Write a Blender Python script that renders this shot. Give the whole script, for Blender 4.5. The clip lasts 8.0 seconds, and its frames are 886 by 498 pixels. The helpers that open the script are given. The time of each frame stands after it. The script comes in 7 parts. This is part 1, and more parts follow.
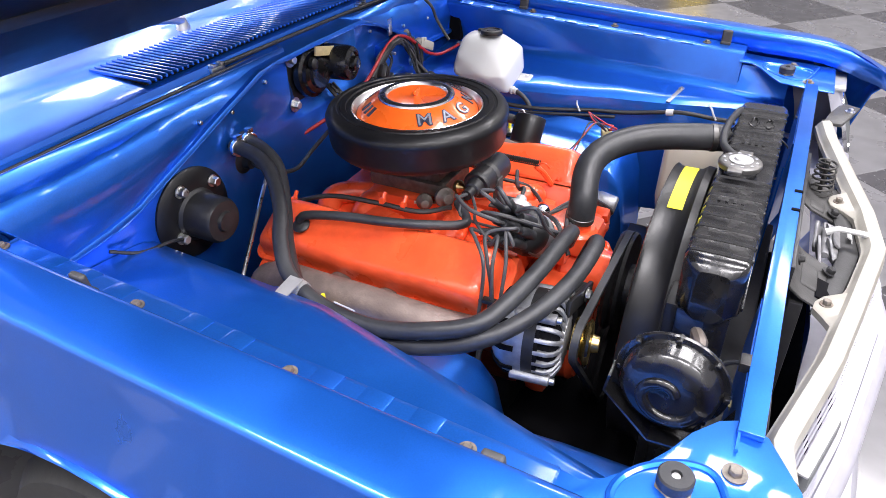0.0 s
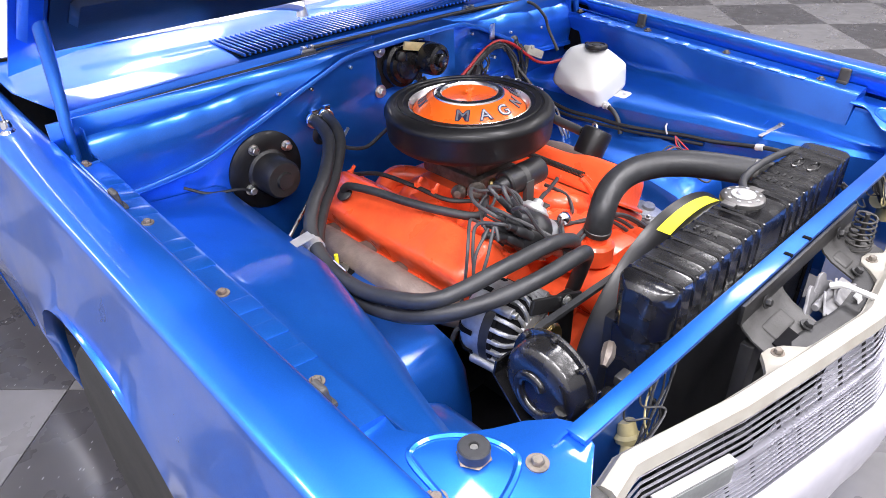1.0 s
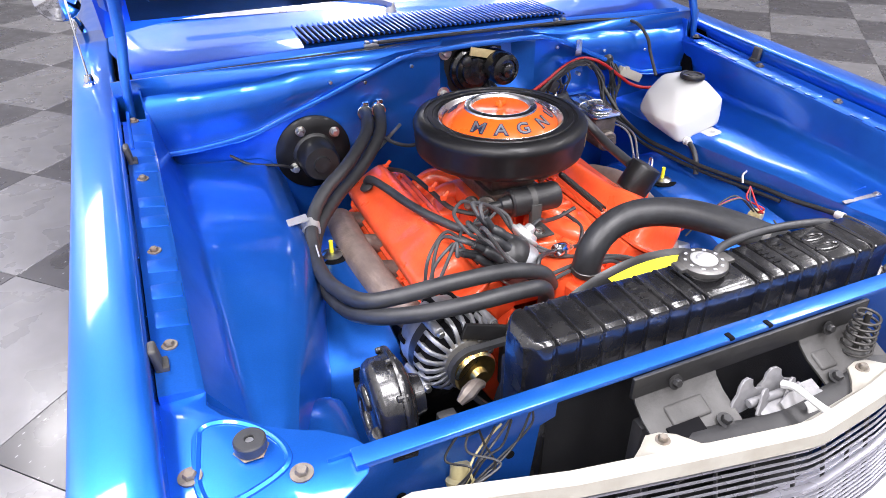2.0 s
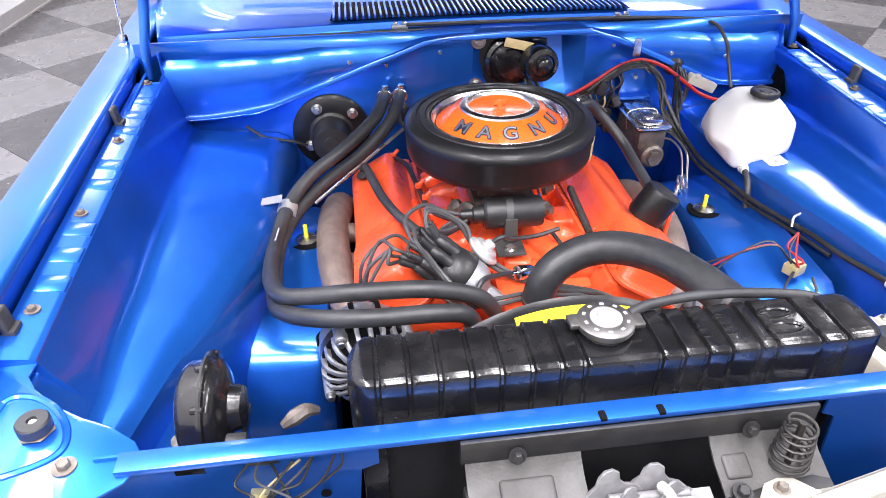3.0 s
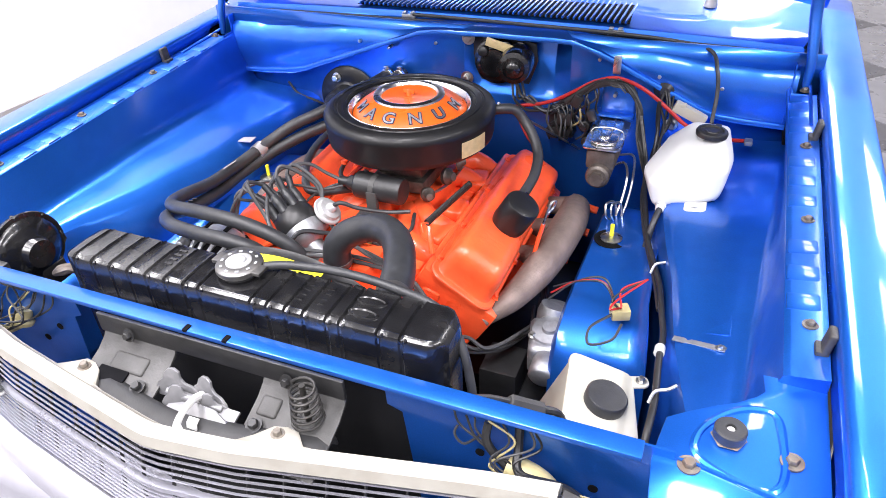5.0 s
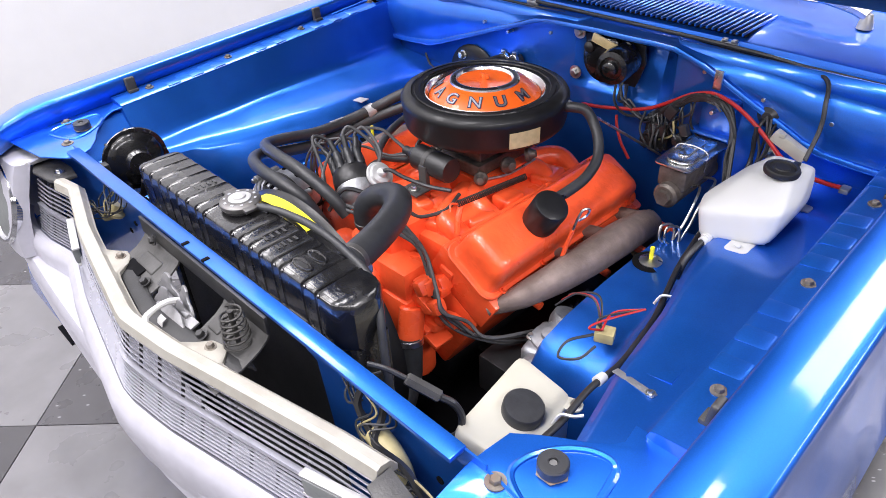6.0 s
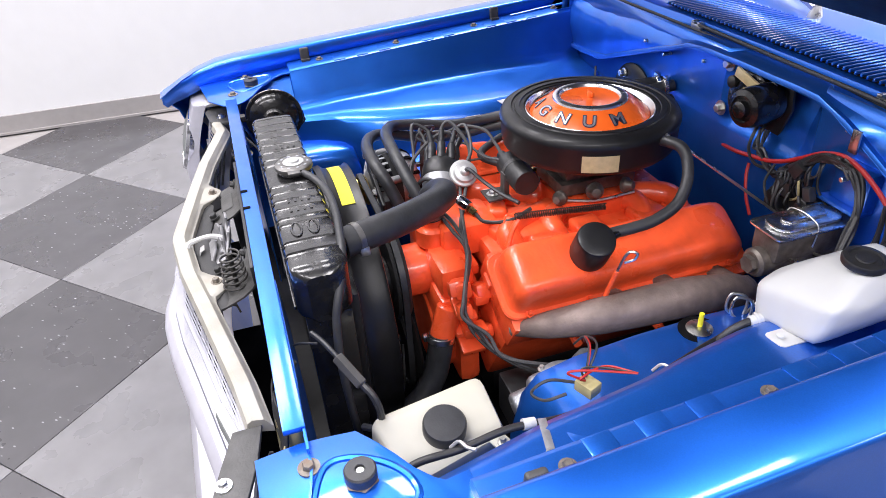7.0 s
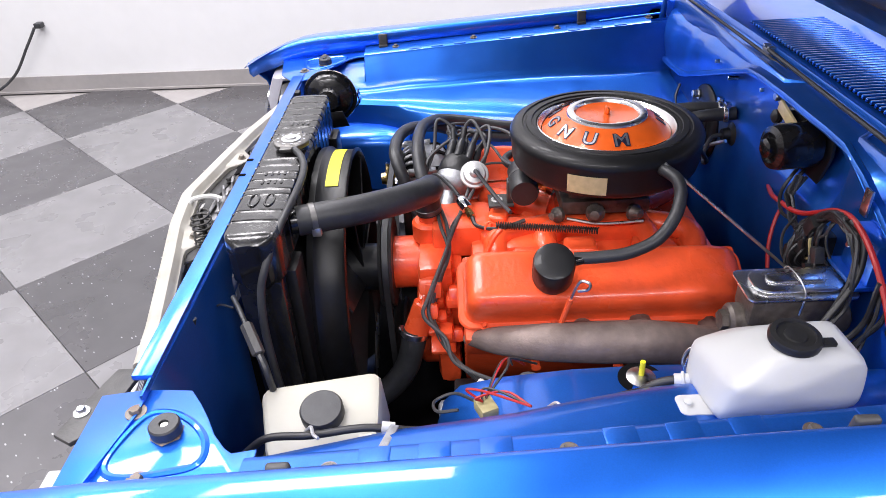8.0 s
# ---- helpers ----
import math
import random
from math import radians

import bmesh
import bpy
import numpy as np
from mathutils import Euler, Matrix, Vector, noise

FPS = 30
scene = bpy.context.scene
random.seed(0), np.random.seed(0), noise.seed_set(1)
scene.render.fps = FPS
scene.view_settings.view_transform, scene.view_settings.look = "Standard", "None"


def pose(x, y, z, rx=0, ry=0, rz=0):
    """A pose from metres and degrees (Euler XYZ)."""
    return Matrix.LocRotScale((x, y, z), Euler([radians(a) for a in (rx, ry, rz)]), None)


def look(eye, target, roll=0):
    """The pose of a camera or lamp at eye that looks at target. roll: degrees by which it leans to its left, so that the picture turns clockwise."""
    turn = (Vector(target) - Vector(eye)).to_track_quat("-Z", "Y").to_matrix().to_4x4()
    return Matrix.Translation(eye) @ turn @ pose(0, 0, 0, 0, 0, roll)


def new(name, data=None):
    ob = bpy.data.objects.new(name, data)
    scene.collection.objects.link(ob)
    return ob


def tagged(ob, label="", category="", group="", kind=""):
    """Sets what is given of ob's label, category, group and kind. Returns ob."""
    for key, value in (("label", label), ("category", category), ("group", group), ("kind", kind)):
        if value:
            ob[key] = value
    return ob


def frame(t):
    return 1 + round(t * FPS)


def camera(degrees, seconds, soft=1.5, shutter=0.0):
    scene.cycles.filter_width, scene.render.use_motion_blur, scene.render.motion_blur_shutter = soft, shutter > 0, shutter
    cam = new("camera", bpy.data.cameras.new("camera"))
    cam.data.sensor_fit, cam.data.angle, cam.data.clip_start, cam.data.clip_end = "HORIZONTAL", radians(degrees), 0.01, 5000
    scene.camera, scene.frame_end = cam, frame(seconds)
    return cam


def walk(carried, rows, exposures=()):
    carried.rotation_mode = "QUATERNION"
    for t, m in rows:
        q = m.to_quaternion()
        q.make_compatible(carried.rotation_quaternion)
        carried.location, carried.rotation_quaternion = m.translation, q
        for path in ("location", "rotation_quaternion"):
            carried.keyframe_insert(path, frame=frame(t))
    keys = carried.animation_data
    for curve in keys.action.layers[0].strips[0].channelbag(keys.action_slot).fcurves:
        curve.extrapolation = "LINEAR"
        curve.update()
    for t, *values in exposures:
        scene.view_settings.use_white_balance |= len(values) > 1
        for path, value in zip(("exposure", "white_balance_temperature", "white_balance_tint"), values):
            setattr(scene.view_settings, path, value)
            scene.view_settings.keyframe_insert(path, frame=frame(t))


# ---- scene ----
cam = camera(66.1, 8.0, soft=0.5)
PATH = [
    (0, (-1.114, 0.051, 1.355), (0.357, 0.833, 0.249), -1.6),
    (0.5, (-1.068, -0.098, 1.362), (0.274, 0.905, 0.269), -1.4),
    (1, (-0.994, -0.278, 1.362), (0.151, 0.963, 0.291), -1.5),
    (1.5, (-0.868, -0.453, 1.367), (0.04, 0.987, 0.317), -1.1),
    (1.7, (-0.786, -0.486, 1.371), (0.03, 1.009, 0.324), -0.8),
    (2.8, (-0.356, -0.482, 1.358), (-0.061, 1.157, 0.25), -0.4),
    (3, (-0.286, -0.486, 1.36), (-0.075, 1.161, 0.246), -0.5),
    (3.5, (-0.097, -0.505, 1.37), (-0.086, 1.147, 0.243), -0.8),
    (4, (0.119, -0.522, 1.379), (-0.05, 1.128, 0.261), -1.1),
    (4.5, (0.33, -0.535, 1.391), (-0.073, 1.072, 0.271), -1.8),
    (4.7, (0.417, -0.534, 1.396), (-0.079, 1.043, 0.271), -2.1),
    (5.8, (0.842, -0.383, 1.413), (-0.262, 0.831, 0.27), -2.9),
    (6, (0.892, -0.329, 1.411), (-0.304, 0.787, 0.26), -3.0),
    (6.5, (1.023, -0.16, 1.397), (-0.422, 0.645, 0.272), -3.5),
    (7, (1.107, 0.021, 1.384), (-0.496, 0.491, 0.284), -3.6),
    (7.5, (1.148, 0.2, 1.369), (-0.524, 0.365, 0.283), -2.7),
    (8, (1.16, 0.388, 1.369), (-0.518, 0.347, 0.281), -3.2),
]
EXPOSURES = [(0, -0.02), (1.0, 0.08), (1.5, 0.09), (3.0, 0.40), (4.5, 0.44), (6.0, -0.17), (8.0, -0.20)]
walk(cam, [(t, look(eye, target, roll)) for t, eye, target, roll in PATH], EXPOSURES)

# ---- world, light and exposure ----
world = bpy.data.worlds.new("world")
scene.world = world
world.use_nodes = True
world.node_tree.nodes["Background"].inputs[0].default_value = (0.75, 0.8, 0.9, 1)
world.node_tree.nodes["Background"].inputs[1].default_value = 0.25
CEIL = 4.4
LAMPS = [(lx, ly) for lx in (-2.1, 0.4, 4.2) for ly in (-3.4, -1.0, 1.4)] + [(-2.30, 5.8), (1.1, 4.2), (3.4, 4.2), (1.2, 6.8), (3.6, 6.8)]
LAMP_POWER = 142
for lx, ly in LAMPS:
    lamp = bpy.data.lights.new("ceiling_lamp", "AREA")
    lamp.shape, lamp.size, lamp.size_y, lamp.energy = "RECTANGLE", 0.90, 1.80, LAMP_POWER * (0.6 if ly > 2 else 1.0)
    lamp.color = (1.0, 0.965, 1.0)
    new("ceiling_lamp", lamp).matrix_world = pose(lx, ly, CEIL - 0.04)


# ---- materials ----
def material(name, colour, rough=0.5, metal=0.0, vary=0.12, scale=30, bump=0.0, bump_scale=200, coat=0.0, stain=None, stain_amount=0.0,
             stain_scale=6, transmission=0.0, spec=0.5, island=0.0):
    m = bpy.data.materials.new(name)
    m.use_nodes = True
    nt = m.node_tree
    p = nt.nodes["Principled BSDF"]
    p.inputs["Metallic"].default_value = metal
    p.inputs["Coat Weight"].default_value = coat
    p.inputs["Coat Roughness"].default_value = 0.06
    p.inputs["Transmission Weight"].default_value = transmission
    p.inputs["Specular IOR Level"].default_value = spec
    co = nt.nodes.new("ShaderNodeTexCoord")
    fine = nt.nodes.new("ShaderNodeTexNoise")
    fine.inputs["Scale"].default_value, fine.inputs["Detail"].default_value = scale, 6
    broad = nt.nodes.new("ShaderNodeTexNoise")
    broad.inputs["Scale"].default_value, broad.inputs["Detail"].default_value = stain_scale, 5
    nt.links.new(co.outputs["Object"], fine.inputs["Vector"])
    nt.links.new(co.outputs["Object"], broad.inputs["Vector"])
    ramp = nt.nodes.new("ShaderNodeMapRange")
    ramp.inputs["From Min"].default_value, ramp.inputs["From Max"].default_value = 0.3, 0.7
    ramp.inputs["To Min"].default_value, ramp.inputs["To Max"].default_value = 1 - vary, 1 + vary
    nt.links.new(fine.outputs["Fac"], ramp.inputs["Value"])
    mul = nt.nodes.new("ShaderNodeVectorMath")
    mul.operation = "SCALE"
    mul.inputs[0].default_value = colour
    nt.links.new(ramp.outputs[0], mul.inputs["Scale"])
    last = mul.outputs[0]
    if stain:
        grade = nt.nodes.new("ShaderNodeMapRange")
        grade.inputs["From Min"].default_value, grade.inputs["From Max"].default_value = 0.48, 0.72
        grade.inputs["To Max"].default_value = stain_amount
        nt.links.new(broad.outputs["Fac"], grade.inputs["Value"])
        mix = nt.nodes.new("ShaderNodeMix")
        mix.data_type = "RGBA"
        nt.links.new(grade.outputs[0], mix.inputs["Factor"])
        nt.links.new(last, mix.inputs["A"])
        mix.inputs["B"].default_value = (*stain, 1)
        last = mix.outputs["Result"]
    nt.links.new(last, p.inputs["Base Color"])
    wear = nt.nodes.new("ShaderNodeMapRange")
    wear.inputs["From Min"].default_value, wear.inputs["From Max"].default_value = 0.3, 0.7
    wear.inputs["To Min"].default_value, wear.inputs["To Max"].default_value = max(rough - 0.08, 0.02), min(rough + 0.1, 1)
    wear.interpolation_type = "SMOOTHERSTEP"
    wear.inputs["From Min"].default_value, wear.inputs["From Max"].default_value = 0.2, 0.8
    nt.links.new(broad.outputs["Fac"], wear.inputs["Value"])
    nt.links.new(wear.outputs[0], p.inputs["Roughness"])
    if bump:
        grain = nt.nodes.new("ShaderNodeTexNoise")
        grain.inputs["Scale"].default_value, grain.inputs["Detail"].default_value = bump_scale, 4
        nt.links.new(co.outputs["Object"], grain.inputs["Vector"])
        b = nt.nodes.new("ShaderNodeBump")
        b.inputs["Strength"].default_value, b.inputs["Distance"].default_value = bump, 0.004
        nt.links.new(grain.outputs["Fac"], b.inputs["Height"])
        nt.links.new(b.outputs[0], p.inputs["Normal"])
    return m


BLUE = material("blue_metallic_paint", (0.016, 0.160, 0.75), 0.35, 0.80, 0.05, 600, 0.02, 30, coat=1.0)
BLUE_BAY = material("blue_bay_paint", (0.016, 0.152, 0.67), 0.36, 0.76, 0.06, 400, 0.25, 11, coat=0.7, stain=(0.004, 0.045, 0.31), stain_amount=0.4)
BLUE_BAY.node_tree.nodes["Principled BSDF"].inputs["Coat Roughness"].default_value = 0.11
ORANGE = material("orange_engine_paint", (0.90, 0.104, 0.030), 0.33, 0, 0.10, 25, 0.20, 120, coat=0.35, stain=(0.45, 0.04, 0.012), stain_amount=0.35, stain_scale=14)
ORANGE_LID = material("orange_lid_paint", (0.85, 0.13, 0.015), 0.30, 0.0, 0.05, 60, 0.03, 300, coat=0.4)
BLACK = material("gloss_black_paint", (0.008, 0.008, 0.009), 0.22, 0, 0.3, 40, 0.20, 90, coat=0.45, stain=(0.03, 0.029, 0.028), stain_amount=0.4, stain_scale=22)
AIR = material("semi_gloss_black_paint", (0.008, 0.008, 0.009), 0.42, 0, 0.2, 60, 0.05, 300, coat=0.10, spec=0.35)
STEEL = material("dark_spring_steel", (0.060, 0.058, 0.056), 0.45, 0.8, 0.2, 80, 0.08, 300)
# grey set well below the white wall to reduce fill and glare
FAR = material("unseen_wall_dim_grey", (0.28, 0.28, 0.29), 0.8, 0, 0.05, 8, 0.05, 60)
SATIN = material("satin_black_paint", (0.016, 0.016, 0.017), 0.42, 0, 0.25, 60, 0.06, 300, stain=(0.04, 0.04, 0.04), stain_amount=0.3)
RUBBER = material("black_rubber", (0.026, 0.027, 0.030), 0.44, 0, 0.2, 80, 0.08, 400, stain=(0.06, 0.062, 0.066), stain_amount=0.5, stain_scale=9)
WORN = material("worn_black_paint", (0.058, 0.057, 0.056), 0.5, 0.1, 0.3, 30, 0.15, 220, stain=(0.035, 0.034, 0.033), stain_amount=0.7, stain_scale=16)
# near-black with little gloss: puts the shade of cavities into the colour
DARK = material("cavity_shade_black", (0.004, 0.004, 0.005), 0.9, 0, 0.3, 30, 0.1, 100, spec=0.1)
CHROME = material("chrome", (0.62, 0.63, 0.66), 0.10, 1.0, 0.03, 40)
BRIGHT = material("brushed_bright_metal", (0.80, 0.80, 0.80), 0.26, 1.0, 0.06, 60)
LEAD = material("grey_lead_insulation", (0.060, 0.060, 0.063), 0.5, 0, 0.15, 80)
ZINC = material("zinc_plating", (0.62, 0.62, 0.60), 0.32, 1.0, 0.15, 60, 0.05, 200, stain=(0.35, 0.32, 0.27), stain_amount=0.4, stain_scale=25)
CAST = material("cast_aluminium", (0.40, 0.41, 0.43), 0.52, 0.85, 0.15, 90, 0.18, 500, stain=(0.25, 0.24, 0.23), stain_amount=0.5, stain_scale=20)
IRON = material("bare_cast_iron", (0.215, 0.165, 0.145), 0.55, 0.35, 0.18, 45, 0.25, 240, stain=(0.10, 0.070, 0.058), stain_amount=0.5, stain_scale=12)
RUST = material("aged_bolt_steel", (0.20, 0.18, 0.155), 0.55, 0.6, 0.35, 120, 0.15, 500, stain=(0.16, 0.07, 0.03), stain_amount=0.6, stain_scale=60)
CAPM = material("tarnished_plated_steel", (0.17, 0.167, 0.163), 0.44, 0.9, 0.2, 60, 0.08, 250, stain=(0.14, 0.13, 0.12), stain_amount=0.5, stain_scale=40)
BRASS = material("gold_passivated_steel", (0.62, 0.47, 0.20), 0.30, 1.0, 0.15, 70)
WHITE = material("white_translucent_plastic", (0.56, 0.565, 0.56), 0.42, 0, 0.02, 20, 0.03, 150)
CREAM = material("aged_cream_plastic", (0.45, 0.435, 0.37), 0.48, 0, 0.05, 15, 0.05, 150, stain=(0.55, 0.48, 0.33), stain_amount=0.4, stain_scale=10)
MOULD = material("off_white_painted_moulding", (0.36, 0.345, 0.305), 0.40, 0, 0.06, 30, 0.06, 250, coat=0.1, stain=(0.26, 0.235, 0.19), stain_amount=0.5, stain_scale=18)
SILL = material("pale_silver_trim_paint", (0.45, 0.445, 0.50), 0.38, 0.25, 0.05, 40)
SILVER = material("silver_trim_paint", (0.40, 0.40, 0.45), 0.30, 0.7, 0.05, 60)
LATCH = material("pale_zinc_casting", (0.21, 0.21, 0.22), 0.46, 0.4, 0.12, 60, 0.1, 200, stain=(0.35, 0.34, 0.33), stain_amount=0.5, stain_scale=30)
SHROUD = material("dark_shroud_plastic", (0.007, 0.007, 0.008), 0.38, 0, 0.25, 50, 0.05, 200)
CARB = material("stained_zinc_casting", (0.15, 0.13, 0.115), 0.5, 0.6, 0.3, 60, 0.2, 300, stain=(0.06, 0.04, 0.03), stain_amount=0.7, stain_scale=25)
FOIL = material("grey_letter_foil", (0.42, 0.44, 0.50), 0.34, 0.85, 0.08, 90)
DULL = material("dull_plated_steel", (0.55, 0.55, 0.55), 0.48, 0.6, 0.12, 60, 0.08, 250, stain=(0.35, 0.34, 0.32), stain_amount=0.4, stain_scale=30)
YELLOW = material("yellow_decal", (0.86, 0.78, 0.03), 0.5, 0, 0.06, 50)
RED = material("red_wire_insulation", (0.40, 0.014, 0.014), 0.45, 0, 0.1, 40)
GREEN = material("tan_wire_insulation", (0.42, 0.36, 0.18), 0.5, 0, 0.2, 40)
PAPER = material("gold_foil_label", (0.62, 0.50, 0.26), 0.4, 0.2, 0.1, 90)
TAPE = material("white_cloth_tape", (0.50, 0.50, 0.49), 0.7, 0, 0.08, 60, 0.1, 300)
INK = material("blue_black_ink", (0.02, 0.025, 0.06), 0.45, 0, 0.1, 60)
GREY_INK = material("grey_print", (0.40, 0.41, 0.44), 0.6, 0, 0.15, 60)
# opaque grey base holds the pale reflection seen on the glass
GLASS = material("pale_reflection_glass", (0.30, 0.31, 0.33), 0.12, 0, 0.0, 5, coat=0.5)
LENS = material("clear_ribbed_lens", (0.15, 0.16, 0.16), 0.45, 0.0, 0.05, 30, 0.2, 120)
TYRE = material("tyre_rubber", (0.018, 0.018, 0.018), 0.75, 0, 0.2, 60, 0.1, 200)
WALL = material("white_wall_paint", (0.60, 0.60, 0.605), 0.75, 0, 0.015, 12, 0.06, 120)
BASE = material("grey_vinyl_baseboard", (0.27, 0.255, 0.25), 0.5, 0, 0.05, 25)
YPOST = material("yellow_post_paint", (0.60, 0.45, 0.08), 0.5, 0, 0.08, 20)
MESH = material("radiator_fin_black", (0.012, 0.012, 0.013), 0.6, 0.3, 0.3, 300, 0.3, 700)


def tile_material(name, base, fleck, amount):
    m = material(name, base, 0.30, 0, 0.14, 9, 0.03, 60, coat=0.45)
    nt = m.node_tree
    p = nt.nodes["Principled BSDF"]
    p.inputs["Coat Roughness"].default_value = 0.13
    src = p.inputs["Base Color"].links[0].from_socket
    co = nt.nodes.new("ShaderNodeTexCoord")
    warp = nt.nodes.new("ShaderNodeMapping")
    warp.inputs["Scale"].default_value = (1.0, 2.2, 1.0)
    vor = nt.nodes.new("ShaderNodeTexVoronoi")
    vor.inputs["Scale"].default_value = 34
    info = nt.nodes.new("ShaderNodeObjectInfo")
    add = nt.nodes.new("ShaderNodeVectorMath")
    add.operation = "ADD"
    nt.links.new(co.outputs["Object"], warp.inputs["Vector"])
    nt.links.new(warp.outputs[0], add.inputs[0])
    nt.links.new(info.outputs["Random"], add.inputs[1])
    nt.links.new(add.outputs[0], vor.inputs["Vector"])
    lim = nt.nodes.new("ShaderNodeMapRange")
    lim.inputs["From Min"].default_value, lim.inputs["From Max"].default_value = 0.20, 0.12
    lim.inputs["To Max"].default_value = amount
    nt.links.new(vor.outputs["Distance"], lim.inputs["Value"])
    sel = nt.nodes.new("ShaderNodeMath")
    sel.operation = "GREATER_THAN"
    sel.inputs[1].default_value = 0.72
    sep = nt.nodes.new("ShaderNodeSeparateColor")
    nt.links.new(vor.outputs["Color"], sep.inputs[0])
    nt.links.new(sep.outputs[0], sel.inputs[0])
    both = nt.nodes.new("ShaderNodeMath")
    both.operation = "MULTIPLY"
    nt.links.new(lim.outputs[0], both.inputs[0])
    nt.links.new(sel.outputs[0], both.inputs[1])
    mix = nt.nodes.new("ShaderNodeMix")
    mix.data_type = "RGBA"
    nt.links.new(both.outputs[0], mix.inputs["Factor"])
    nt.links.new(src, mix.inputs["A"])
    mix.inputs["B"].default_value = (*fleck, 1)
    tone = nt.nodes.new("ShaderNodeMapRange")
    tone.inputs["To Min"].default_value, tone.inputs["To Max"].default_value = 0.9, 1.1
    nt.links.new(info.outputs["Random"], tone.inputs["Value"])
    mul = nt.nodes.new("ShaderNodeVectorMath")
    mul.operation = "SCALE"
    nt.links.new(mix.outputs["Result"], mul.inputs[0])
    nt.links.new(tone.outputs[0], mul.inputs["Scale"])
    nt.links.new(mul.outputs[0], p.inputs["Base Color"])
    return m


TILE_DARK = tile_material("dark_grey_vinyl_tile", (0.048, 0.046, 0.050), (0.40, 0.40, 0.42), 0.8)
TILE_LIGHT = tile_material("light_grey_vinyl_tile", (0.134, 0.131, 0.136), (0.13, 0.13, 0.135), 0.5)


# ---- shape helpers ----
def thing(name, x, y, z, label, category, group="", kind=""):
    ob = new(name)
    ob.empty_display_size = 0.05
    ob.matrix_world = pose(x, y, z)
    return tagged(ob, label, category, group, kind)


def finish(name, bm, mat, smooth=40):
    bmesh.ops.recalc_face_normals(bm, faces=bm.faces[:])
    me = bpy.data.meshes.new(name)
    bm.to_mesh(me)
    bm.free()
    me.materials.append(mat)
    me.polygons.foreach_set("use_smooth", [True] * len(me.polygons))
    me.set_sharp_from_angle(angle=radians(smooth))
    return me


def part(name, bm, mat, parent, label="", smooth=40, thick=0.0):
    """Links a bmesh, given in world coordinates, as one mesh under a thing or a part."""
    m = Matrix.Identity(4)
    up = parent
    while up:
        m = up.matrix_basis @ m
        up = up.parent
    bm.transform(m.inverted())
    ob = new(name, finish(name, bm, mat, smooth))
    ob.parent = parent
    if thick:
        shell = ob.modifiers.new("depth", "SOLIDIFY")
        shell.thickness, shell.offset = thick, -1
    return tagged(ob, label)


def solo(name, bm, mat, label, category, group="", kind="", smooth=40):
    c = sum((v.co for v in bm.verts), Vector()) / len(bm.verts)
    low = min(v.co.z for v in bm.verts)
    at = Matrix.Translation((c.x, c.y, low))
    bm.transform(at.inverted())
    ob = new(name, finish(name, bm, mat, smooth))
    ob.matrix_world = at
    return tagged(ob, label, category, group, kind)


def join(*bms):
    out = bmesh.new()
    for b in bms:
        me = bpy.data.meshes.new("tmp")
        b.to_mesh(me)
        b.free()
        out.from_mesh(me)
        bpy.data.meshes.remove(me)
    return out


def box(cx, cy, cz, sx, sy, sz, bevel=0.0, m=None, seg=2):
    bm = bmesh.new()
    bmesh.ops.create_cube(bm, size=1)
    bmesh.ops.scale(bm, vec=(sx, sy, sz), verts=bm.verts)
    if bevel:
        bmesh.ops.bevel(bm, geom=bm.edges[:], offset=bevel, segments=seg, affect="EDGES", profile=0.6)
    if m:
        bm.transform(m)
    bm.transform(Matrix.Translation((cx, cy, cz)))
    return bm


def lathe(profile, m=None, n=32, squash=1.0):
    """Turns (radius, height) pairs about z, then places the result by m."""
    bm = bmesh.new()
    rings = []
    for r, z in profile:
        if r < 1e-6:
            rings.append([bm.verts.new((0, 0, z))])
        else:
            rings.append([bm.verts.new((r * math.cos(2 * math.pi * i / n), squash * r * math.sin(2 * math.pi * i / n), z)) for i in range(n)])
    for a, b in zip(rings, rings[1:]):
        for i in range(n):
            j = (i + 1) % n
            if len(a) == 1 and len(b) == 1:
                continue
            if len(a) == 1:
                bm.faces.new((a[0], b[i], b[j]))
            elif len(b) == 1:
                bm.faces.new((a[i], a[j], b[0]))
            else:
                bm.faces.new((a[i], a[j], b[j], b[i]))
    for ring in (rings[0], rings[-1]):
        if len(ring) > 2:
            bm.faces.new(ring)
    if m:
        bm.transform(m)
    return bm


def aim(at, way):
    """A pose at a place whose z axis points along way."""
    return Matrix.Translation(at) @ Vector(way).normalized().to_track_quat("Z", "Y").to_matrix().to_4x4()


def rod(a, b, r, n=16, bevel=0.0):
    a, b = Vector(a), Vector(b)
    h = (b - a).length
    prof = [(0, 0), (r, 0), (r, h), (0, h)] if not bevel else [(0, 0), (r - bevel, 0), (r, bevel), (r, h - bevel), (r - bevel, h), (0, h)]
    return lathe(prof, aim(a, b - a), n)


def spline(pts, steps=8):
    p = [Vector(q) for q in pts]
    p = [2 * p[0] - p[1]] + p + [2 * p[-1] - p[-2]]
    out = []
    for i in range(1, len(p) - 2):
        for k in range(steps):
            t = k / steps
            a, b, c, d = p[i - 1:i + 3]
            out.append(0.5 * ((2 * b) + (c - a) * t + (2 * a - 5 * b + 4 * c - d) * t * t + (3 * b - a - 3 * c + d) * t ** 3))
    out.append(p[-2])
    return out


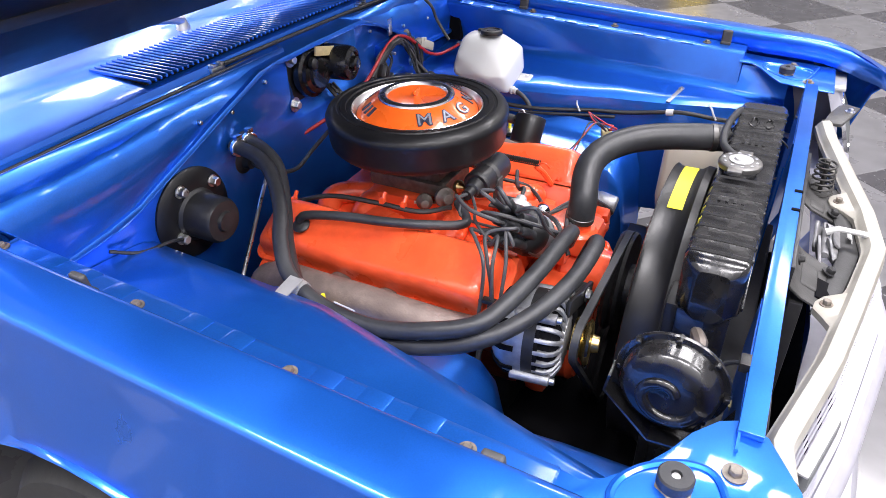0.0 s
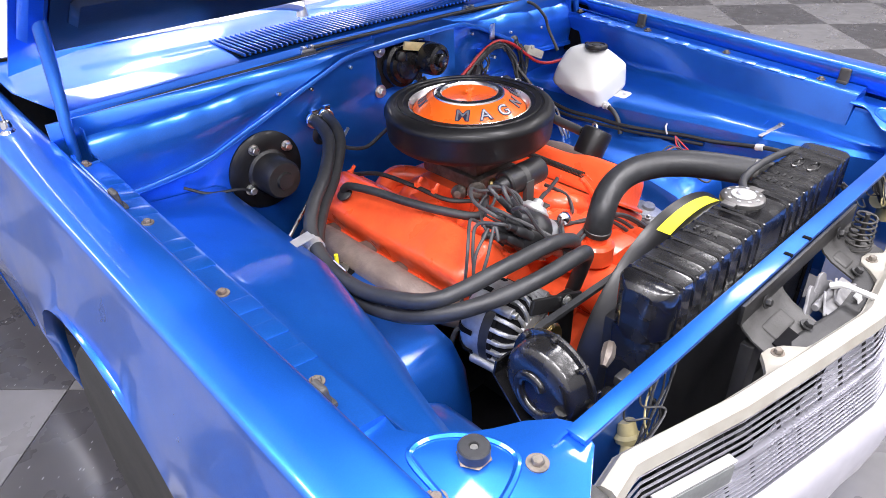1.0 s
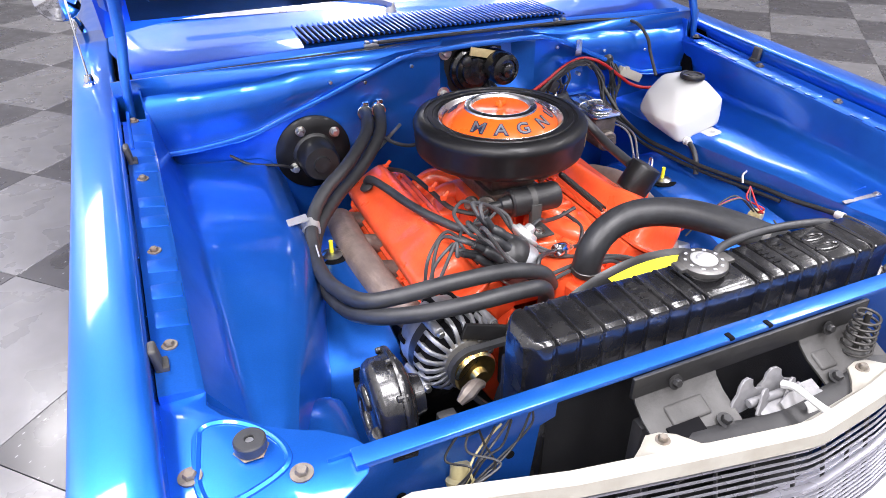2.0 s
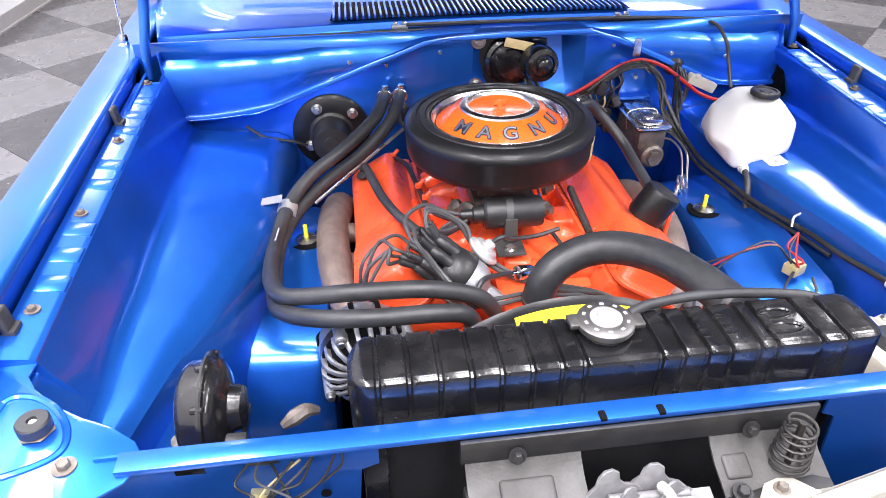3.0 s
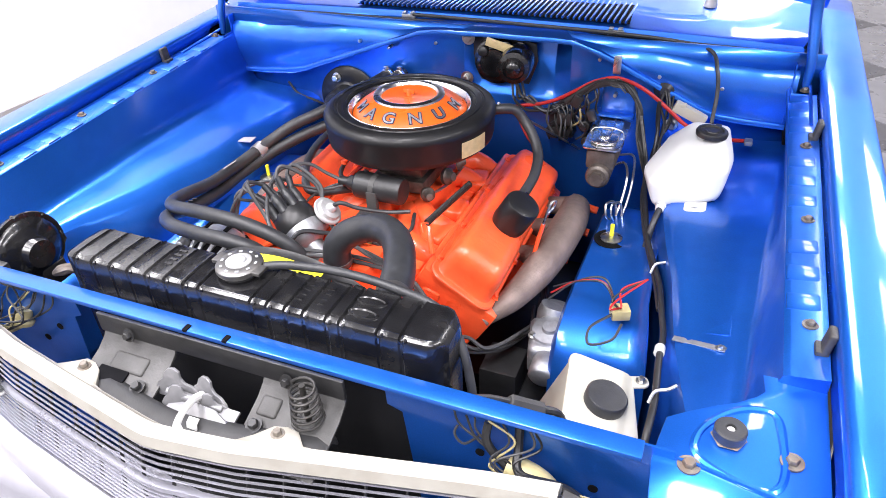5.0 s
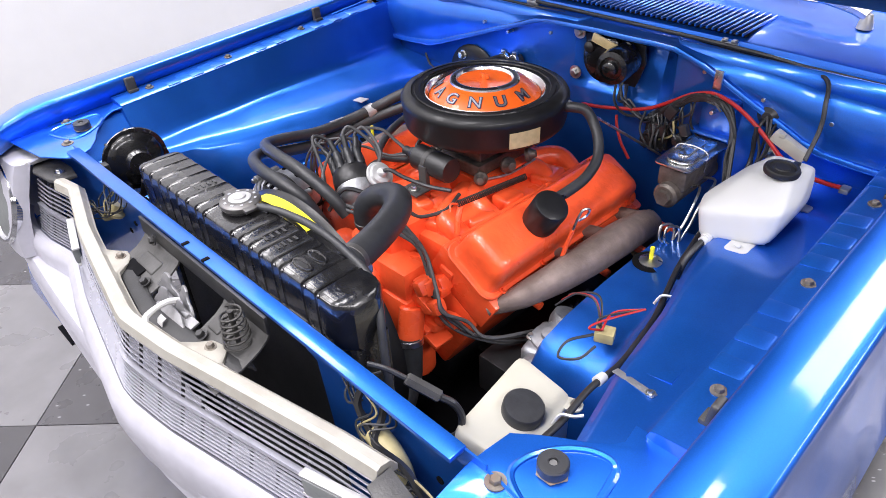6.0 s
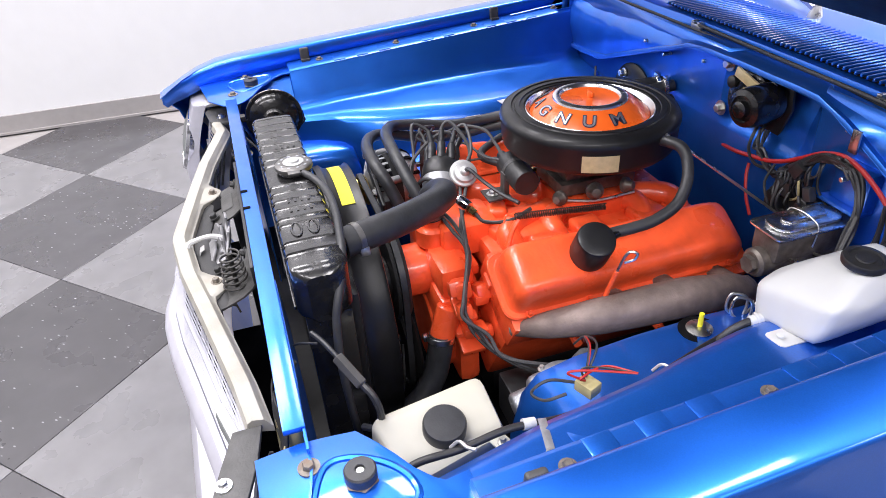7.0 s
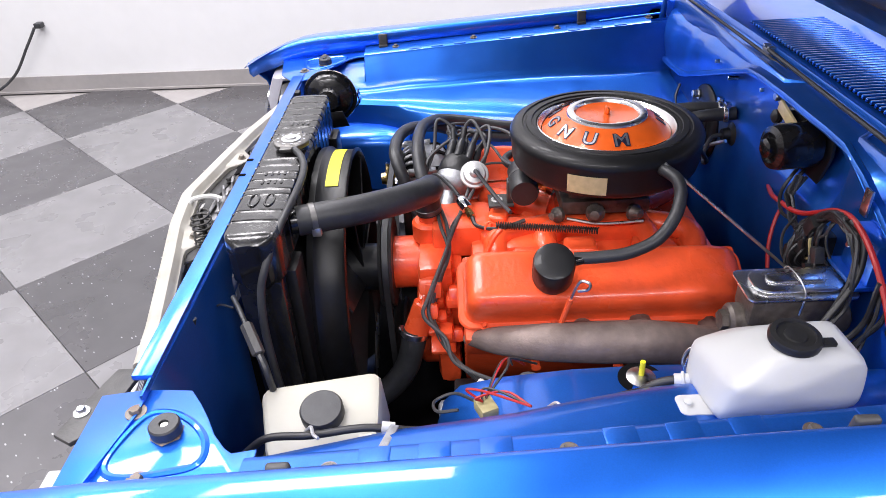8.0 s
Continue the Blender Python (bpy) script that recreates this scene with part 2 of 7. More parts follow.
def tube(pts, r, n=10, steps=8, hollow=False, radii=None):
    path = spline(pts, steps)
    bm = bmesh.new()
    up = Vector((0.13, 0.21, 0.97))
    rings = []
    for i, c in enumerate(path):
        t = (path[min(i + 1, len(path) - 1)] - path[max(i - 1, 0)]).normalized()
        side = t.cross(up)
        if side.length < 1e-4:
            side = t.cross(Vector((1, 0, 0)))
        side.normalize()
        up = side.cross(t).normalized()
        q = r
        if radii:
            f = i / (len(path) - 1) * (len(radii) - 1)
            k = min(int(f), len(radii) - 2)
            q = radii[k] + (radii[k + 1] - radii[k]) * (f - k)
        rings.append([bm.verts.new(c + q * (math.cos(2 * math.pi * j / n) * side + math.sin(2 * math.pi * j / n) * up)) for j in range(n)])
    for a, b in zip(rings, rings[1:]):
        for j in range(n):
            bm.faces.new((a[j], a[(j + 1) % n], b[(j + 1) % n], b[j]))
    bm.faces.new(rings[0])
    bm.faces.new(rings[-1])
    return bm


def coil(base, r0, r1, height, turns, wire, n=7):
    pts = []
    k = int(turns * 14)
    for i in range(k + 1):
        f = i / k
        r = r0 + (r1 - r0) * f
        a = 2 * math.pi * turns * f
        pts.append(Vector(base) + Vector((r * math.cos(a), r * math.sin(a), height * f)))
    return tube(pts, wire, n, 1)


def sheet(rows, thick=0.0, close=False):
    """A skin over rows of points; thick gives it depth along its normals."""
    bm = bmesh.new()
    v = [[bm.verts.new(p) for p in row] for row in rows]
    for a, b in zip(v, v[1:]):
        k = len(a)
        for i in range(k if close else k - 1):
            bm.faces.new((a[i], a[(i + 1) % k], b[(i + 1) % k], b[i]))
    if thick:
        bmesh.ops.recalc_face_normals(bm, faces=bm.faces[:])
        bmesh.ops.solidify(bm, geom=bm.faces[:], thickness=thick)
    return bm


def plate(outline, thick, m=None, bevel=0.0):
    """A flat plate: its outline in x and y, its depth down from z = 0."""
    bm = bmesh.new()
    f = bm.faces.new([bm.verts.new((x, y, 0)) for x, y in outline])
    out = bmesh.ops.extrude_face_region(bm, geom=[f])
    bmesh.ops.translate(bm, vec=(0, 0, -thick), verts=[e for e in out["geom"] if isinstance(e, bmesh.types.BMVert)])
    if bevel:
        bmesh.ops.recalc_face_normals(bm, faces=bm.faces[:])
        bmesh.ops.bevel(bm, geom=[e for e in bm.edges if abs(e.verts[0].co.z - e.verts[1].co.z) < 1e-6], offset=bevel, segments=2, affect="EDGES", profile=0.5)
    if m:
        bm.transform(m)
    return bm


def rounded(x0, y0, x1, y1, r, k=5):
    pts = []
    for cx, cy, a in ((x1 - r, y1 - r, 0), (x0 + r, y1 - r, 90), (x0 + r, y0 + r, 180), (x1 - r, y0 + r, 270)):
        for i in range(k + 1):
            b = radians(a + 90 * i / k)
            pts.append((cx + r * math.cos(b), cy + r * math.sin(b)))
    return pts


def bolt(at, way, r=0.008, washer=0.013, h=0.007):
    return join(lathe([(0, 0), (washer, 0), (washer, 0.002), (r, 0.002), (r, 0.002)], aim(at, way), 20),
                lathe([(0, 0.002), (r, 0.002), (r, h), (r * 0.8, h + 0.0015), (0, h + 0.0015)], aim(at, way), 6))


def wave(pts, amount, seed):
    """Shakes points of a cable a little."""
    rnd = random.Random(seed)
    return [Vector(p) + Vector((rnd.uniform(-1, 1), rnd.uniform(-1, 1), rnd.uniform(-1, 1))) * amount for p in pts]


# ---- the showroom ----
FLOOR_X0, FLOOR_X1, FLOOR_Y0, FLOOR_Y1 = -3.2, 9.0, -5.0, 9.0
solo("floor", box((FLOOR_X0 + FLOOR_X1) / 2, (FLOOR_Y0 + FLOOR_Y1) / 2, -0.06, FLOOR_X1 - FLOOR_X0, FLOOR_Y1 - FLOOR_Y0, 0.10), BASE,
     "grey showroom floor laid with checkered vinyl tiles", "floor", kind="structure")
LEAN_WALL = 0.035


def wall_x(y):
    return -2.90 + LEAN_WALL * (y + 1)


def upright(x0, y0, x1, y1, h, t):
    d = Vector((x1 - x0, y1 - y0, 0))
    m = Matrix.Rotation(math.atan2(d.y, d.x), 4, "Z")
    return box((x0 + x1) / 2, (y0 + y1) / 2, h / 2, d.length, t, h, m=m)


solo("wall_west", upright(wall_x(-5) - 0.06, -5, wall_x(9) - 0.06, 9, CEIL, 0.12), WALL, "plain white painted showroom wall", "wall", kind="structure")
# unseen walls added to close the hall, darkened to hold back bounced light
solo("wall_south", upright(-3.2, -5.0, 9.0, -5.0, CEIL, 0.12), FAR, "plain unseen wall closing the hall, greyed to cut bounced light", "wall", kind="structure")
solo("wall_north", upright(-3.2, 9.0, 9.0, 9.0, CEIL, 0.12), FAR, "plain unseen wall closing the hall, greyed to cut bounced light", "wall", kind="structure")
solo("wall_east", upright(9.0, -5, 9.0, 9, CEIL, 0.12), FAR, "plain unseen wall closing the hall, greyed to cut bounced light", "wall", kind="structure")
solo("ceiling", box(2.9, 2.0, CEIL + 0.05, 12.4, 14.2, 0.10), WALL, "plain white showroom ceiling", "ceiling", kind="structure")
solo("baseboard", join(upright(wall_x(-5) + 0.006, -5, wall_x(9) + 0.006, 9, 0.10, 0.012),
                       upright(wall_x(-5) + 0.012, -5, wall_x(9) + 0.012, 9, 0.012, 0.024)), BASE,
     "grey vinyl baseboard along the white wall", "baseboard", kind="structure")
for lx, ly in LAMPS:
    light = thing("ceiling_light", lx, ly, CEIL - 0.05, "white framed rectangular ceiling light", "ceiling light", "ceiling lights")
    for dx, dy, sx, sy in ((-0.47, 0, 0.03, 1.87), (0.47, 0, 0.03, 1.87), (0, -0.92, 0.91, 0.03), (0, 0.92, 0.91, 0.03)):
        part("housing_rail", box(lx + dx, ly + dy, CEIL - 0.025, sx, sy, 0.05, 0.004), WALL, light)

# ---- the car: fenders, aprons, firewall, cowl, nose ----
car = thing("car", 0, 0, 0, "blue two-door coupe with its hood raised over an open engine bay", "car")


PLATE_Z = {-1: 0.800, 1: 0.793}


def lip_z(y):
    """Height of the fender's inner edge."""
    if y >= 0.05:
        return 0.847 + 0.056 * y
    f = (0.05 - y) / 0.22
    return 0.8498 - 0.052 * f ** 1.8


def flange_z(y):
    return 0.8075 + 0.066 * y


# profile across: inner face, rolled lip, low crown, sharp crease, side
FENDER = [(0.7345, -0.046), (0.7345, -0.007), (0.7360, -0.002), (0.7395, 0.0010), (0.7450, 0.0023), (0.752, 0.0028), (0.762, 0.0028), (0.773, 0.0022), (0.786, 0.0010), (0.798, -0.0006), (0.808, -0.0024), (0.8135, -0.0036),
          (0.8168, -0.0050), (0.8186, -0.0078), (0.8192, -0.0102), (0.8200, -0.026), (0.826, -0.070), (0.838, -0.12), (0.851, -0.19), (0.860, -0.29), (0.858, -0.40), (0.845, -0.50), (0.825, -0.60)]


def fender(s):
    rows = []
    ys = [-0.168, -0.160, -0.14, -0.11, -0.07, -0.02, 0.03, 0.08, 0.15, 0.22, 0.28, 0.30, 0.305] + [0.31 + 0.0253 * i for i in range(31)] + [1.075, 1.08, 1.10, 1.16, 1.25, 1.35, 1.45]
    for y in ys:
        z = lip_z(y)
        tuck = 0.0 if y > 0.0 else 0.10 * ((0.0 - y) / 0.17) ** 2
        flat = 1.0 if y > -0.14 else (0.6 if y < -0.165 else 0.9)
        row = []
        for x, dz in FENDER:
            keep = min(max((y + 0.15) / 0.13, 0), 1) if x > 0.8 else 1.0
            fall = dz if dz > -0.045 else -0.045 + (dz + 0.045) * keep
            if x < 0.735 and dz < -0.04 and 0.94 < y < 1.09:
                fall = -0.016
            arch = 0.333 + math.sqrt(max(0.38 ** 2 - (y - 0.69) ** 2, 0)) if abs(y - 0.69) < 0.38 else 0.0
            row.append((s * (x - tuck * (0.35 if x < 0.75 else 1.0)), y, max(z + fall * flat, arch)))
        rows.append(row)
    return sheet(rows)


def shelf_line(s, y):
    """Edge and foot of the twisted apron shelf: x and z of each."""
    edge = 0.628 - 0.245 * min(y, 0.60) - 0.05 * max(y - 0.60, 0)
    if s > 0:
        edge = float(np.interp(y, (0.05, 0.30, 0.46, 0.55, 0.65, 0.85), (0.618, 0.563, 0.541, 0.521, 0.503, 0.488)))
    foot = 0.640 + 0.012 * y if s < 0 else 0.642 + 0.070 * y
    slope = float(np.interp(y, (0.05, 0.30, 0.62, 0.85), (0.20, 0.20, 0.16, 0.13)))
    return edge, 0.715, foot, 0.715 + slope * (foot - edge)


def shelf_at(s, x, y):
    edge, ze, foot, zf = shelf_line(s, y)
    return ze + (zf - ze) * (x - edge) / (foot - edge)


def bay_wall(s):
    """Inner apron: flange, steep wall, sloping shelf and drop."""
    rows = []
    for y in [0.045, 0.10, 0.1575, 0.160] + [0.20 + i * (0.73 / 20) for i in range(21)] + [0.932, 0.955, 0.985]:
        zf = flange_z(y) if y > 0.159 else PLATE_Z[s] + 0.06 * y - 0.008
        edge, ze, foot, zt = shelf_line(s, y)
        dent = 0.0012 * math.sin(31 * y + s) + 0.0008 * math.sin(77 * y)
        lip = 0.7335 if y < 0.931 else 0.690
        lean = 1.0 if s > 0 else 1.0 + 3.0 * min(max((y - 0.22) / 0.12, 0), 1)
        pts = [(lip, zf + 0.001), (min(lip, 0.728), zf), (min(lip - 0.0003, 0.7255), zf - 0.0003), (min(lip - 0.0006, 0.6925), zf - 0.0042), (min(lip - 0.001, 0.690), zf - 0.0047), (0.6855, zf - 0.007), (0.6835, zf - 0.013), (foot + 0.010 + dent, zt + 0.024), (foot + 0.005 + dent, zt + 0.009), (foot - 0.002, zt + 0.001),
               (foot - 0.010, zt - 0.004)]
        x0, z0 = foot - 0.010, zt - 0.004
        for f in (0.15, 0.3, 0.45, 0.6, 0.75, 0.88):
            pts.append((x0 + (edge + 0.012 - x0) * f, z0 + (ze + 0.004 - z0) * f + dent * 0.8))
        pts += [(edge + 0.010, ze + 0.002), (edge + 0.005, ze - 0.002), (edge - 0.002 * lean, ze - 0.007), (edge - 0.004 * lean, ze - 0.018), (edge - 0.006 * lean, ze - 0.034), (edge - 0.009 * lean, ze - 0.060), (edge - 0.010 * lean, ze - 0.12), (edge - 0.020, 0.42)]
        rows.append([(s * x, y, z) for x, z in pts])
    return sheet(rows, 0.002)


def shock_tower(s):
    rows = []
    for y, z, x0, x1 in ((0.325, 0.36, 0.375, 0.52), (0.340, 0.50, 0.368, 0.52), (0.358, 0.570, 0.364, 0.515), (0.385, 0.600, 0.362, 0.51), (0.45, 0.615, 0.362, 0.50), (0.56, 0.628, 0.365, 0.495), (0.68, 0.634, 0.368, 0.49),
                         (0.78, 0.632, 0.370, 0.485), (0.84, 0.60, 0.372, 0.48), (0.865, 0.45, 0.375, 0.48)):
        rows.append([(s * x, y, zz) for x, zz in ((x1 + 0.01, z + 0.035), (x1, z + 0.012), (x1 - 0.02, z + 0.002), (x0 + 0.03, z), (x0 + 0.008, z - 0.006), (x0, z - 0.025), (x0 + 0.004, z - 0.25))])
    return sheet(rows, 0.002)


def lower_apron():
    """Rounded ledge below the shelf beside the horn."""
    rows = []
    for k, y in enumerate((0.05, 0.12, 0.20, 0.255, 0.275, 0.285)):
        drop = (0, 0, 0, 0.004, 0.016, 0.045)[k]
        rows.append([(-x, y, z - drop) for x, z in ((0.585, 0.660), (0.548, 0.655), (0.520, 0.648), (0.506, 0.638), (0.500, 0.622), (0.498, 0.50))])
    return sheet(rows, 0.002)


part("lower_apron", lower_apron(), BLUE_BAY, car, "blue painted lower apron ledge")
for s in (-1, 1):
    f = part("fender", fender(s), BLUE, car, "glossy metallic blue front fender", thick=0.0025)
    a = part("inner_fender", bay_wall(s), BLUE_BAY, car, "blue painted inner fender apron")
    part("shock_tower", shock_tower(s), BLUE_BAY, car, "blue painted shock tower")
    bolts = (0.244, 0.458, 0.685, 0.93) if s < 0 else (0.252, 0.489, 0.720, 0.95)
    for i in range(11):
        y = 0.296 + i * 0.0615
        if min(abs(y - b) for b in bolts) < 0.024:
            continue
        z = flange_z(y) - 0.0038
        part("emboss", box(s * 0.7060, y, z, 0.041, 0.034, 0.0085, 0.0032, Matrix.Rotation(-s * 0.10, 4, "Y") @ Matrix.Rotation(0.066, 4, "X")), BLUE_BAY, a)
    for y in bolts:
        part("fender_bolt", bolt((s * 0.713, y, flange_z(y) - 0.0006), (0, 0, 1), 0.0062, 0.0100, 0.0055), RUST, a, "rusty fender bolt")
    for y in (0.209, 0.752):
        z = flange_z(y)
        part("hood_bumper", join(box(s * 0.7285, y, z + 0.017, 0.010, 0.024, 0.034, 0.0045, Matrix.Rotation(s * 0.12, 4, "Y"), 3),
                                 box(s * 0.724, y, z + 0.003, 0.016, 0.024, 0.008, 0.003)), WORN, car, "grey rubber hood bumper")
    # corner plate with its dished seat for the hood stop
    zc = PLATE_Z[s]
    ox = 0.0 if s < 0 else -0.018
    outline = [(0.738, -0.075), (0.738, 0.165), (0.682, 0.165), (0.685, 0.138), (0.672, 0.118), (0.640, 0.089), (0.608, 0.069), (0.575, 0.053), (0.545, 0.030), (0.531, 0.006), (0.545, -0.020), (0.600, -0.055)]
    if s > 0:
        outline = [(0.752, -0.048), (0.752, 0.165), (0.682, 0.165), (0.685, 0.138), (0.677, 0.128), (0.657, 0.112), (0.632, 0.098), (0.607, 0.082), (0.583, 0.064), (0.578, 0.030), (0.575, 0.0), (0.579, -0.050)]
    corner = part("corner_plate", plate([(s * x + ox, y) for x, y in outline], 0.004, Matrix.Translation((0, 0, zc)) @ Matrix.Rotation(0.06, 4, "X"), 0.0015), BLUE, car,
                  "blue painted radiator support corner plate")
    ring = [(0.700, 0.10), (0.708, 0.04), (0.700, 0.005), (0.672, 0.0), (0.622, 0.020), (0.618, 0.05), (0.640, 0.085), (0.672, 0.106)]
    part("dish_rim", tube([(s * x + ox, y, zc - 0.0018 + 0.06 * y) for x, y in ring + ring[:2]], 0.0052, 8, 6), BLUE, corner)
    stop = thing("hood_stop", s * 0.650 + ox, 0.056, zc, "black rubber hood stop on a threaded stud", "hood stop", "hood stops")
    part("rubber_pad", lathe([(0, 0.002), (0.0155, 0.002), (0.0175, 0.004), (0.0175, 0.0150), (0.0158, 0.0170), (0.0055, 0.0170), (0.005, 0.013), (0, 0.013)],
                             Matrix.Translation((s * 0.650 + ox, 0.056, zc + 0.0034)), 28), RUBBER, stop)
    part("locknut", lathe([(0, 0), (0.018, 0), (0.0195, 0.0015), (0.017, 0.003), (0, 0.003)], Matrix.Translation((s * 0.650 + ox, 0.056, zc + 0.0034)), 6), RUST, stop)
    part("stud_end", lathe([(0, 0.012), (0.0042, 0.012), (0.0042, 0.0145), (0, 0.0145)], Matrix.Translation((s * 0.650 + ox, 0.056, zc + 0.0034)), 12), ZINC, stop)
    part("corner_bolt", bolt((s * 0.608 + ox * 0.7, 0.006, zc), (0, 0, 1), 0.0072, 0.0125, 0.006), RUST, corner, "rusty support bolt")
    part("corner_bolt", bolt((s * 0.714 + ox, 0.045, zc + 0.0027), (0, 0, 1), 0.0072, 0.0125, 0.006), RUST, corner, "rusty support bolt")

# radiator support: folded top bar, side panels
part("support_bar", box(-0.0035, -0.0015, 0.8035, 1.103, 0.026, 0.008, 0.0016), BLUE_BAY, car, "narrow blue radiator support bar")
part("support_lip", box(0, 0.009, 0.790, 1.16, 0.003, 0.030), BLUE_BAY, car)
for nx in (-0.055, 0.010):
    # notch is not cut: a black block gives its shade
    part("bar_notch", box(nx, -0.009, 0.8070, 0.008, 0.013, 0.005, 0.002), DARK, car, "black block for the shaded notch in the bar")
for s in (-1, 1):
    inner = 0.315 if s < 0 else 0.25
    panel = part("support_panel", sheet([[(s * x, y, z) for x, y, z in ((inner - 0.02, 0.013, 0.795), (inner - 0.02, 0.016, 0.745), (inner, 0.018, 0.735), (inner + 0.03, 0.022, 0.40))],
                                         [(s * x, y, z) for x, y, z in ((0.45, 0.013, 0.797), (0.45, 0.016, 0.745), (0.45, 0.018, 0.735), (0.45, 0.022, 0.40))],
                                         [(s * x, y, z) for x, y, z in ((0.60, 0.010, 0.797), (0.60, 0.012, 0.745), (0.60, 0.012, 0.735), (0.60, 0.012, 0.40))],
                                         [(s * x, y, z) for x, y, z in ((0.70, -0.01, 0.800), (0.70, -0.01, 0.745), (0.70, -0.01, 0.735), (0.70, -0.01, 0.40))]], 0.003), BLUE_BAY, car,
                 "blue painted radiator support panel")
    for hx, hz in ((0.357, 0.705), (0.40, 0.67), (0.50, 0.70)):
        # hole as a black disc, its shade in the colour
        part("panel_hole", lathe([(0, 0), (0.006, 0), (0.006, 0.0015), (0, 0.0015)], aim((s * hx, 0.0125, hz), (0, -1, 0)), 16), DARK, panel)
part("lower_crossmember", box(0, 0.04, 0.36, 1.3, 0.10, 0.06, 0.01), SATIN, car)
# added sheet whose black stands for the deep shade below the engine
part("bay_shade_sheet", box(0, 0.52, 0.27, 1.20, 0.98, 0.006), DARK, car, "near-black sheet added for the shade under the engine")
for s in (-1, 1):
    part("frame_rail", box(s * 0.42, 0.52, 0.36, 0.10, 0.98, 0.10, 0.01), SATIN, car, "dark frame rail")
# added black sheets: shade behind the grille, put into colour
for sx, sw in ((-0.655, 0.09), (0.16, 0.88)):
    part("nose_shade_sheet", box(sx, -0.02, 0.33, sw, 0.26, 0.006), DARK, car)
part("centre_strut", box(-0.19, -0.035, 0.56, 0.035, 0.02, 0.36, 0.004), SATIN, car, "black upright strut")

# firewall: upper plenum face over the recessed lower wall
SEAM = [(-0.690, 0.772), (-0.600, 0.774), (-0.540, 0.779), (-0.470, 0.792), (-0.135, 0.912), (-0.06, 0.920), (0.10, 0.922), (0.235, 0.921), (0.30, 0.900), (0.520, 0.800), (0.560, 0.788), (0.62, 0.783), (0.700, 0.782)]


def plenum_face():
    """Face over the seam: leans back, rolls over a ledge and rises to the cowl lip."""
    rows = []
    xs = sorted([p[0] for p in SEAM] + [-0.69 + 1.39 * i / 90 for i in range(91)])
    for x in xs:
        zs = float(np.interp(x, [p[0] for p in SEAM], [p[1] for p in SEAM])) + 0.0006 * math.sin(43 * x)
        tall = 0.930 - zs
        k = min(tall / 0.12, 1)
        dent = k * (0.0022 * math.sin(17 * x + 1) + 0.0014 * math.sin(47 * x) + 0.0006 * math.sin(103 * x + 2))
        crease = k * 0.005 * (math.exp(-((x + 0.40) / 0.006) ** 2) + math.exp(-((x - 0.412) / 0.006) ** 2))
        row = [(x, 0.966, zs - 0.005), (x, 0.9655, zs + 0.001), (x, 0.967, zs + 0.0035), (x, 0.973, zs + 0.0045)]
        for u, w in ((0.08, 0.03), (0.20, -0.04), (0.35, -0.08), (0.50, -0.04), (0.62, 0.05), (0.70, 0.14), (0.755, 0.26), (0.79, 0.40), (0.80, 0.55), (0.795, 0.68), (0.81, 0.79), (0.88, 0.87), (0.95, 0.92), (1.0, 0.955)):
            flat = u * (1 - k) + k * w
            row.append((x, 0.973 + 0.053 * (w if k == 1 else flat) - (crease + 0.8 * dent) * math.sin(math.pi * min(u * 1.1, 1)), zs + tall * u + dent * (0.9 if 0.6 < u < 0.9 else 0.2)))
        rows.append(row)
    return sheet(rows, 0.002)


part("plenum_face", plenum_face(), BLUE_BAY, car, "bulged blue upper firewall panel")
part("seam_flange", tube([(x, 0.9650, z - 0.0035) for x, z in SEAM], 0.0018, 6, 4), BLUE_BAY, car)
for hx, hz in ((-0.30, 0.878), (-0.22, 0.868), (0.296, 0.882), (0.43, 0.862), (-0.10, 0.885), (0.56, 0.85)):
    part("panel_rivet", rod((hx, 0.997, hz), (hx, 0.966 if hx < -0.2 or hx > 0.4 else 0.982, hz), 0.0042, 8, 0.001), ZINC, car, "bare metal rivet")
part("pedal_bracket", join(box(0.350, 0.978, 0.805, 0.075, 0.034, 0.070, 0.008), box(0.345, 0.968, 0.768, 0.085, 0.040, 0.008, 0.003)), BLUE_BAY, car, "blue painted brake bracket")
part("bracket_stud", rod((0.343, 0.962, 0.818), (0.343, 0.945, 0.818), 0.0045, 8, 0.001), ZINC, car)
FW = [(-0.74, 0.995), (-0.03, 0.995), (0.005, 1.034), (0.012, 1.040), (0.190, 1.040), (0.198, 1.034), (0.235, 0.995), (0.74, 0.995)]
part("firewall", sheet([[(x, 0.995 + (y - 0.995) * k, z) for x, y in FW] for z, k in ((0.932, 1.25), (0.90, 1.10), (0.86, 0.85), (0.82, 0.55), (0.795, 0.34), (0.782, 0.18), (0.774, 0.05), (0.768, 0.0), (0.55, 0.0), (0.30, 0.0))]), BLUE_BAY, car,
     "blue painted firewall with a recess", smooth=25, thick=0.008)
for s in (-1, 1):
    # black boxes carry the shade of the hinge wells in their colour
    part("well_shade_lining", box(s * 0.752, 1.000, 0.836, 0.012, 0.130, 0.100, 0.002), DARK, car)
    part("hinge_well_shade", box(s * 0.722, 1.005, 0.800, 0.054, 0.140, 0.090, 0.004), DARK, car, "near-black block for the shade in the hood hinge well")
    part("well_side", box(s * 0.6895, 1.00, 0.850, 0.003, 0.064, 0.130, 0.001), BLUE_BAY, car)

# cowl
COWL = [(1.0225, 0.912), (1.0235, 0.926), (1.0255, 0.934), (1.029, 0.9385), (1.036, 0.9405), (1.17, 0.946), (1.32, 0.957)]


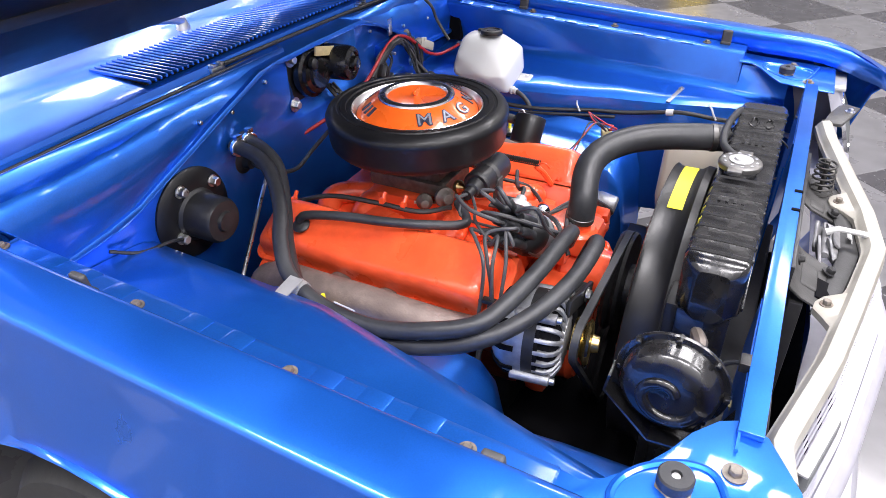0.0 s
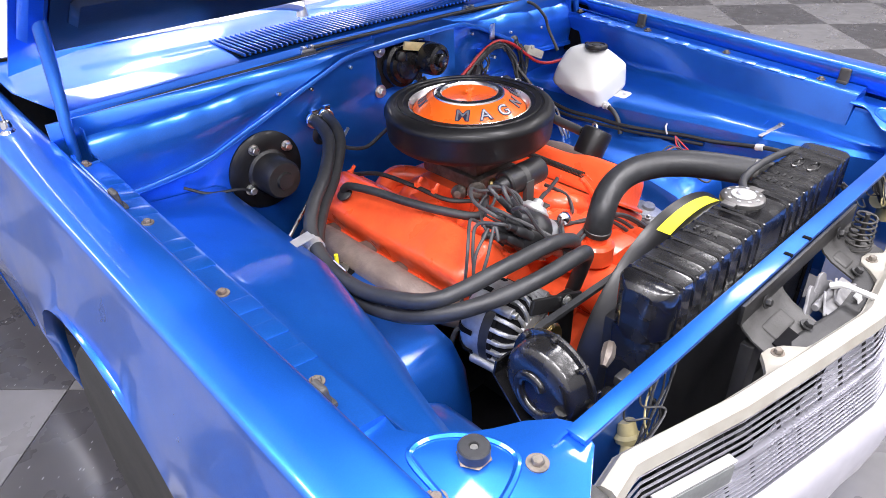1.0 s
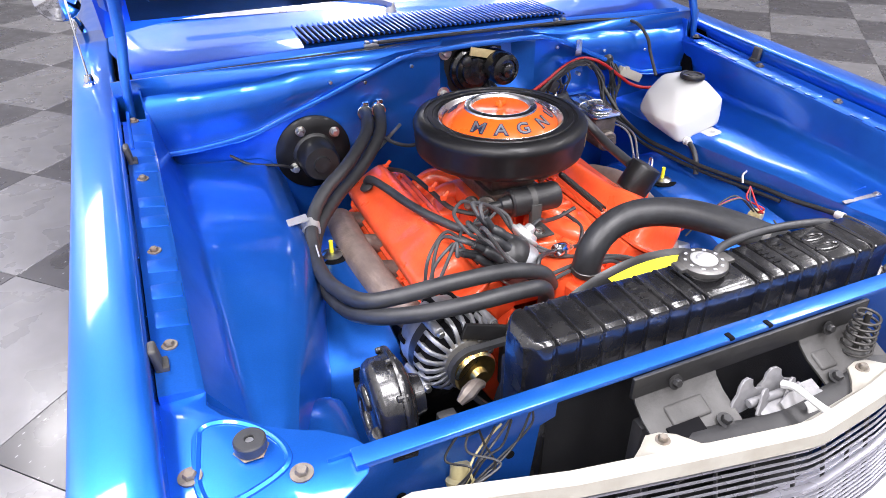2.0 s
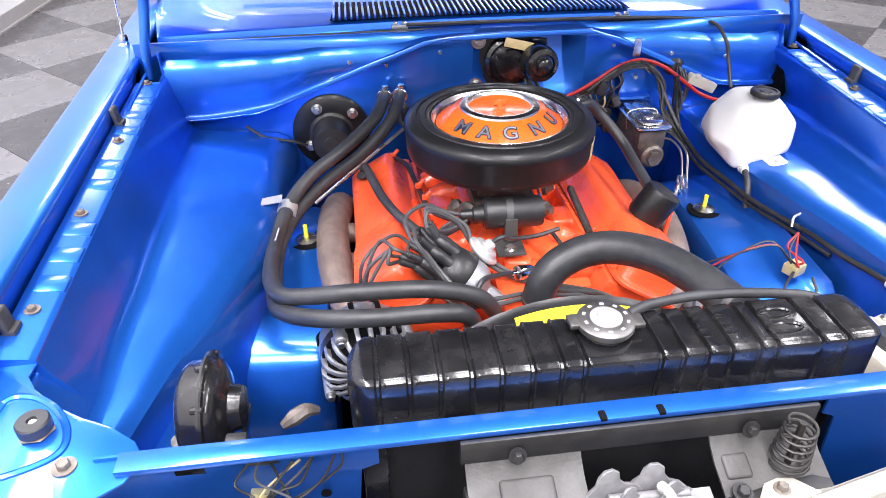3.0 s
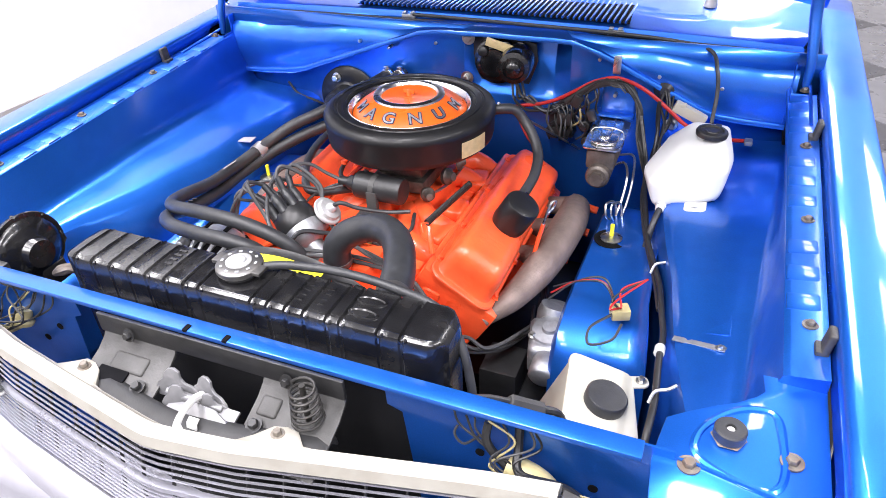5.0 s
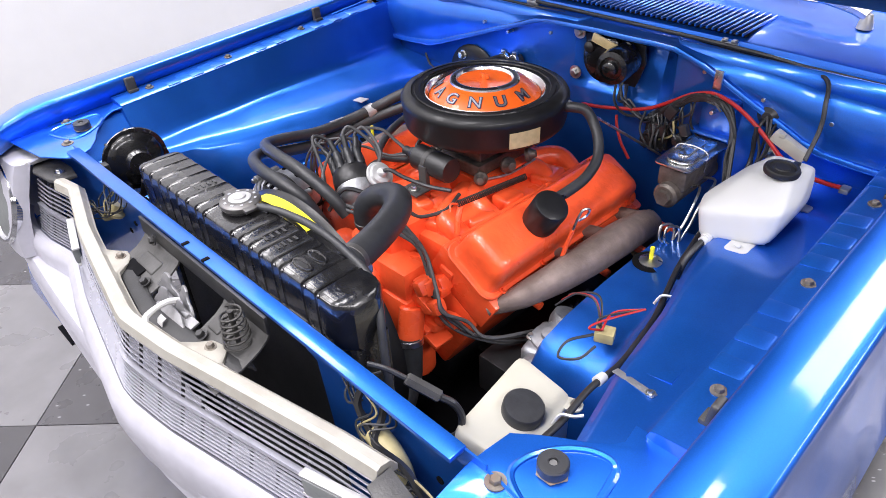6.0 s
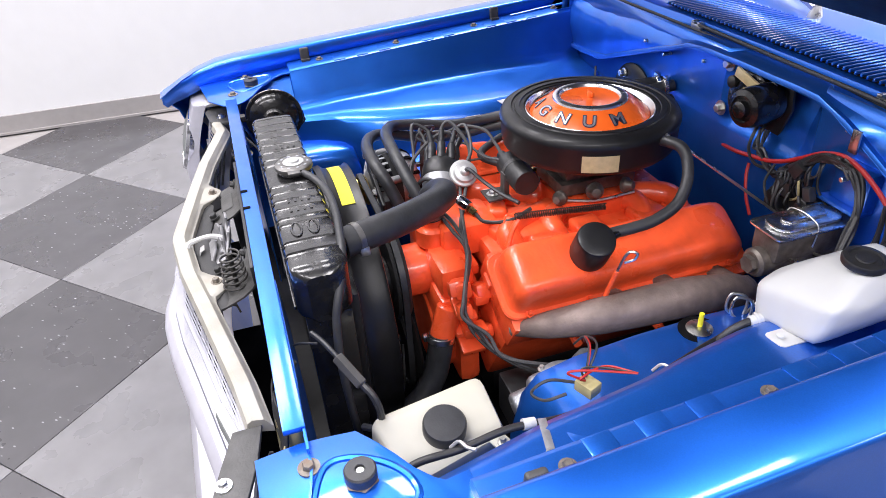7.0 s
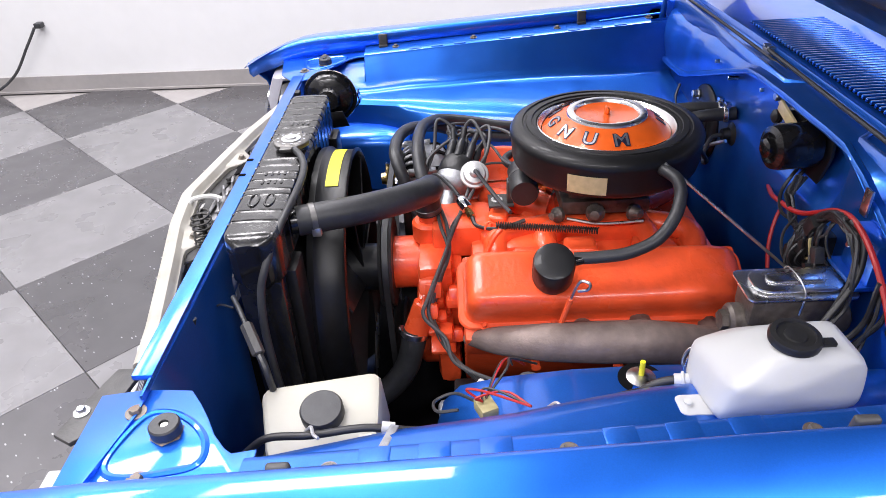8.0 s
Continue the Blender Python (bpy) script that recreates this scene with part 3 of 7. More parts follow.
def cowl_skin():
    rows = []
    for i in range(25):
        x = -0.735 + i * 1.47 / 24
        crown = 0.012 * (1 - (x / 0.735) ** 2)
        bow = 0.05 * (x / 0.735) ** 2
        rows.append([(x * (0.950 + 0.050 * min(max((y - 1.03) / 0.10, 0), 1)), y + bow * max(0, (y - 1.03) / 0.37) * 1.6, z + crown - 0.012 + (0.006 if y > 1.0255 else 0)) for y, z in COWL])
    return sheet(rows, 0.003)


part("cowl_panel", cowl_skin(), BLUE, car, "glossy blue cowl panel below the windshield")
vent = thing("cowl_vent", 0.01, 1.12, 0.955, "long slatted air vent in the blue cowl", "vent")
# black sheet under the slats stands for the shade in the gaps
part("vent_recess", sheet([[(-0.334, 1.040, 0.9497), (-0.324, 1.192, 0.9507)], [(0.005, 1.040, 0.9520), (0.005, 1.192, 0.9530)], [(0.344, 1.040, 0.9497), (0.334, 1.192, 0.9507)]], 0.0012), DARK, vent, "black sheet for the shade between the slats")
for i in range(52):
    x = -0.331 + i * 0.672 / 51
    crown = 0.012 * (1 - (x / 0.735) ** 2)
    a, b = Vector((x, 1.038, 0.9420 + crown)), Vector((x * 0.97, 1.194, 0.9430 + crown))
    part("slat", box(*((a + b) / 2), 0.0050, (b - a).length, 0.007, 0.0015, Matrix.Rotation(math.asin((b.z - a.z) / (b - a).length), 4, "X"), 1), BLUE, vent)
for cx in (-0.184, 0.319):
    clip = thing("cowl_seal_clip", cx, 1.022, 0.92, "bare metal clip on the cowl edge", "clip", "cowl clips")
    part("plate", box(cx, 1.022, 0.929, 0.036, 0.010, 0.020, 0.002), ZINC, clip)
    for k in (-1, 1):
        part("tab", box(cx + k * 0.010, 1.022, 0.942, 0.010, 0.014, 0.006, 0.002), ZINC, clip)
part("cowl_seal", tube([(-0.69, 1.019, 0.920), (-0.4, 1.019, 0.925), (0, 1.018, 0.927), (0.4, 1.019, 0.925), (0.69, 1.019, 0.920)], 0.0035, 8), RUBBER, car, "black cowl seal")

# windshield, wipers, hood, doors and the body behind
part("windshield", sheet([[(x, 1.31 + 0.09 * (x / 0.7) ** 2, 0.966), (x * 0.92, 1.57 + 0.09 * (x / 0.7) ** 2, 1.17), (x * 0.80, 1.88 + 0.09 * (x / 0.7) ** 2, 1.35)] for x in (-0.70, -0.5, -0.25, 0, 0.25, 0.5, 0.70)], 0.005), GLASS, car,
     "curved windshield with its pale reflection put in the colour")
part("windshield_trim", sheet([[(x, 1.290 + 0.09 * (x / 0.7) ** 2, 0.960), (x, 1.298 + 0.09 * (x / 0.7) ** 2, 0.968), (x, 1.325 + 0.09 * (x / 0.7) ** 2, 0.988)] for x in (-0.71, -0.5, -0.25, 0, 0.25, 0.5, 0.71)], 0.004), SILVER, car, "bright windshield trim")
for wx in (-0.062, 0.50):
    wiper = part("wiper", lathe([(0, 0), (0.016, 0), (0.014, 0.012), (0.009, 0.028), (0, 0.030)], Matrix.Translation((wx, 1.222, 0.951)), 16), ZINC, car, "silver windshield wiper pivot")
    part("arm", tube([(wx, 1.222, 0.976), (wx - 0.03, 1.224, 0.986), (wx - 0.09, 1.232, 0.994), (wx - 0.17, 1.25, 1.000), (wx - 0.34, 1.30, 1.006)], 0.010, 8, 6, radii=[0.013, 0.013, 0.012, 0.009, 0.006]), SILVER, wiper)
    part("blade", tube([(wx - 0.12, 1.285, 0.996), (wx - 0.30, 1.315, 1.000), (wx - 0.50, 1.36, 1.004)], 0.006, 6), RUBBER, wiper)
hood_m = Matrix.Translation((0, 1.150, 0.997)) @ Matrix.Rotation(radians(-39.5), 4, "X")


def hood_skin(off):
    rows = []
    for i in range(13):
        x = -0.735 + i * 1.47 / 12
        rows.append([hood_m @ Vector((x, -d, 0.018 * (1 - (x / 0.735) ** 2) + off)) for d in (0.030 * (1 - (x / 0.735) ** 2) - 0.030 * max(0, (abs(x) - 0.55) / 0.185) ** 2, 0.1, 0.3, 0.6, 0.9, 1.10)])
    return rows


hood = part("hood", sheet(hood_skin(0.0), 0.003), BLUE, car, "raised blue hood")
for hb in ((-0.703, -0.60, -0.012, 0.046, 0.98, 0.024), (0.703, -0.60, -0.012, 0.046, 0.98, 0.024), (0, -0.175, -0.012, 1.29, 0.09, 0.022), (0, -1.04, -0.014, 1.29, 0.10, 0.026)):
    rail = box(*hb, 0.012, seg=1)
    rail.transform(hood_m)
    part("inner_rail", rail, SHROUD if hb[1] == -0.175 else BLUE_BAY, hood, "dark hood inner rail" if hb[1] == -0.175 else "blue hood inner rail")
part("hood_liner", sheet([[hood_m @ Vector((x, y, -0.012)) for y in (-0.05, -0.98)] for x in (-0.676, 0.676)], 0.006), SHROUD, hood, "dark hood liner")
for s in (-1, 1):
    hinge = part("hood_hinge", tube([(s * 0.715, 0.965, 0.865), (s * 0.712, 0.975, 0.93), (s * 0.700, 1.0, 1.02), (s * 0.695, 1.0, 1.12)], 0.011, 10, radii=[0.008, 0.010, 0.012, 0.013]), BLUE_BAY, car, "blue hood hinge arm")
    part("hinge_spring", rod((s * 0.722, 0.80, 0.862), (s * 0.722, 0.965, 0.876), 0.0035, 8), BLUE, car)
    part("door_skin", sheet([[(s * x, y, z) for x, z in ((0.71, 0.930), (0.755, 0.925), (0.79, 0.918), (0.818, 0.900), (0.828, 0.88), (0.855, 0.72), (0.862, 0.55), (0.83, 0.28))] for y in (1.456, 1.6, 1.9, 2.3)], 0.004), BLUE, car, "blue door")
    part("side_glass", sheet([[(s * 0.72, 1.50, 0.955), (s * 0.60, 1.88, 1.33)], [(s * 0.72, 2.35, 0.955), (s * 0.60, 2.30, 1.33)]], 0.005), GLASS, car, "side window with a pale reflection put in its colour")
    part("pillar", tube([(s * 0.72, 1.44, 0.97), (s * 0.66, 1.66, 1.19), (s * 0.585, 1.90, 1.36)], 0.020, 8), CHROME, car, "bright windshield pillar trim")
    part("quarter_panel", sheet([[(s * x, y, z) for x, z in ((0.70, 0.94), (0.80, 0.90), (0.83, 0.86), (0.86, 0.60), (0.83, 0.28))] for y in (2.31, 2.8, 3.4, 4.2)], 0.004), BLUE, car, "blue rear quarter panel")
    for wy in (0.685, 3.45):
        wheel = part("wheel", lathe([(0.20, -0.10), (0.30, -0.10), (0.325, -0.07), (0.325, 0.07), (0.30, 0.10), (0.20, 0.10)], aim((s * 0.74, wy, 0.325), (s, 0, 0)), 40), TYRE, car, "black tyre")
        part("rim", lathe([(0, 0.03), (0.05, 0.05), (0.17, 0.03), (0.20, 0.09), (0.21, 0.10), (0.20, -0.08), (0, -0.08)], aim((s * 0.74, wy, 0.325), (s, 0, 0)), 32), CHROME, wheel, "silver wheel")
part("roof", sheet([[(x * w, y, z - 0.04 * (x / 0.6) ** 2) for y, z, w in ((1.88, 1.365, 1.0), (2.2, 1.41, 1.0), (2.7, 1.40, 0.98), (3.2, 1.16, 1.1), (3.4, 1.0, 1.2))] for x in (-0.6, -0.4, 0, 0.4, 0.6)], 0.005), BLUE, car, "blue roof")
part("deck_lid", sheet([[(x, y, z) for y, z in ((3.35, 0.97), (3.8, 0.95), (4.2, 0.90), (4.25, 0.5))] for x in (-0.78, 0, 0.78)], 0.005), BLUE, car, "blue trunk lid")
part("dashboard", box(0, 1.75, 0.78, 1.36, 0.35, 0.30, 0.05), SATIN, car)
part("underbody", box(0, 2.3, 0.30, 1.30, 3.6, 0.05, 0.01), SATIN, car)
antenna = thing("antenna", -0.782, 1.079, 0.895, "chrome radio antenna on the blue fender", "antenna")
part("base", lathe([(0, 0), (0.017, 0), (0.017, 0.003), (0.009, 0.010), (0.010, 0.016), (0.007, 0.026), (0, 0.027)], Matrix.Translation((-0.782, 1.079, 0.902)), 20), CHROME, antenna)
part("mast", rod((-0.782, 1.079, 0.925), (-0.80, 1.20, 1.50), 0.0022, 8), CHROME, antenna)
mirror = thing("door_mirror", -0.80, 1.48, 0.92, "chrome mirror on the blue door", "mirror")
part("stalk", tube([(-0.79, 1.48, 0.915), (-0.80, 1.47, 0.95), (-0.82, 1.45, 0.985)], 0.008, 8), CHROME, mirror)
part("shell", lathe([(0, -0.012), (0.04, -0.008), (0.052, 0.004), (0.05, 0.012), (0, 0.014)], aim((-0.83, 1.44, 1.01), (0, 1, 0.1)), 24), CHROME, mirror)

# nose: header moulding, grille bars, lamps, bumper
HEAD = [(-0.90, -0.01), (-0.72, -0.068), (-0.60, -0.064), (-0.50, -0.047), (-0.33, -0.092), (-0.20, -0.116), (-0.045, -0.143), (-0.025, -0.145), (-0.005, -0.143), (0.09, -0.131), (0.20, -0.107), (0.39, -0.067), (0.50, -0.050), (0.60, -0.066), (0.72, -0.070), (0.90, -0.01)]


def head_y(x):
    return float(np.interp(x, [p[0] for p in HEAD], [p[1] for p in HEAD]))


def header():
    rows = []
    for i in range(61):
        x = -0.553 + 1.023 * i / 60
        y = head_y(x)
        ear = math.exp(-(((x + 0.0375) / 0.1625 - math.copysign(1, x + 0.0375)) / 0.19) ** 4)
        w = 0.028 + 0.030 * ear
        z = 0.745
        rows.append([(x, y + w, z - 0.012), (x, y + w, z - 0.002), (x, y + w - 0.003, z), (x, y + 0.024, z + 0.003), (x, y + 0.018, z + 0.012), (x, y + 0.004, z + 0.015), (x, y - 0.002, z + 0.011), (x, y - 0.006, z - 0.006),
                     (x, y + 0.004, z - 0.010), (x, y + 0.008, z - 0.006)])
    bm = sheet(rows, close=True)
    bm.verts.ensure_lookup_table()
    for r in (0, len(rows) - 1):
        bm.faces.new([bm.verts[r * 10 + i] for i in range(10)])
    return bm


grille = thing("grille", 0, -0.1, 0.60, "off-white grille header over thin bright horizontal bars", "grille")
part("header_moulding", header(), MOULD, grille, "off-white painted moulding")
for s in (-1, 1):
    part("header_bolt", bolt((s * 0.1625 - 0.0375, head_y(s * 0.1625 - 0.0375) + 0.043, 0.745), (0, 0, 1), 0.006, 0.009), RUST, grille)
    filler = [(0.474, -0.076), (0.474, -0.040), (0.53, -0.050), (0.588, -0.068), (0.602, -0.085), (0.588, -0.110), (0.53, -0.094)] if s > 0 else [(0.556, -0.052), (0.554, -0.012), (0.600, -0.006), (0.651, -0.010), (0.697, -0.032), (0.668, -0.062), (0.644, -0.071), (0.58, -0.062)]
    part("end_filler", plate([(s * x, y) for x, y in filler], 0.008, Matrix.Translation((0, 0, 0.754)), 0.002), WORN, grille, "dark grey rubber filler")
    part("filler_bolt", bolt((0.553, -0.090, 0.754) if s > 0 else (-0.590, -0.034, 0.754), (0, 0, 1), 0.006, 0.010), BRIGHT, grille)


def bar(z, out, h, d):
    rows = []
    for i in range(47):
        x = -0.652 + 1.227 * i / 46
        y = head_y(x) - out
        rows.append([(x, y, z), (x, y, z + h), (x, y + d, z + h), (x, y + d, z)])
    return sheet(rows, close=True)


part("centre_bar", bar(0.6715, 0.0195, 0.0085, 0.008), SILVER, grille, "thick silver bar")
for z in [0.7275 - 0.0095 * i for i in range(5)] + [0.6640 - 0.0066 * i for i in range(8)]:
    part("grille_bar", bar(z, 0.002 + 0.29 * (0.7275 - z), 0.0030, 0.0022), SILVER, grille)
for i in range(25):
    x = -0.65 + 0.05 * i
    part("grille_rib", sheet([[(x - 0.0010, head_y(x) + 0.012, 0.731), (x + 0.0010, head_y(x) + 0.012, 0.731)], [(x - 0.0010, head_y(x) - 0.022, 0.616), (x + 0.0010, head_y(x) - 0.022, 0.616)]], 0.005), WORN, grille)
part("grille_sill", sheet([[(x, head_y(x) - 0.028, 0.606), (x, head_y(x) - 0.036, 0.613), (x, head_y(x) - 0.046, 0.613), (x, head_y(x) - 0.056, 0.602), (x, head_y(x) - 0.062, 0.588), (x, head_y(x) - 0.063, 0.55), (x, head_y(x) - 0.052, 0.49)] for x in [-0.80 + 0.05 * i for i in range(33)]], 0.004), SILL, grille, "bright lower grille surround")
for s in (-1, 1):
    lampx = s * 0.425
    ly = head_y(lampx) - 0.022
    turn = thing("turn_lamp", lampx, ly, 0.70, "clear rectangular parking lamp set in the grille", "lamp", "parking lamps")
    k = Matrix.Rotation(s * 0.27, 4, "Z")
    part("lens", box(lampx, ly, 0.682, 0.118, 0.014, 0.032, 0.005, k), LENS, turn, "clear ribbed lens")
    part("bezel", join(box(lampx, ly + 0.002, 0.700, 0.126, 0.014, 0.004, 0.0015, k), box(lampx, ly + 0.002, 0.664, 0.126, 0.014, 0.004, 0.0015, k)), DULL, turn)
    hl = thing("headlight", s * 0.72, -0.12, 0.66, "round headlight in a chrome bezel", "headlight", "headlights")
    face = []
    for x, out in ((0.654, -0.004), (0.658, 0.016), (0.664, 0.026), (0.680, 0.030), (0.71, 0.032), (0.755, 0.032), (0.795, 0.026), (0.825, 0.008), (0.838, -0.02), (0.842, -0.06), (0.842, -0.10)):
        face.append([(s * x, (-0.068 if s < 0 else -0.038) - out * (1.0 if s < 0 else 0.8) - d + 0.03 * max(0, (x - 0.74) / 0.12) ** 2, z) for z, d in ((0.772, -0.030), (0.768, 0.002), (0.745, 0.012), (0.70, 0.030), (0.65, 0.046), (0.60, 0.056), (0.56, 0.058))])
    part("bezel", sheet(face, 0.003), SILL, hl, "pale silver bezel")
    rake = aim((s * 0.748, -0.128 if s < 0 else -0.092, 0.664), (0, -1, 0.34))
    part("lens_ring", lathe([(0.080, -0.010), (0.092, -0.008), (0.096, 0.004), (0.092, 0.012), (0.086, 0.012), (0.082, 0.004)], rake, 40), CHROME, hl, "chrome lamp ring")
    part("lens", lathe([(0.084, -0.004), (0.080, 0.004), (0.060, 0.012), (0.03, 0.017), (0, 0.018)], rake, 36), LENS, hl, "clear glass lens")
    part("mount_plate", box(s * 0.715, -0.052, 0.766, 0.12, 0.050, 0.010, 0.004), DULL, hl, "dull metal top bracket")


def bumper():
    rows = []
    for i in range(41):
        x = -0.88 + 1.76 * i / 40
        a = abs(x)
        y = -0.176 + 0.036 * (a / 0.8) ** 2 + (0.18 * ((a - 0.78) / 0.1) ** 2 if a > 0.78 else 0) - 0.012 * math.exp(-(x / 0.12) ** 2)
        rows.append([(x, y + dy, z) for dy, z in ((0.10, 0.560), (0.035, 0.563), (0.012, 0.556), (0.0, 0.535), (0.006, 0.50), (0.0, 0.47), (0.02, 0.435), (0.05, 0.42))])
    return sheet(rows, 0.003)


part("bumper", bumper(), SILL, car, "pale silver front bumper")
part("valance", sheet([[(x, -0.13, 0.51), (x, -0.15, 0.40), (x, -0.08, 0.24)] for x in (-0.8, -0.4, 0, 0.4, 0.8)], 0.004), BLUE, car)

# hood latch brace between the bar and the header
brace = thing("latch_brace", 0, -0.05, 0.73, "worn grey-black sheet metal hood latch brace", "brace")
part("top_strip", box(-0.01, -0.018, 0.784, 0.40, 0.006, 0.032, 0.002), SATIN, brace, "black top strip")
for s, x0, x1 in ((-1, -0.205, -0.078), (1, 0.068, 0.19)):
    part("brace_plate", sheet([[(x, -0.019, 0.770), (x, -0.024, 0.762), (x, -0.040, 0.750), (x, -0.075, 0.735), (x, -0.115, 0.722)] for x in (x0, (x0 + x1) / 2, x1)], 0.003), WORN, brace)
    part("brace_bolt", bolt((s * 0.13 - 0.02, -0.026, 0.780), (0, -1, 0.3), 0.006, 0.010), SATIN, brace)
    part("brace_emboss", box((x0 + x1) / 2 + (0.0 if s < 0 else -0.038), -0.046, 0.7455, 0.060 if s < 0 else 0.030, 0.028, 0.010, 0.0045, Matrix.Rotation(0.40, 4, "X"), 3), WORN, brace)
# opening laid on as a black plate, coloured like its shade
part("brace_hole", box(-0.158, -0.072, 0.7385, 0.050, 0.030, 0.004, 0.0015, Matrix.Rotation(0.33, 4, "X")), DARK, brace, "black plate for the shaded opening")
part("front_rail", sheet([[(x, head_y(x) + 0.060, 0.722), (x, head_y(x) + 0.057, 0.737), (x, head_y(x) + 0.050, 0.740), (x, head_y(x) + 0.030, 0.735), (x, head_y(x) + 0.028, 0.715)] for x in [-0.20 + 0.0195 * i for i in range(21)]], 0.003), SATIN, brace, "black front rail")
for bx in (-0.105, 0.085):
    part("rail_bolt", bolt((bx, -0.075, 0.740), (0, -0.3, 1), 0.007, 0.011), SATIN, brace)
latch = thing("hood_latch", -0.03, -0.06, 0.72, "pale zinc hood latch with a white tape tag", "latch")
part("base_plate", box(0.002, -0.078, 0.733, 0.105, 0.034, 0.004, 0.001, Matrix.Rotation(0.3, 4, "X")), LATCH, latch)
JAW = [(-0.034, 0.0), (-0.038, 0.012), (-0.032, 0.022), (-0.025, 0.028), (-0.022, 0.038), (-0.015, 0.045), (-0.006, 0.046), (0.001, 0.041), (0.002, 0.032), (0.008, 0.025), (0.020, 0.022), (0.029, 0.014), (0.032, 0.0)]
for lx, ly, turn, size in ((-0.046, -0.062, 0.10, 1.0), (-0.030, -0.074, 0.35, 0.78), (0.002, -0.060, -0.15, 0.95), (0.018, -0.072, 0.30, 0.75)):
    m = Matrix.Translation((lx, ly, 0.727)) @ Matrix.Rotation(turn, 4, "Z") @ Matrix.Rotation(radians(78), 4, "X") @ Matrix.Scale(size, 4)
    part("latch_jaw", plate(JAW, 0.005, m, 0.0012), LATCH, latch)
part("pivot", rod((-0.060, -0.066, 0.742), (0.030, -0.066, 0.738), 0.006, 12, 0.001), LATCH, latch)
part("cover_plate", plate([(-0.030, -0.012), (-0.034, 0.006), (-0.015, 0.014), (0.015, 0.012), (0.036, 0.002), (0.040, -0.012)], 0.004, Matrix.Translation((0.012, -0.086, 0.740)) @ Matrix.Rotation(0.75, 4, "X"), 0.001), LATCH, latch)
part("tape_tag", sheet([[(x, -0.096, 0.748), (x, -0.103, 0.744), (x + 0.001, -0.109, 0.728), (x - 0.002, -0.111, 0.708)] for x in (0.002, 0.018)], 0.0015), TAPE, latch, "white tape tag")
part("release_lever", tube([(-0.002, -0.064, 0.752), (-0.001, -0.080, 0.760), (0.0, -0.100, 0.760), (0.004, -0.118, 0.757), (0.010, -0.124, 0.752)], 0.0050, 8, radii=[0.006, 0.005, 0.0045, 0.005, 0.006]), TAPE, latch, "white painted release lever")
pop = thing("hood_pop_spring", 0.150, -0.048, 0.74, "conical coil spring beside the hood latch", "spring")
part("coil", coil((0.150, -0.048, 0.742), 0.021, 0.015, 0.066, 6.5, 0.0020, 8), STEEL, pop, "dark steel coil")
part("guide_pin", rod((0.150, -0.048, 0.735), (0.150, -0.048, 0.808), 0.004, 10), STEEL, pop)

# ---- engine ----
engine = thing("engine", -0.03, 0.62, 0.35, "orange painted V8 engine", "engine")
ECX = -0.03


def loop(w, y0, y1, r):
    """Rounded outline across and along, with many points on its long sides."""
    pts = []
    for sx, sy, a in ((1, 1, 0), (-1, 1, 90), (-1, -1, 180), (1, -1, 270)):
        cx, cy = sx * (w - r), (y1 - r) if sy > 0 else (y0 + r)
        for i in range(6):
            b = radians(a + 18 * i)
            pts.append((cx + r * math.cos(b), cy + r * math.sin(b)))
        if a in (90, 270):
            ya, yb = (y1 - r, y0 + r) if a == 90 else (y0 + r, y1 - r)
            pts += [(-w if a == 90 else w, ya + (yb - ya) * i / 14) for i in range(1, 14)]
    return pts


def valve_cover(s, x0, z0, tilt, y0, y1):
    """Pressed cover: flat flange, domed top that steps down behind its front third."""
    ax = Vector((s * math.cos(tilt), 0, -math.sin(tilt)))
    az = Vector((s * math.sin(tilt), 0, math.cos(tilt)))

    def height(y):
        f = (y - y0) / (y1 - y0)
        k = 1.0 - 0.15 * min(max((f - 0.24) / 0.10, 0), 1) + 0.05 * math.exp(-((f - 0.80) / 0.12) ** 2) - 0.34 * max((f - 0.86) / 0.14, 0) ** 1.6
        return 0.080 * k
    rows = []
    for inset, k, lift in ((0.0, 0, 0.0), (0.0, 0, 0.005), (0.002, 0, 0.0075), (0.0095, 0, 0.0075), (0.0115, 0, 0.0105), (0.0130, 0.45, 0.004), (0.0150, 0.70, 0.001), (0.0185, 0.86, 0), (0.0240, 0.955, 0), (0.0310, 0.993, 0), (0.040, 1.0, 0), (0.052, 1.0, 0)):
        out = loop(0.068 - inset, y0 - 0.010 + inset * 1.15, y1 + 0.010 - inset * 1.15, max(0.026 - inset * 0.35, 0.010))
        rows.append([Vector((x0, y, z0)) + ax * u + az * (height(y) * k + lift) for u, y in out])
    bm = sheet(rows, close=True)
    bm.verts.ensure_lookup_table()
    n = len(rows[0])
    bm.faces.new([bm.verts[(len(rows) - 1) * n + i] for i in range(n)])
    bmesh.ops.triangulate(bm, faces=[f for f in bm.faces if len(f.verts) > 4])
    return bm


VT = radians(31)
VC = {1: (0.180, 0.634), -1: (-0.240, 0.638)}
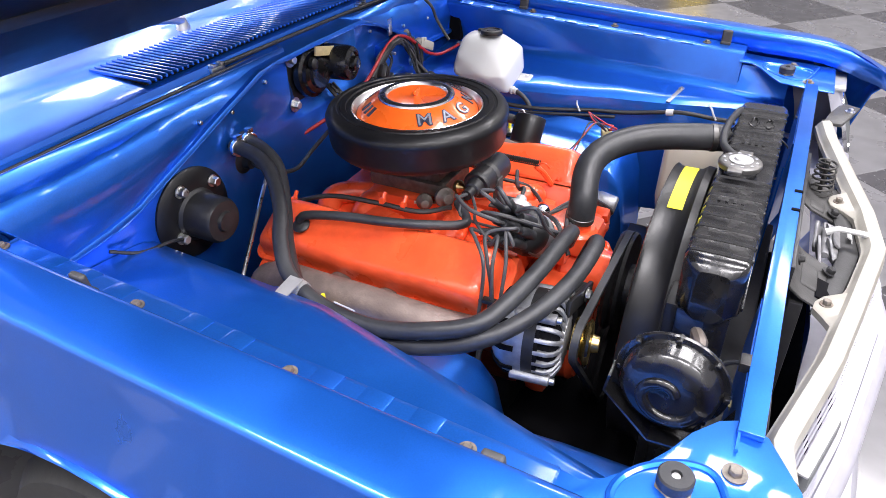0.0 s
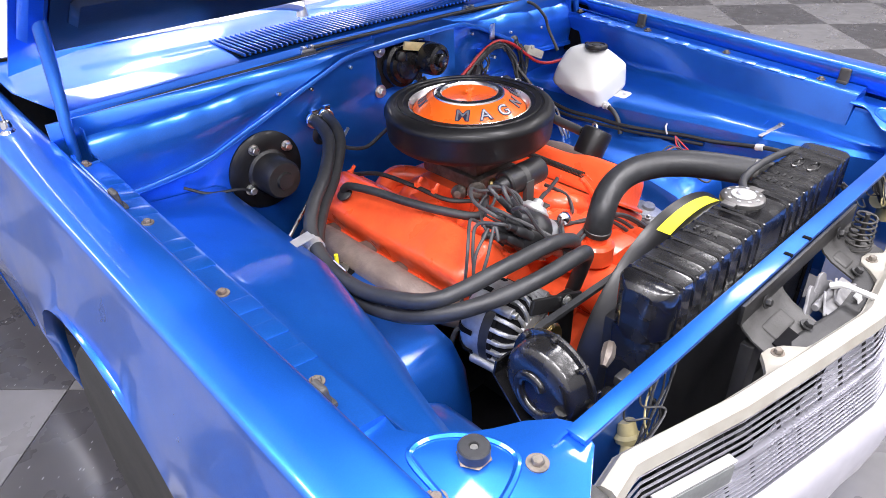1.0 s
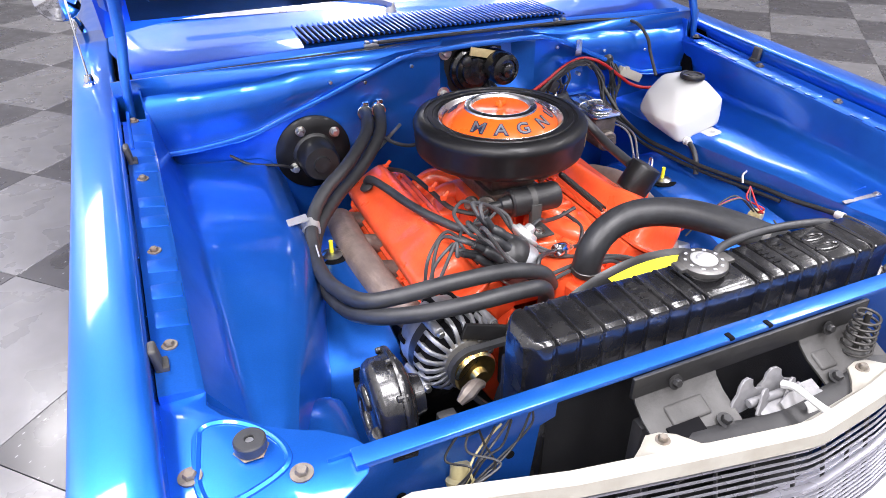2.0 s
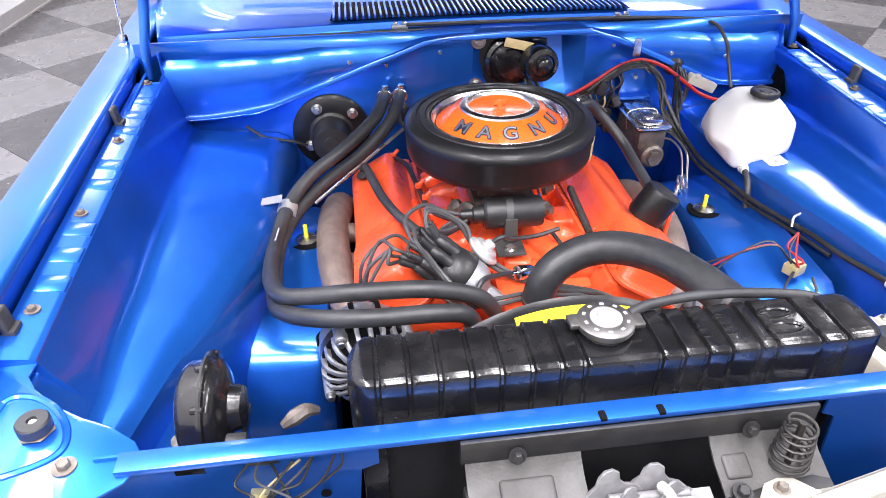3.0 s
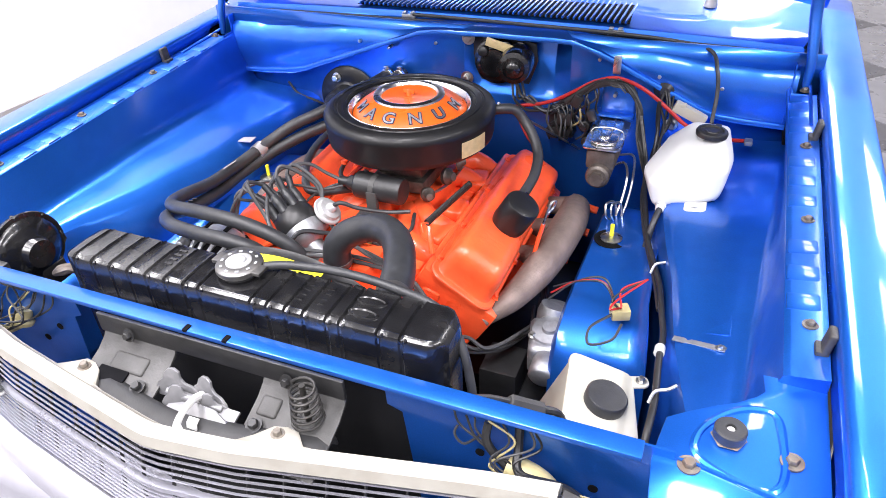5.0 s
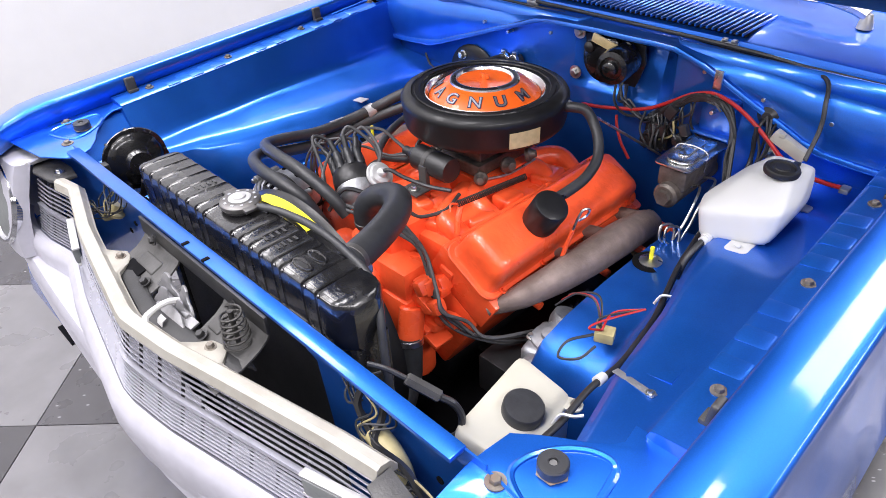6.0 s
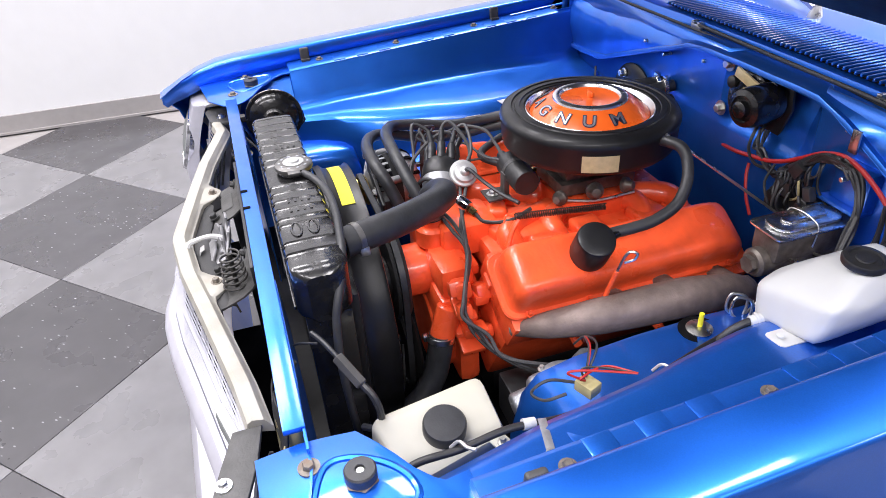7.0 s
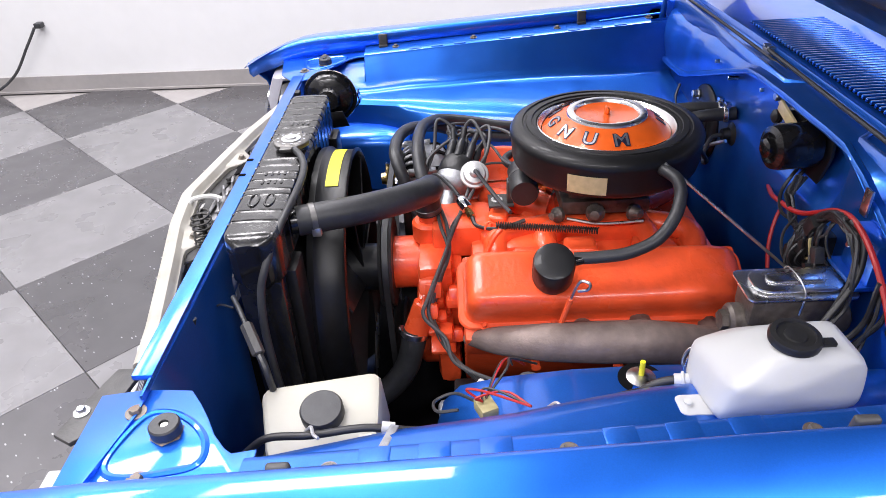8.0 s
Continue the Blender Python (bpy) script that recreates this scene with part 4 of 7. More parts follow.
for s in (-1, 1):
    x0, z0 = VC[s]
    ax = Vector((s * math.cos(VT), 0, -math.sin(VT)))
    az = Vector((s * math.sin(VT), 0, math.cos(VT)))
    cover = part("valve_cover", valve_cover(s, x0, z0, VT, 0.395 if s > 0 else 0.40, 0.885 if s > 0 else 0.90), ORANGE, engine, "orange pressed steel valve cover")
    for k, y in enumerate((0.43, 0.55, 0.70, 0.85)):
        for e in (-1, 1):
            part("cover_bolt", bolt(Vector((x0, y, z0)) + ax * (e * 0.063) + az * 0.0075, az, 0.005, 0.008, 0.006), ORANGE, cover)
    head = Vector((x0, 0.645, z0)) - az * 0.045 + ax * 0.004
    part("cylinder_head", box(*head, 0.165, 0.50, 0.085, 0.010, Matrix.Rotation(s * VT, 4, "Y")), ORANGE, engine)
    part("block_bank", box(*(head - az * 0.14), 0.15, 0.50, 0.20, 0.012, Matrix.Rotation(s * VT, 4, "Y")), ORANGE, engine)
part("oil_pan", box(ECX, 0.66, 0.30, 0.26, 0.50, 0.20, 0.02), SATIN, engine)

# intake: a raised plenum with runners
part("intake_valley", box(ECX, 0.645, 0.615, 0.25, 0.46, 0.07, 0.015), ORANGE, engine, "orange cast intake manifold")
part("carb_pad", box(ECX, 0.675, 0.665, 0.15, 0.17, 0.06, 0.012), ORANGE, engine)
for s in (-1, 1):
    for y in (0.47, 0.56, 0.75, 0.83):
        part("runner", tube([(ECX + s * 0.03, 0.675 + (y - 0.66) * 0.5, 0.665), (ECX + s * 0.08, y, 0.668), (ECX + s * 0.135, y, 0.640)], 0.024, 12), ORANGE, engine)
for k, (px, py, pz, w, d, h) in enumerate(((-0.10, 0.47, 0.650, 0.06, 0.05, 0.03), (0.045, 0.465, 0.655, 0.07, 0.05, 0.03), (0.085, 0.53, 0.655, 0.05, 0.07, 0.03), (0.085, 0.62, 0.658, 0.05, 0.06, 0.035), (0.08, 0.76, 0.655, 0.06, 0.07, 0.03), (-0.03, 0.475, 0.668, 0.05, 0.04, 0.03), (0.09, 0.83, 0.64, 0.07, 0.05, 0.04), (-0.13, 0.56, 0.655, 0.05, 0.07, 0.03), (-0.14, 0.70, 0.655, 0.05, 0.08, 0.03))):
    part("casting_lump", box(px, py, pz, w, d, h, 0.011, Matrix.Rotation(0.3 * math.sin(k * 2.1), 4, "Z"), 3), ORANGE, engine)
for k in range(5):
    part("pump_web", box(0.035 + 0.022 * k, 0.338 + 0.004 * k, 0.60 - 0.030 * k, 0.060, 0.05, 0.014, 0.005, Matrix.Rotation(0.35, 4, "Y")), ORANGE, engine)
part("thermostat_neck", join(box(ECX, 0.40, 0.645, 0.11, 0.12, 0.07, 0.014), rod((ECX, 0.335, 0.625), (ECX, 0.335, 0.672), 0.036, 20, 0.006), rod((ECX, 0.335, 0.66), (ECX, 0.335, 0.70), 0.022, 20, 0.003)), ORANGE, engine)
part("heat_crossover", box(ECX + 0.06, 0.52, 0.650, 0.12, 0.08, 0.045, 0.012), ORANGE, engine)
part("timing_cover", join(box(ECX, 0.365, 0.46, 0.24, 0.05, 0.26, 0.02), rod((ECX, 0.30, 0.42), (ECX, 0.37, 0.42), 0.10, 28, 0.01)), ORANGE, engine)
pump = part("water_pump", rod((ECX, 0.24, 0.570), (ECX, 0.36, 0.570), 0.055, 24, 0.01), ORANGE, engine, "orange water pump housing")
for c, d in (((0.02, 0.335, 0.52), (0.16, 0.06, 0.10)), ((0.025, 0.345, 0.60), (0.14, 0.07, 0.07)), ((-0.13, 0.345, 0.57), (0.08, 0.06, 0.08))):
    part("pump_lobe", box(*c, *d, 0.018), ORANGE, pump)
part("pump_inlet", rod((0.095, 0.325, 0.555), (0.111, 0.298, 0.490), 0.026, 18, 0.004), ORANGE, pump)
rnd = random.Random(5)
for i in range(26):
    px, py, pz = rnd.uniform(0.02, 0.17), rnd.uniform(0.32, 0.40), rnd.uniform(0.46, 0.62)
    part("casting_boss", box(px, py + 0.004, pz, rnd.uniform(0.024, 0.050), rnd.uniform(0.022, 0.034), rnd.uniform(0.018, 0.034), 0.0088, Matrix.Rotation(rnd.uniform(-0.5, 0.5), 4, "Y"), 2), ORANGE, engine)
for i in range(14):
    px = ECX + rnd.uniform(-0.12, 0.13)
    py = rnd.uniform(0.43, 0.60)
    part("manifold_boss", join(rod((px, py, 0.63), (px, py, 0.665), rnd.uniform(0.009, 0.017), 10, 0.003)), ORANGE, engine)
for bx, by in ((-0.12, 0.45), (0.06, 0.45), (-0.13, 0.60), (0.10, 0.60), (0.08, 0.77), (-0.12, 0.77)):
    part("manifold_bolt", bolt((bx, by, 0.652), (0, 0, 1), 0.007, 0.011), ORANGE, engine)
for s in (-1, 1):
    if s > 0:
        path = [(0.225, 0.400, 0.570), (0.264, 0.450, 0.596), (0.292, 0.530, 0.612), (0.306, 0.61, 0.620), (0.312, 0.69, 0.622), (0.309, 0.76, 0.610), (0.300, 0.825, 0.588), (0.288, 0.865, 0.54), (0.280, 0.875, 0.48)]
        rad = [0.011, 0.024, 0.032, 0.035, 0.036, 0.034, 0.033, 0.030, 0.030]
    else:
        path = [(-0.285, 0.400, 0.585), (-0.325, 0.450, 0.606), (-0.348, 0.530, 0.622), (-0.356, 0.61, 0.630), (-0.358, 0.69, 0.630), (-0.352, 0.77, 0.622), (-0.342, 0.84, 0.595), (-0.33, 0.88, 0.50)]
        rad = [0.024, 0.029, 0.031, 0.032, 0.032, 0.033, 0.032, 0.030]
    ex = part("exhaust_manifold", tube(path, 0.03, 18, 6, radii=rad), IRON, engine, "bare brown-grey cast iron exhaust manifold")
    for (bx, by, bz), way, r in (((0.312, 0.800, 0.612), (0.6, 0.2, 1), 0.021), ((0.304, 0.848, 0.596), (0.5, 0.7, 0.8), 0.024)):
        part("casting_boss", lathe([(0, -0.03), (r, -0.028), (r * 1.05, -0.004), (r * 0.9, 0.006), (r * 0.5, 0.011), (0, 0.012)], aim((bx if s > 0 else bx * -1 - 0.045, by, bz + (0 if s > 0 else 0.006)), (way[0] * s, way[1], way[2])), 20), IRON, ex)
    for y in (0.47, 0.60, 0.70, 0.82):
        i = int((y - 0.40) / 0.07)
        c = Vector(path[min(i, 6)])
        part("exhaust_port", tube([(c.x, y, c.z - 0.008), (c.x - s * 0.05, y, c.z - 0.018), (c.x - s * 0.09, y, c.z - 0.025)], 0.021, 12, 4), IRON, ex)
        part("port_stud", rod((c.x - s * 0.02, y + 0.05, c.z - 0.035), (c.x + s * 0.035, y + 0.05, c.z - 0.045), 0.009, 8), ORANGE, ex)
# pulleys, belt and fan
part("pump_pulley", lathe([(0, 0), (0.095, 0), (0.098, 0.006), (0.086, 0.014), (0.098, 0.022), (0.095, 0.028), (0, 0.028)], aim((ECX, 0.230, 0.575), (0, 1, 0)), 36), SATIN, engine)
part("crank_pulley", lathe([(0, 0), (0.085, 0), (0.088, 0.006), (0.076, 0.014), (0.088, 0.022), (0.085, 0.028), (0, 0.028)], aim((ECX, 0.245, 0.37), (0, 1, 0)), 36), SATIN, engine)
fan = thing("cooling_fan", ECX, 0.19, 0.30, "black steel radiator fan behind the radiator", "fan")
part("fan_hub", rod((ECX, 0.155, 0.560), (ECX, 0.235, 0.560), 0.05, 24, 0.006), SATIN, fan)
for i in range(7):
    a = 2 * math.pi * i / 7 + 0.3
    m = Matrix.Translation((ECX, 0.175, 0.560)) @ Matrix.Rotation(a, 4, "Y") @ Matrix.Rotation(0.6, 4, "Z")
    part("fan_blade", box(0, 0, 0.135, 0.075, 0.004, 0.19, 0.0015), SATIN, fan).data.transform(Matrix.Translation(-Vector((ECX, 0.19, 0.30))) @ m @ Matrix.Translation(Vector((ECX, 0.19, 0.30))))


def belt_loop(pulleys, y, w, t):
    """A flat loop around circles (x, z, r), in order."""
    pts = []
    for i, (x, z, r) in enumerate(pulleys):
        (xa, za, _), (xb, zb, _) = pulleys[i - 1], pulleys[(i + 1) % len(pulleys)]
        a0 = math.atan2(z - za, x - xa) + math.pi / 2
        a1 = math.atan2(zb - z, xb - x) + math.pi / 2
        while a1 > a0:
            a1 -= 2 * math.pi
        k = 10
        for j in range(k + 1):
            a = a0 + (a1 - a0) * j / k
            pts.append((x + r * math.cos(a), z + r * math.sin(a), math.cos(a), math.sin(a)))
    rows = [[(x, y - w, z), (x + cx * t, y - w, z + cz * t), (x + cx * t, y + w, z + cz * t), (x, y + w, z)] for x, z, cx, cz in pts]
    return sheet(rows + [rows[0]], close=True)


part("fan_belt", belt_loop([(-0.296, 0.634, 0.032), (ECX, 0.575, 0.090), (ECX, 0.37, 0.080)], 0.245, 0.006, 0.008), RUBBER, engine, "black fan belt")

# air cleaner
air = thing("air_cleaner", ECX, 0.675, 0.765, "black round air cleaner with an orange lettered lid", "air cleaner")
AC = Matrix.Translation((ECX, 0.675, 0))
part("housing", lathe([(0.10, 0.790), (0.150, 0.790), (0.166, 0.793), (0.172, 0.799), (0.174, 0.808), (0.1755, 0.840), (0.1775, 0.846), (0.1775, 0.853), (0.173, 0.861), (0.163, 0.8665), (0.155, 0.8675), (0.1535, 0.8650), (0.149, 0.8650), (0.1475, 0.8672),
                       (0.138, 0.8672), (0.1365, 0.8648), (0.133, 0.8650), (0.1295, 0.8645), (0.1285, 0.860), (0.1280, 0.848), (0.06, 0.848)], AC, 72), AIR, air, "satin black pan and rim")
part("lid", lathe([(0.1200, 0.848), (0.1195, 0.8505), (0.1150, 0.8550), (0.1060, 0.8625), (0.0955, 0.8700), (0.0850, 0.8765), (0.0735, 0.8815), (0.072, 0.8805)], AC, 72), ORANGE_LID, air, "orange lid")
part("lid_rim", lathe([(0.1280, 0.852), (0.1280, 0.8625), (0.1262, 0.8640), (0.1245, 0.8615), (0.1225, 0.8555), (0.1190, 0.8520)], AC, 72), BRIGHT, air, "bright lid rim")
part("centre_ring", lathe([(0.0745, 0.879), (0.0725, 0.885), (0.067, 0.8875), (0.060, 0.886), (0.056, 0.880), (0.0555, 0.875), (0.072, 0.875)], AC, 60), BRIGHT, air, "bright centre ring")
part("centre_dish", lathe([(0.0565, 0.874), (0.0555, 0.8775), (0.045, 0.8785), (0.02, 0.8795), (0, 0.8795)], AC, 48), ORANGE_LID, air, "orange centre")
part("wing_nut", join(lathe([(0, 0.879), (0.006, 0.879), (0.005, 0.888), (0.003, 0.893), (0, 0.893)], AC, 14), box(ECX, 0.675, 0.888, 0.024, 0.003, 0.009, 0.0014)), ORANGE_LID, air)


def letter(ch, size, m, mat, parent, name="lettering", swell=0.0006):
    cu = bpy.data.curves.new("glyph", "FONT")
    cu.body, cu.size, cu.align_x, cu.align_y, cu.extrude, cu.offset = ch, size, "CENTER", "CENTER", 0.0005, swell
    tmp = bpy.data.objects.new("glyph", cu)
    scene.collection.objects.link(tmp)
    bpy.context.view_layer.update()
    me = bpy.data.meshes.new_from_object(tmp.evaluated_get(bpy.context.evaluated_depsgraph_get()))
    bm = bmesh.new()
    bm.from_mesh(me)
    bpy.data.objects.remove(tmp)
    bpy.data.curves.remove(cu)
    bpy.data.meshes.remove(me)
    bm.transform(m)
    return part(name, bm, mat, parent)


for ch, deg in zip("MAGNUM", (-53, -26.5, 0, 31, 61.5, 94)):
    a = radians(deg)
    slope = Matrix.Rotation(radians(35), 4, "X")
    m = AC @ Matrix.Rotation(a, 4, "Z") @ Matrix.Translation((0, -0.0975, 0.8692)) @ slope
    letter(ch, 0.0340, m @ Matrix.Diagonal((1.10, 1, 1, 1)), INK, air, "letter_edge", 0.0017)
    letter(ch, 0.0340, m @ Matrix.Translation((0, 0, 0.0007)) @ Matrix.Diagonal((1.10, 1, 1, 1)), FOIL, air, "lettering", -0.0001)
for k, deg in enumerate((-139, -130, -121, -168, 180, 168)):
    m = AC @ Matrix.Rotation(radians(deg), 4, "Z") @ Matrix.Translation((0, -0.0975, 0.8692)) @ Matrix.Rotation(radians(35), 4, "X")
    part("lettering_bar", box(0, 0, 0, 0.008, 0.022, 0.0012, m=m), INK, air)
tag_rows = []
for i in range(9):
    a = radians(-90 + 63 - 11 + 22 * i / 8 + 6)
    tag_rows.append([(ECX + r * math.cos(a), 0.675 + r * math.sin(a), z) for r, z in ((0.1751, 0.803), (0.1762, 0.836))])
part("foil_label", sheet(tag_rows, 0.0008), PAPER, air, "plain gold foil label")

# carburettor under the air cleaner
carb = thing("carburettor", ECX, 0.675, 0.69, "dull metal carburettor under the air cleaner", "carburettor")
part("body", join(box(ECX, 0.675, 0.715, 0.12, 0.17, 0.03, 0.008), box(ECX, 0.675, 0.745, 0.10, 0.14, 0.04, 0.01), rod((ECX, 0.675, 0.75), (ECX, 0.675, 0.795), 0.06, 28, 0.004)), CARB, carb)
for cx, cy, cz, r in ((-0.10, 0.585, 0.715, 0.020), (-0.115, 0.62, 0.705, 0.016), (0.04, 0.585, 0.71, 0.015), (0.055, 0.65, 0.72, 0.018), (-0.06, 0.575, 0.72, 0.013), (0.05, 0.72, 0.715, 0.016)):
    part("fitting", lathe([(0, 0), (r, 0), (r, 0.008), (r * 0.7, 0.012), (r * 0.5, 0.022), (0, 0.024)], aim((cx, cy, cz), (cx - ECX, cy - 0.675, 0.02)), 18), CARB if r > 0.014 else BRASS, carb)
part("linkage_rod", tube([(-0.12, 0.64, 0.70), (-0.09, 0.60, 0.695), (-0.05, 0.58, 0.70)], 0.003, 6), ZINC, carb)
part("linkage_rod", tube([(0.04, 0.60, 0.70), (0.055, 0.66, 0.695), (0.06, 0.74, 0.70)], 0.003, 6), ZINC, carb)

# breather cap with its hose, oil filler side
bx, by = 0.220, 0.540
bax = Vector((math.sin(VT), -0.05, math.cos(VT))).normalized()
breather = part("breather_cap", lathe([(0, -0.008), (0.0330, -0.008), (0.0345, 0.0), (0.0345, 0.049), (0.0325, 0.0545), (0.028, 0.0565), (0.015, 0.0575), (0, 0.058)], aim((bx + 0.008, by + 0.006, 0.704), bax), 36), AIR, engine, "gloss black breather cap")
part("spout", rod((bx + 0.028, by + 0.02, 0.740), (bx + 0.022, by + 0.055, 0.744), 0.009, 14), BLACK, breather)
pcv = thing("breather_hose", 0.2, 0.68, 0.74, "grey rubber breather hose from cap to air cleaner", "hose")
part("hose", tube([(0.240, 0.578, 0.743), (0.243, 0.62, 0.746), (0.243, 0.665, 0.752), (0.236, 0.710, 0.770), (0.215, 0.740, 0.797), (0.190, 0.754, 0.823), (0.172, 0.752, 0.842), (0.150, 0.742, 0.846), (0.125, 0.735, 0.842)], 0.0105, 12), RUBBER, pcv)
dip = thing("dipstick", 0.29, 0.56, 0.60, "orange painted oil dipstick with a looped handle", "dipstick")
part("tube", tube([(0.268, 0.545, 0.55), (0.278, 0.556, 0.64), (0.289, 0.567, 0.698)], 0.0045, 8), ORANGE, dip)
part("loop", tube([(0.289, 0.567, 0.698), (0.295, 0.573, 0.726), (0.300, 0.580, 0.741), (0.305, 0.592, 0.738), (0.301, 0.590, 0.724), (0.293, 0.577, 0.716)], 0.0024, 6), ZINC, dip, "bare wire loop")

# passenger side: hose into the valve cover grommet
vent_hose = thing("vacuum_hose", -0.27, 0.60, 0.70, "black rubber hose along the orange valve cover", "hose")
part("hose", tube([(-0.286, 0.790, 0.712), (-0.283, 0.770, 0.726), (-0.272, 0.70, 0.735), (-0.255, 0.62, 0.735), (-0.225, 0.55, 0.730), (-0.18, 0.50, 0.722), (-0.11, 0.55, 0.715)], 0.0085, 12), RUBBER, vent_hose)
part("grommet", lathe([(0, 0), (0.016, 0), (0.017, 0.004), (0.012, 0.008), (0, 0.008)], aim((-0.286, 0.785, 0.702), (-0.5, 0, 0.85)), 20), RUBBER, vent_hose)
thin = thing("fuel_line", -0.2, 0.66, 0.69, "thin dark line clipped along the valve cover", "pipe")
part("pipe", tube([(-0.225, 0.86, 0.70), (-0.20, 0.78, 0.722), (-0.185, 0.68, 0.722), (-0.17, 0.60, 0.715), (-0.12, 0.56, 0.708)], 0.005, 8), SATIN, thin)
for c in ((-0.222, 0.85, 0.71), (-0.185, 0.67, 0.73), (-0.176, 0.63, 0.726)):
    part("clip", join(box(*c, 0.012, 0.010, 0.010, 0.002), rod(Vector(c), Vector(c) + Vector((0.012, 0.0, 0.012)), 0.004, 8)), ORANGE, thin)

# ignition coil
ic = thing("ignition_coil", -0.05, 0.52, 0.715, "black ignition coil clamped on the intake", "ignition coil")
part("can", lathe([(0, 0), (0.024, 0), (0.0275, 0.004), (0.0275, 0.098), (0.025, 0.104), (0, 0.104)], aim((-0.085, 0.524, 0.744), (1, -0.03, 0.01)), 28), SATIN, ic)
part("tower", lathe([(0, 0), (0.018, 0), (0.014, 0.018), (0.010, 0.020), (0.010, 0.040), (0, 0.040)], aim((-0.085, 0.524, 0.744), (-1, 0.03, 0)), 20), SATIN, ic)
part("clamp", join(rod((-0.046, 0.523, 0.744), (-0.034, 0.522, 0.744), 0.0283, 28), box(-0.04, 0.498, 0.722, 0.022, 0.012, 0.05, 0.002), box(-0.045, 0.480, 0.698, 0.05, 0.05, 0.004, 0.001)), WORN, ic, "grey steel clamp")
part("clamp_bolt", bolt((-0.045, 0.472, 0.700), (0, 0, 1), 0.007, 0.012), ZINC, ic)

# distributor with leads
dist = thing("distributor", -0.145, 0.40, 0.62, "black capped distributor with nine leads", "distributor")
dax = Vector((-0.74, 0.30, 0.58)).normalized()
d0 = Vector((-0.118, 0.383, 0.688))
part("body", lathe([(0, -0.07), (0.018, -0.07), (0.020, -0.01), (0.034, 0.0), (0.039, 0.010), (0.040, 0.014), (0.040, 0.030), (0, 0.030)], aim(d0, dax), 28), CAST, dist, "bare cast distributor body")
cap = part("cap", lathe([(0, 0.030), (0.040, 0.030), (0.042, 0.034), (0.041, 0.052), (0.038, 0.066), (0.032, 0.072), (0, 0.074)], aim(d0, dax), 32), SATIN, dist, "black distributor cap")
side = dax.orthogonal().normalized()
part("cap_clip", tube([d0 + dax * 0.005 + side * 0.040, d0 + dax * 0.030 + side * 0.045, d0 + dax * 0.055 + side * 0.043], 0.0025, 6), ZINC, dist)
towers = []
for i in range(8):
    q = Matrix.Rotation(2 * math.pi * i / 8, 4, dax) @ side
    t0 = d0 + dax * 0.066 + q * 0.030
    part("tower", lathe([(0, 0), (0.0095, 0), (0.0088, 0.016), (0.0098, 0.018), (0.0085, 0.036), (0.005, 0.042), (0, 0.042)], aim(t0, dax), 12), RUBBER, cap)
    towers.append((t0 + dax * 0.042, q))
part("tower", lathe([(0, 0), (0.0095, 0), (0.0095, 0.022), (0.008, 0.024), (0.007, 0.044), (0, 0.046)], aim(d0 + dax * 0.070, dax), 12), RUBBER, cap)
vac = thing("vacuum_advance", -0.1, 0.434, 0.70, "bare metal vacuum advance canister", "vacuum canister")
part("can", lathe([(0, 0), (0.010, 0), (0.012, 0.010), (0.022, 0.014), (0.0285, 0.019), (0.030, 0.021), (0.030, 0.024), (0.0285, 0.026), (0.024, 0.027), (0.021, 0.033), (0.011, 0.035), (0.009, 0.043), (0.005, 0.046), (0, 0.046)], aim((-0.118, 0.430, 0.714), (0.70, 0.02, 0.71)), 32), DULL, vac)
part("arm", box(-0.118, 0.416, 0.702, 0.034, 0.036, 0.014, 0.004), CAST, vac)
part("vacuum_tube", tube([(-0.088, 0.431, 0.745), (-0.070, 0.434, 0.752), (-0.045, 0.452, 0.735), (0.0, 0.475, 0.722), (0.045, 0.492, 0.722)], 0.0042, 8, 6), RUBBER, vac)
leads = thing("spark_plug_leads", -0.2, 0.42, 0.60, "dark grey spark plug leads looping from the distributor", "leads")
order = sorted(range(8), key=lambda i: towers[i][1].x)
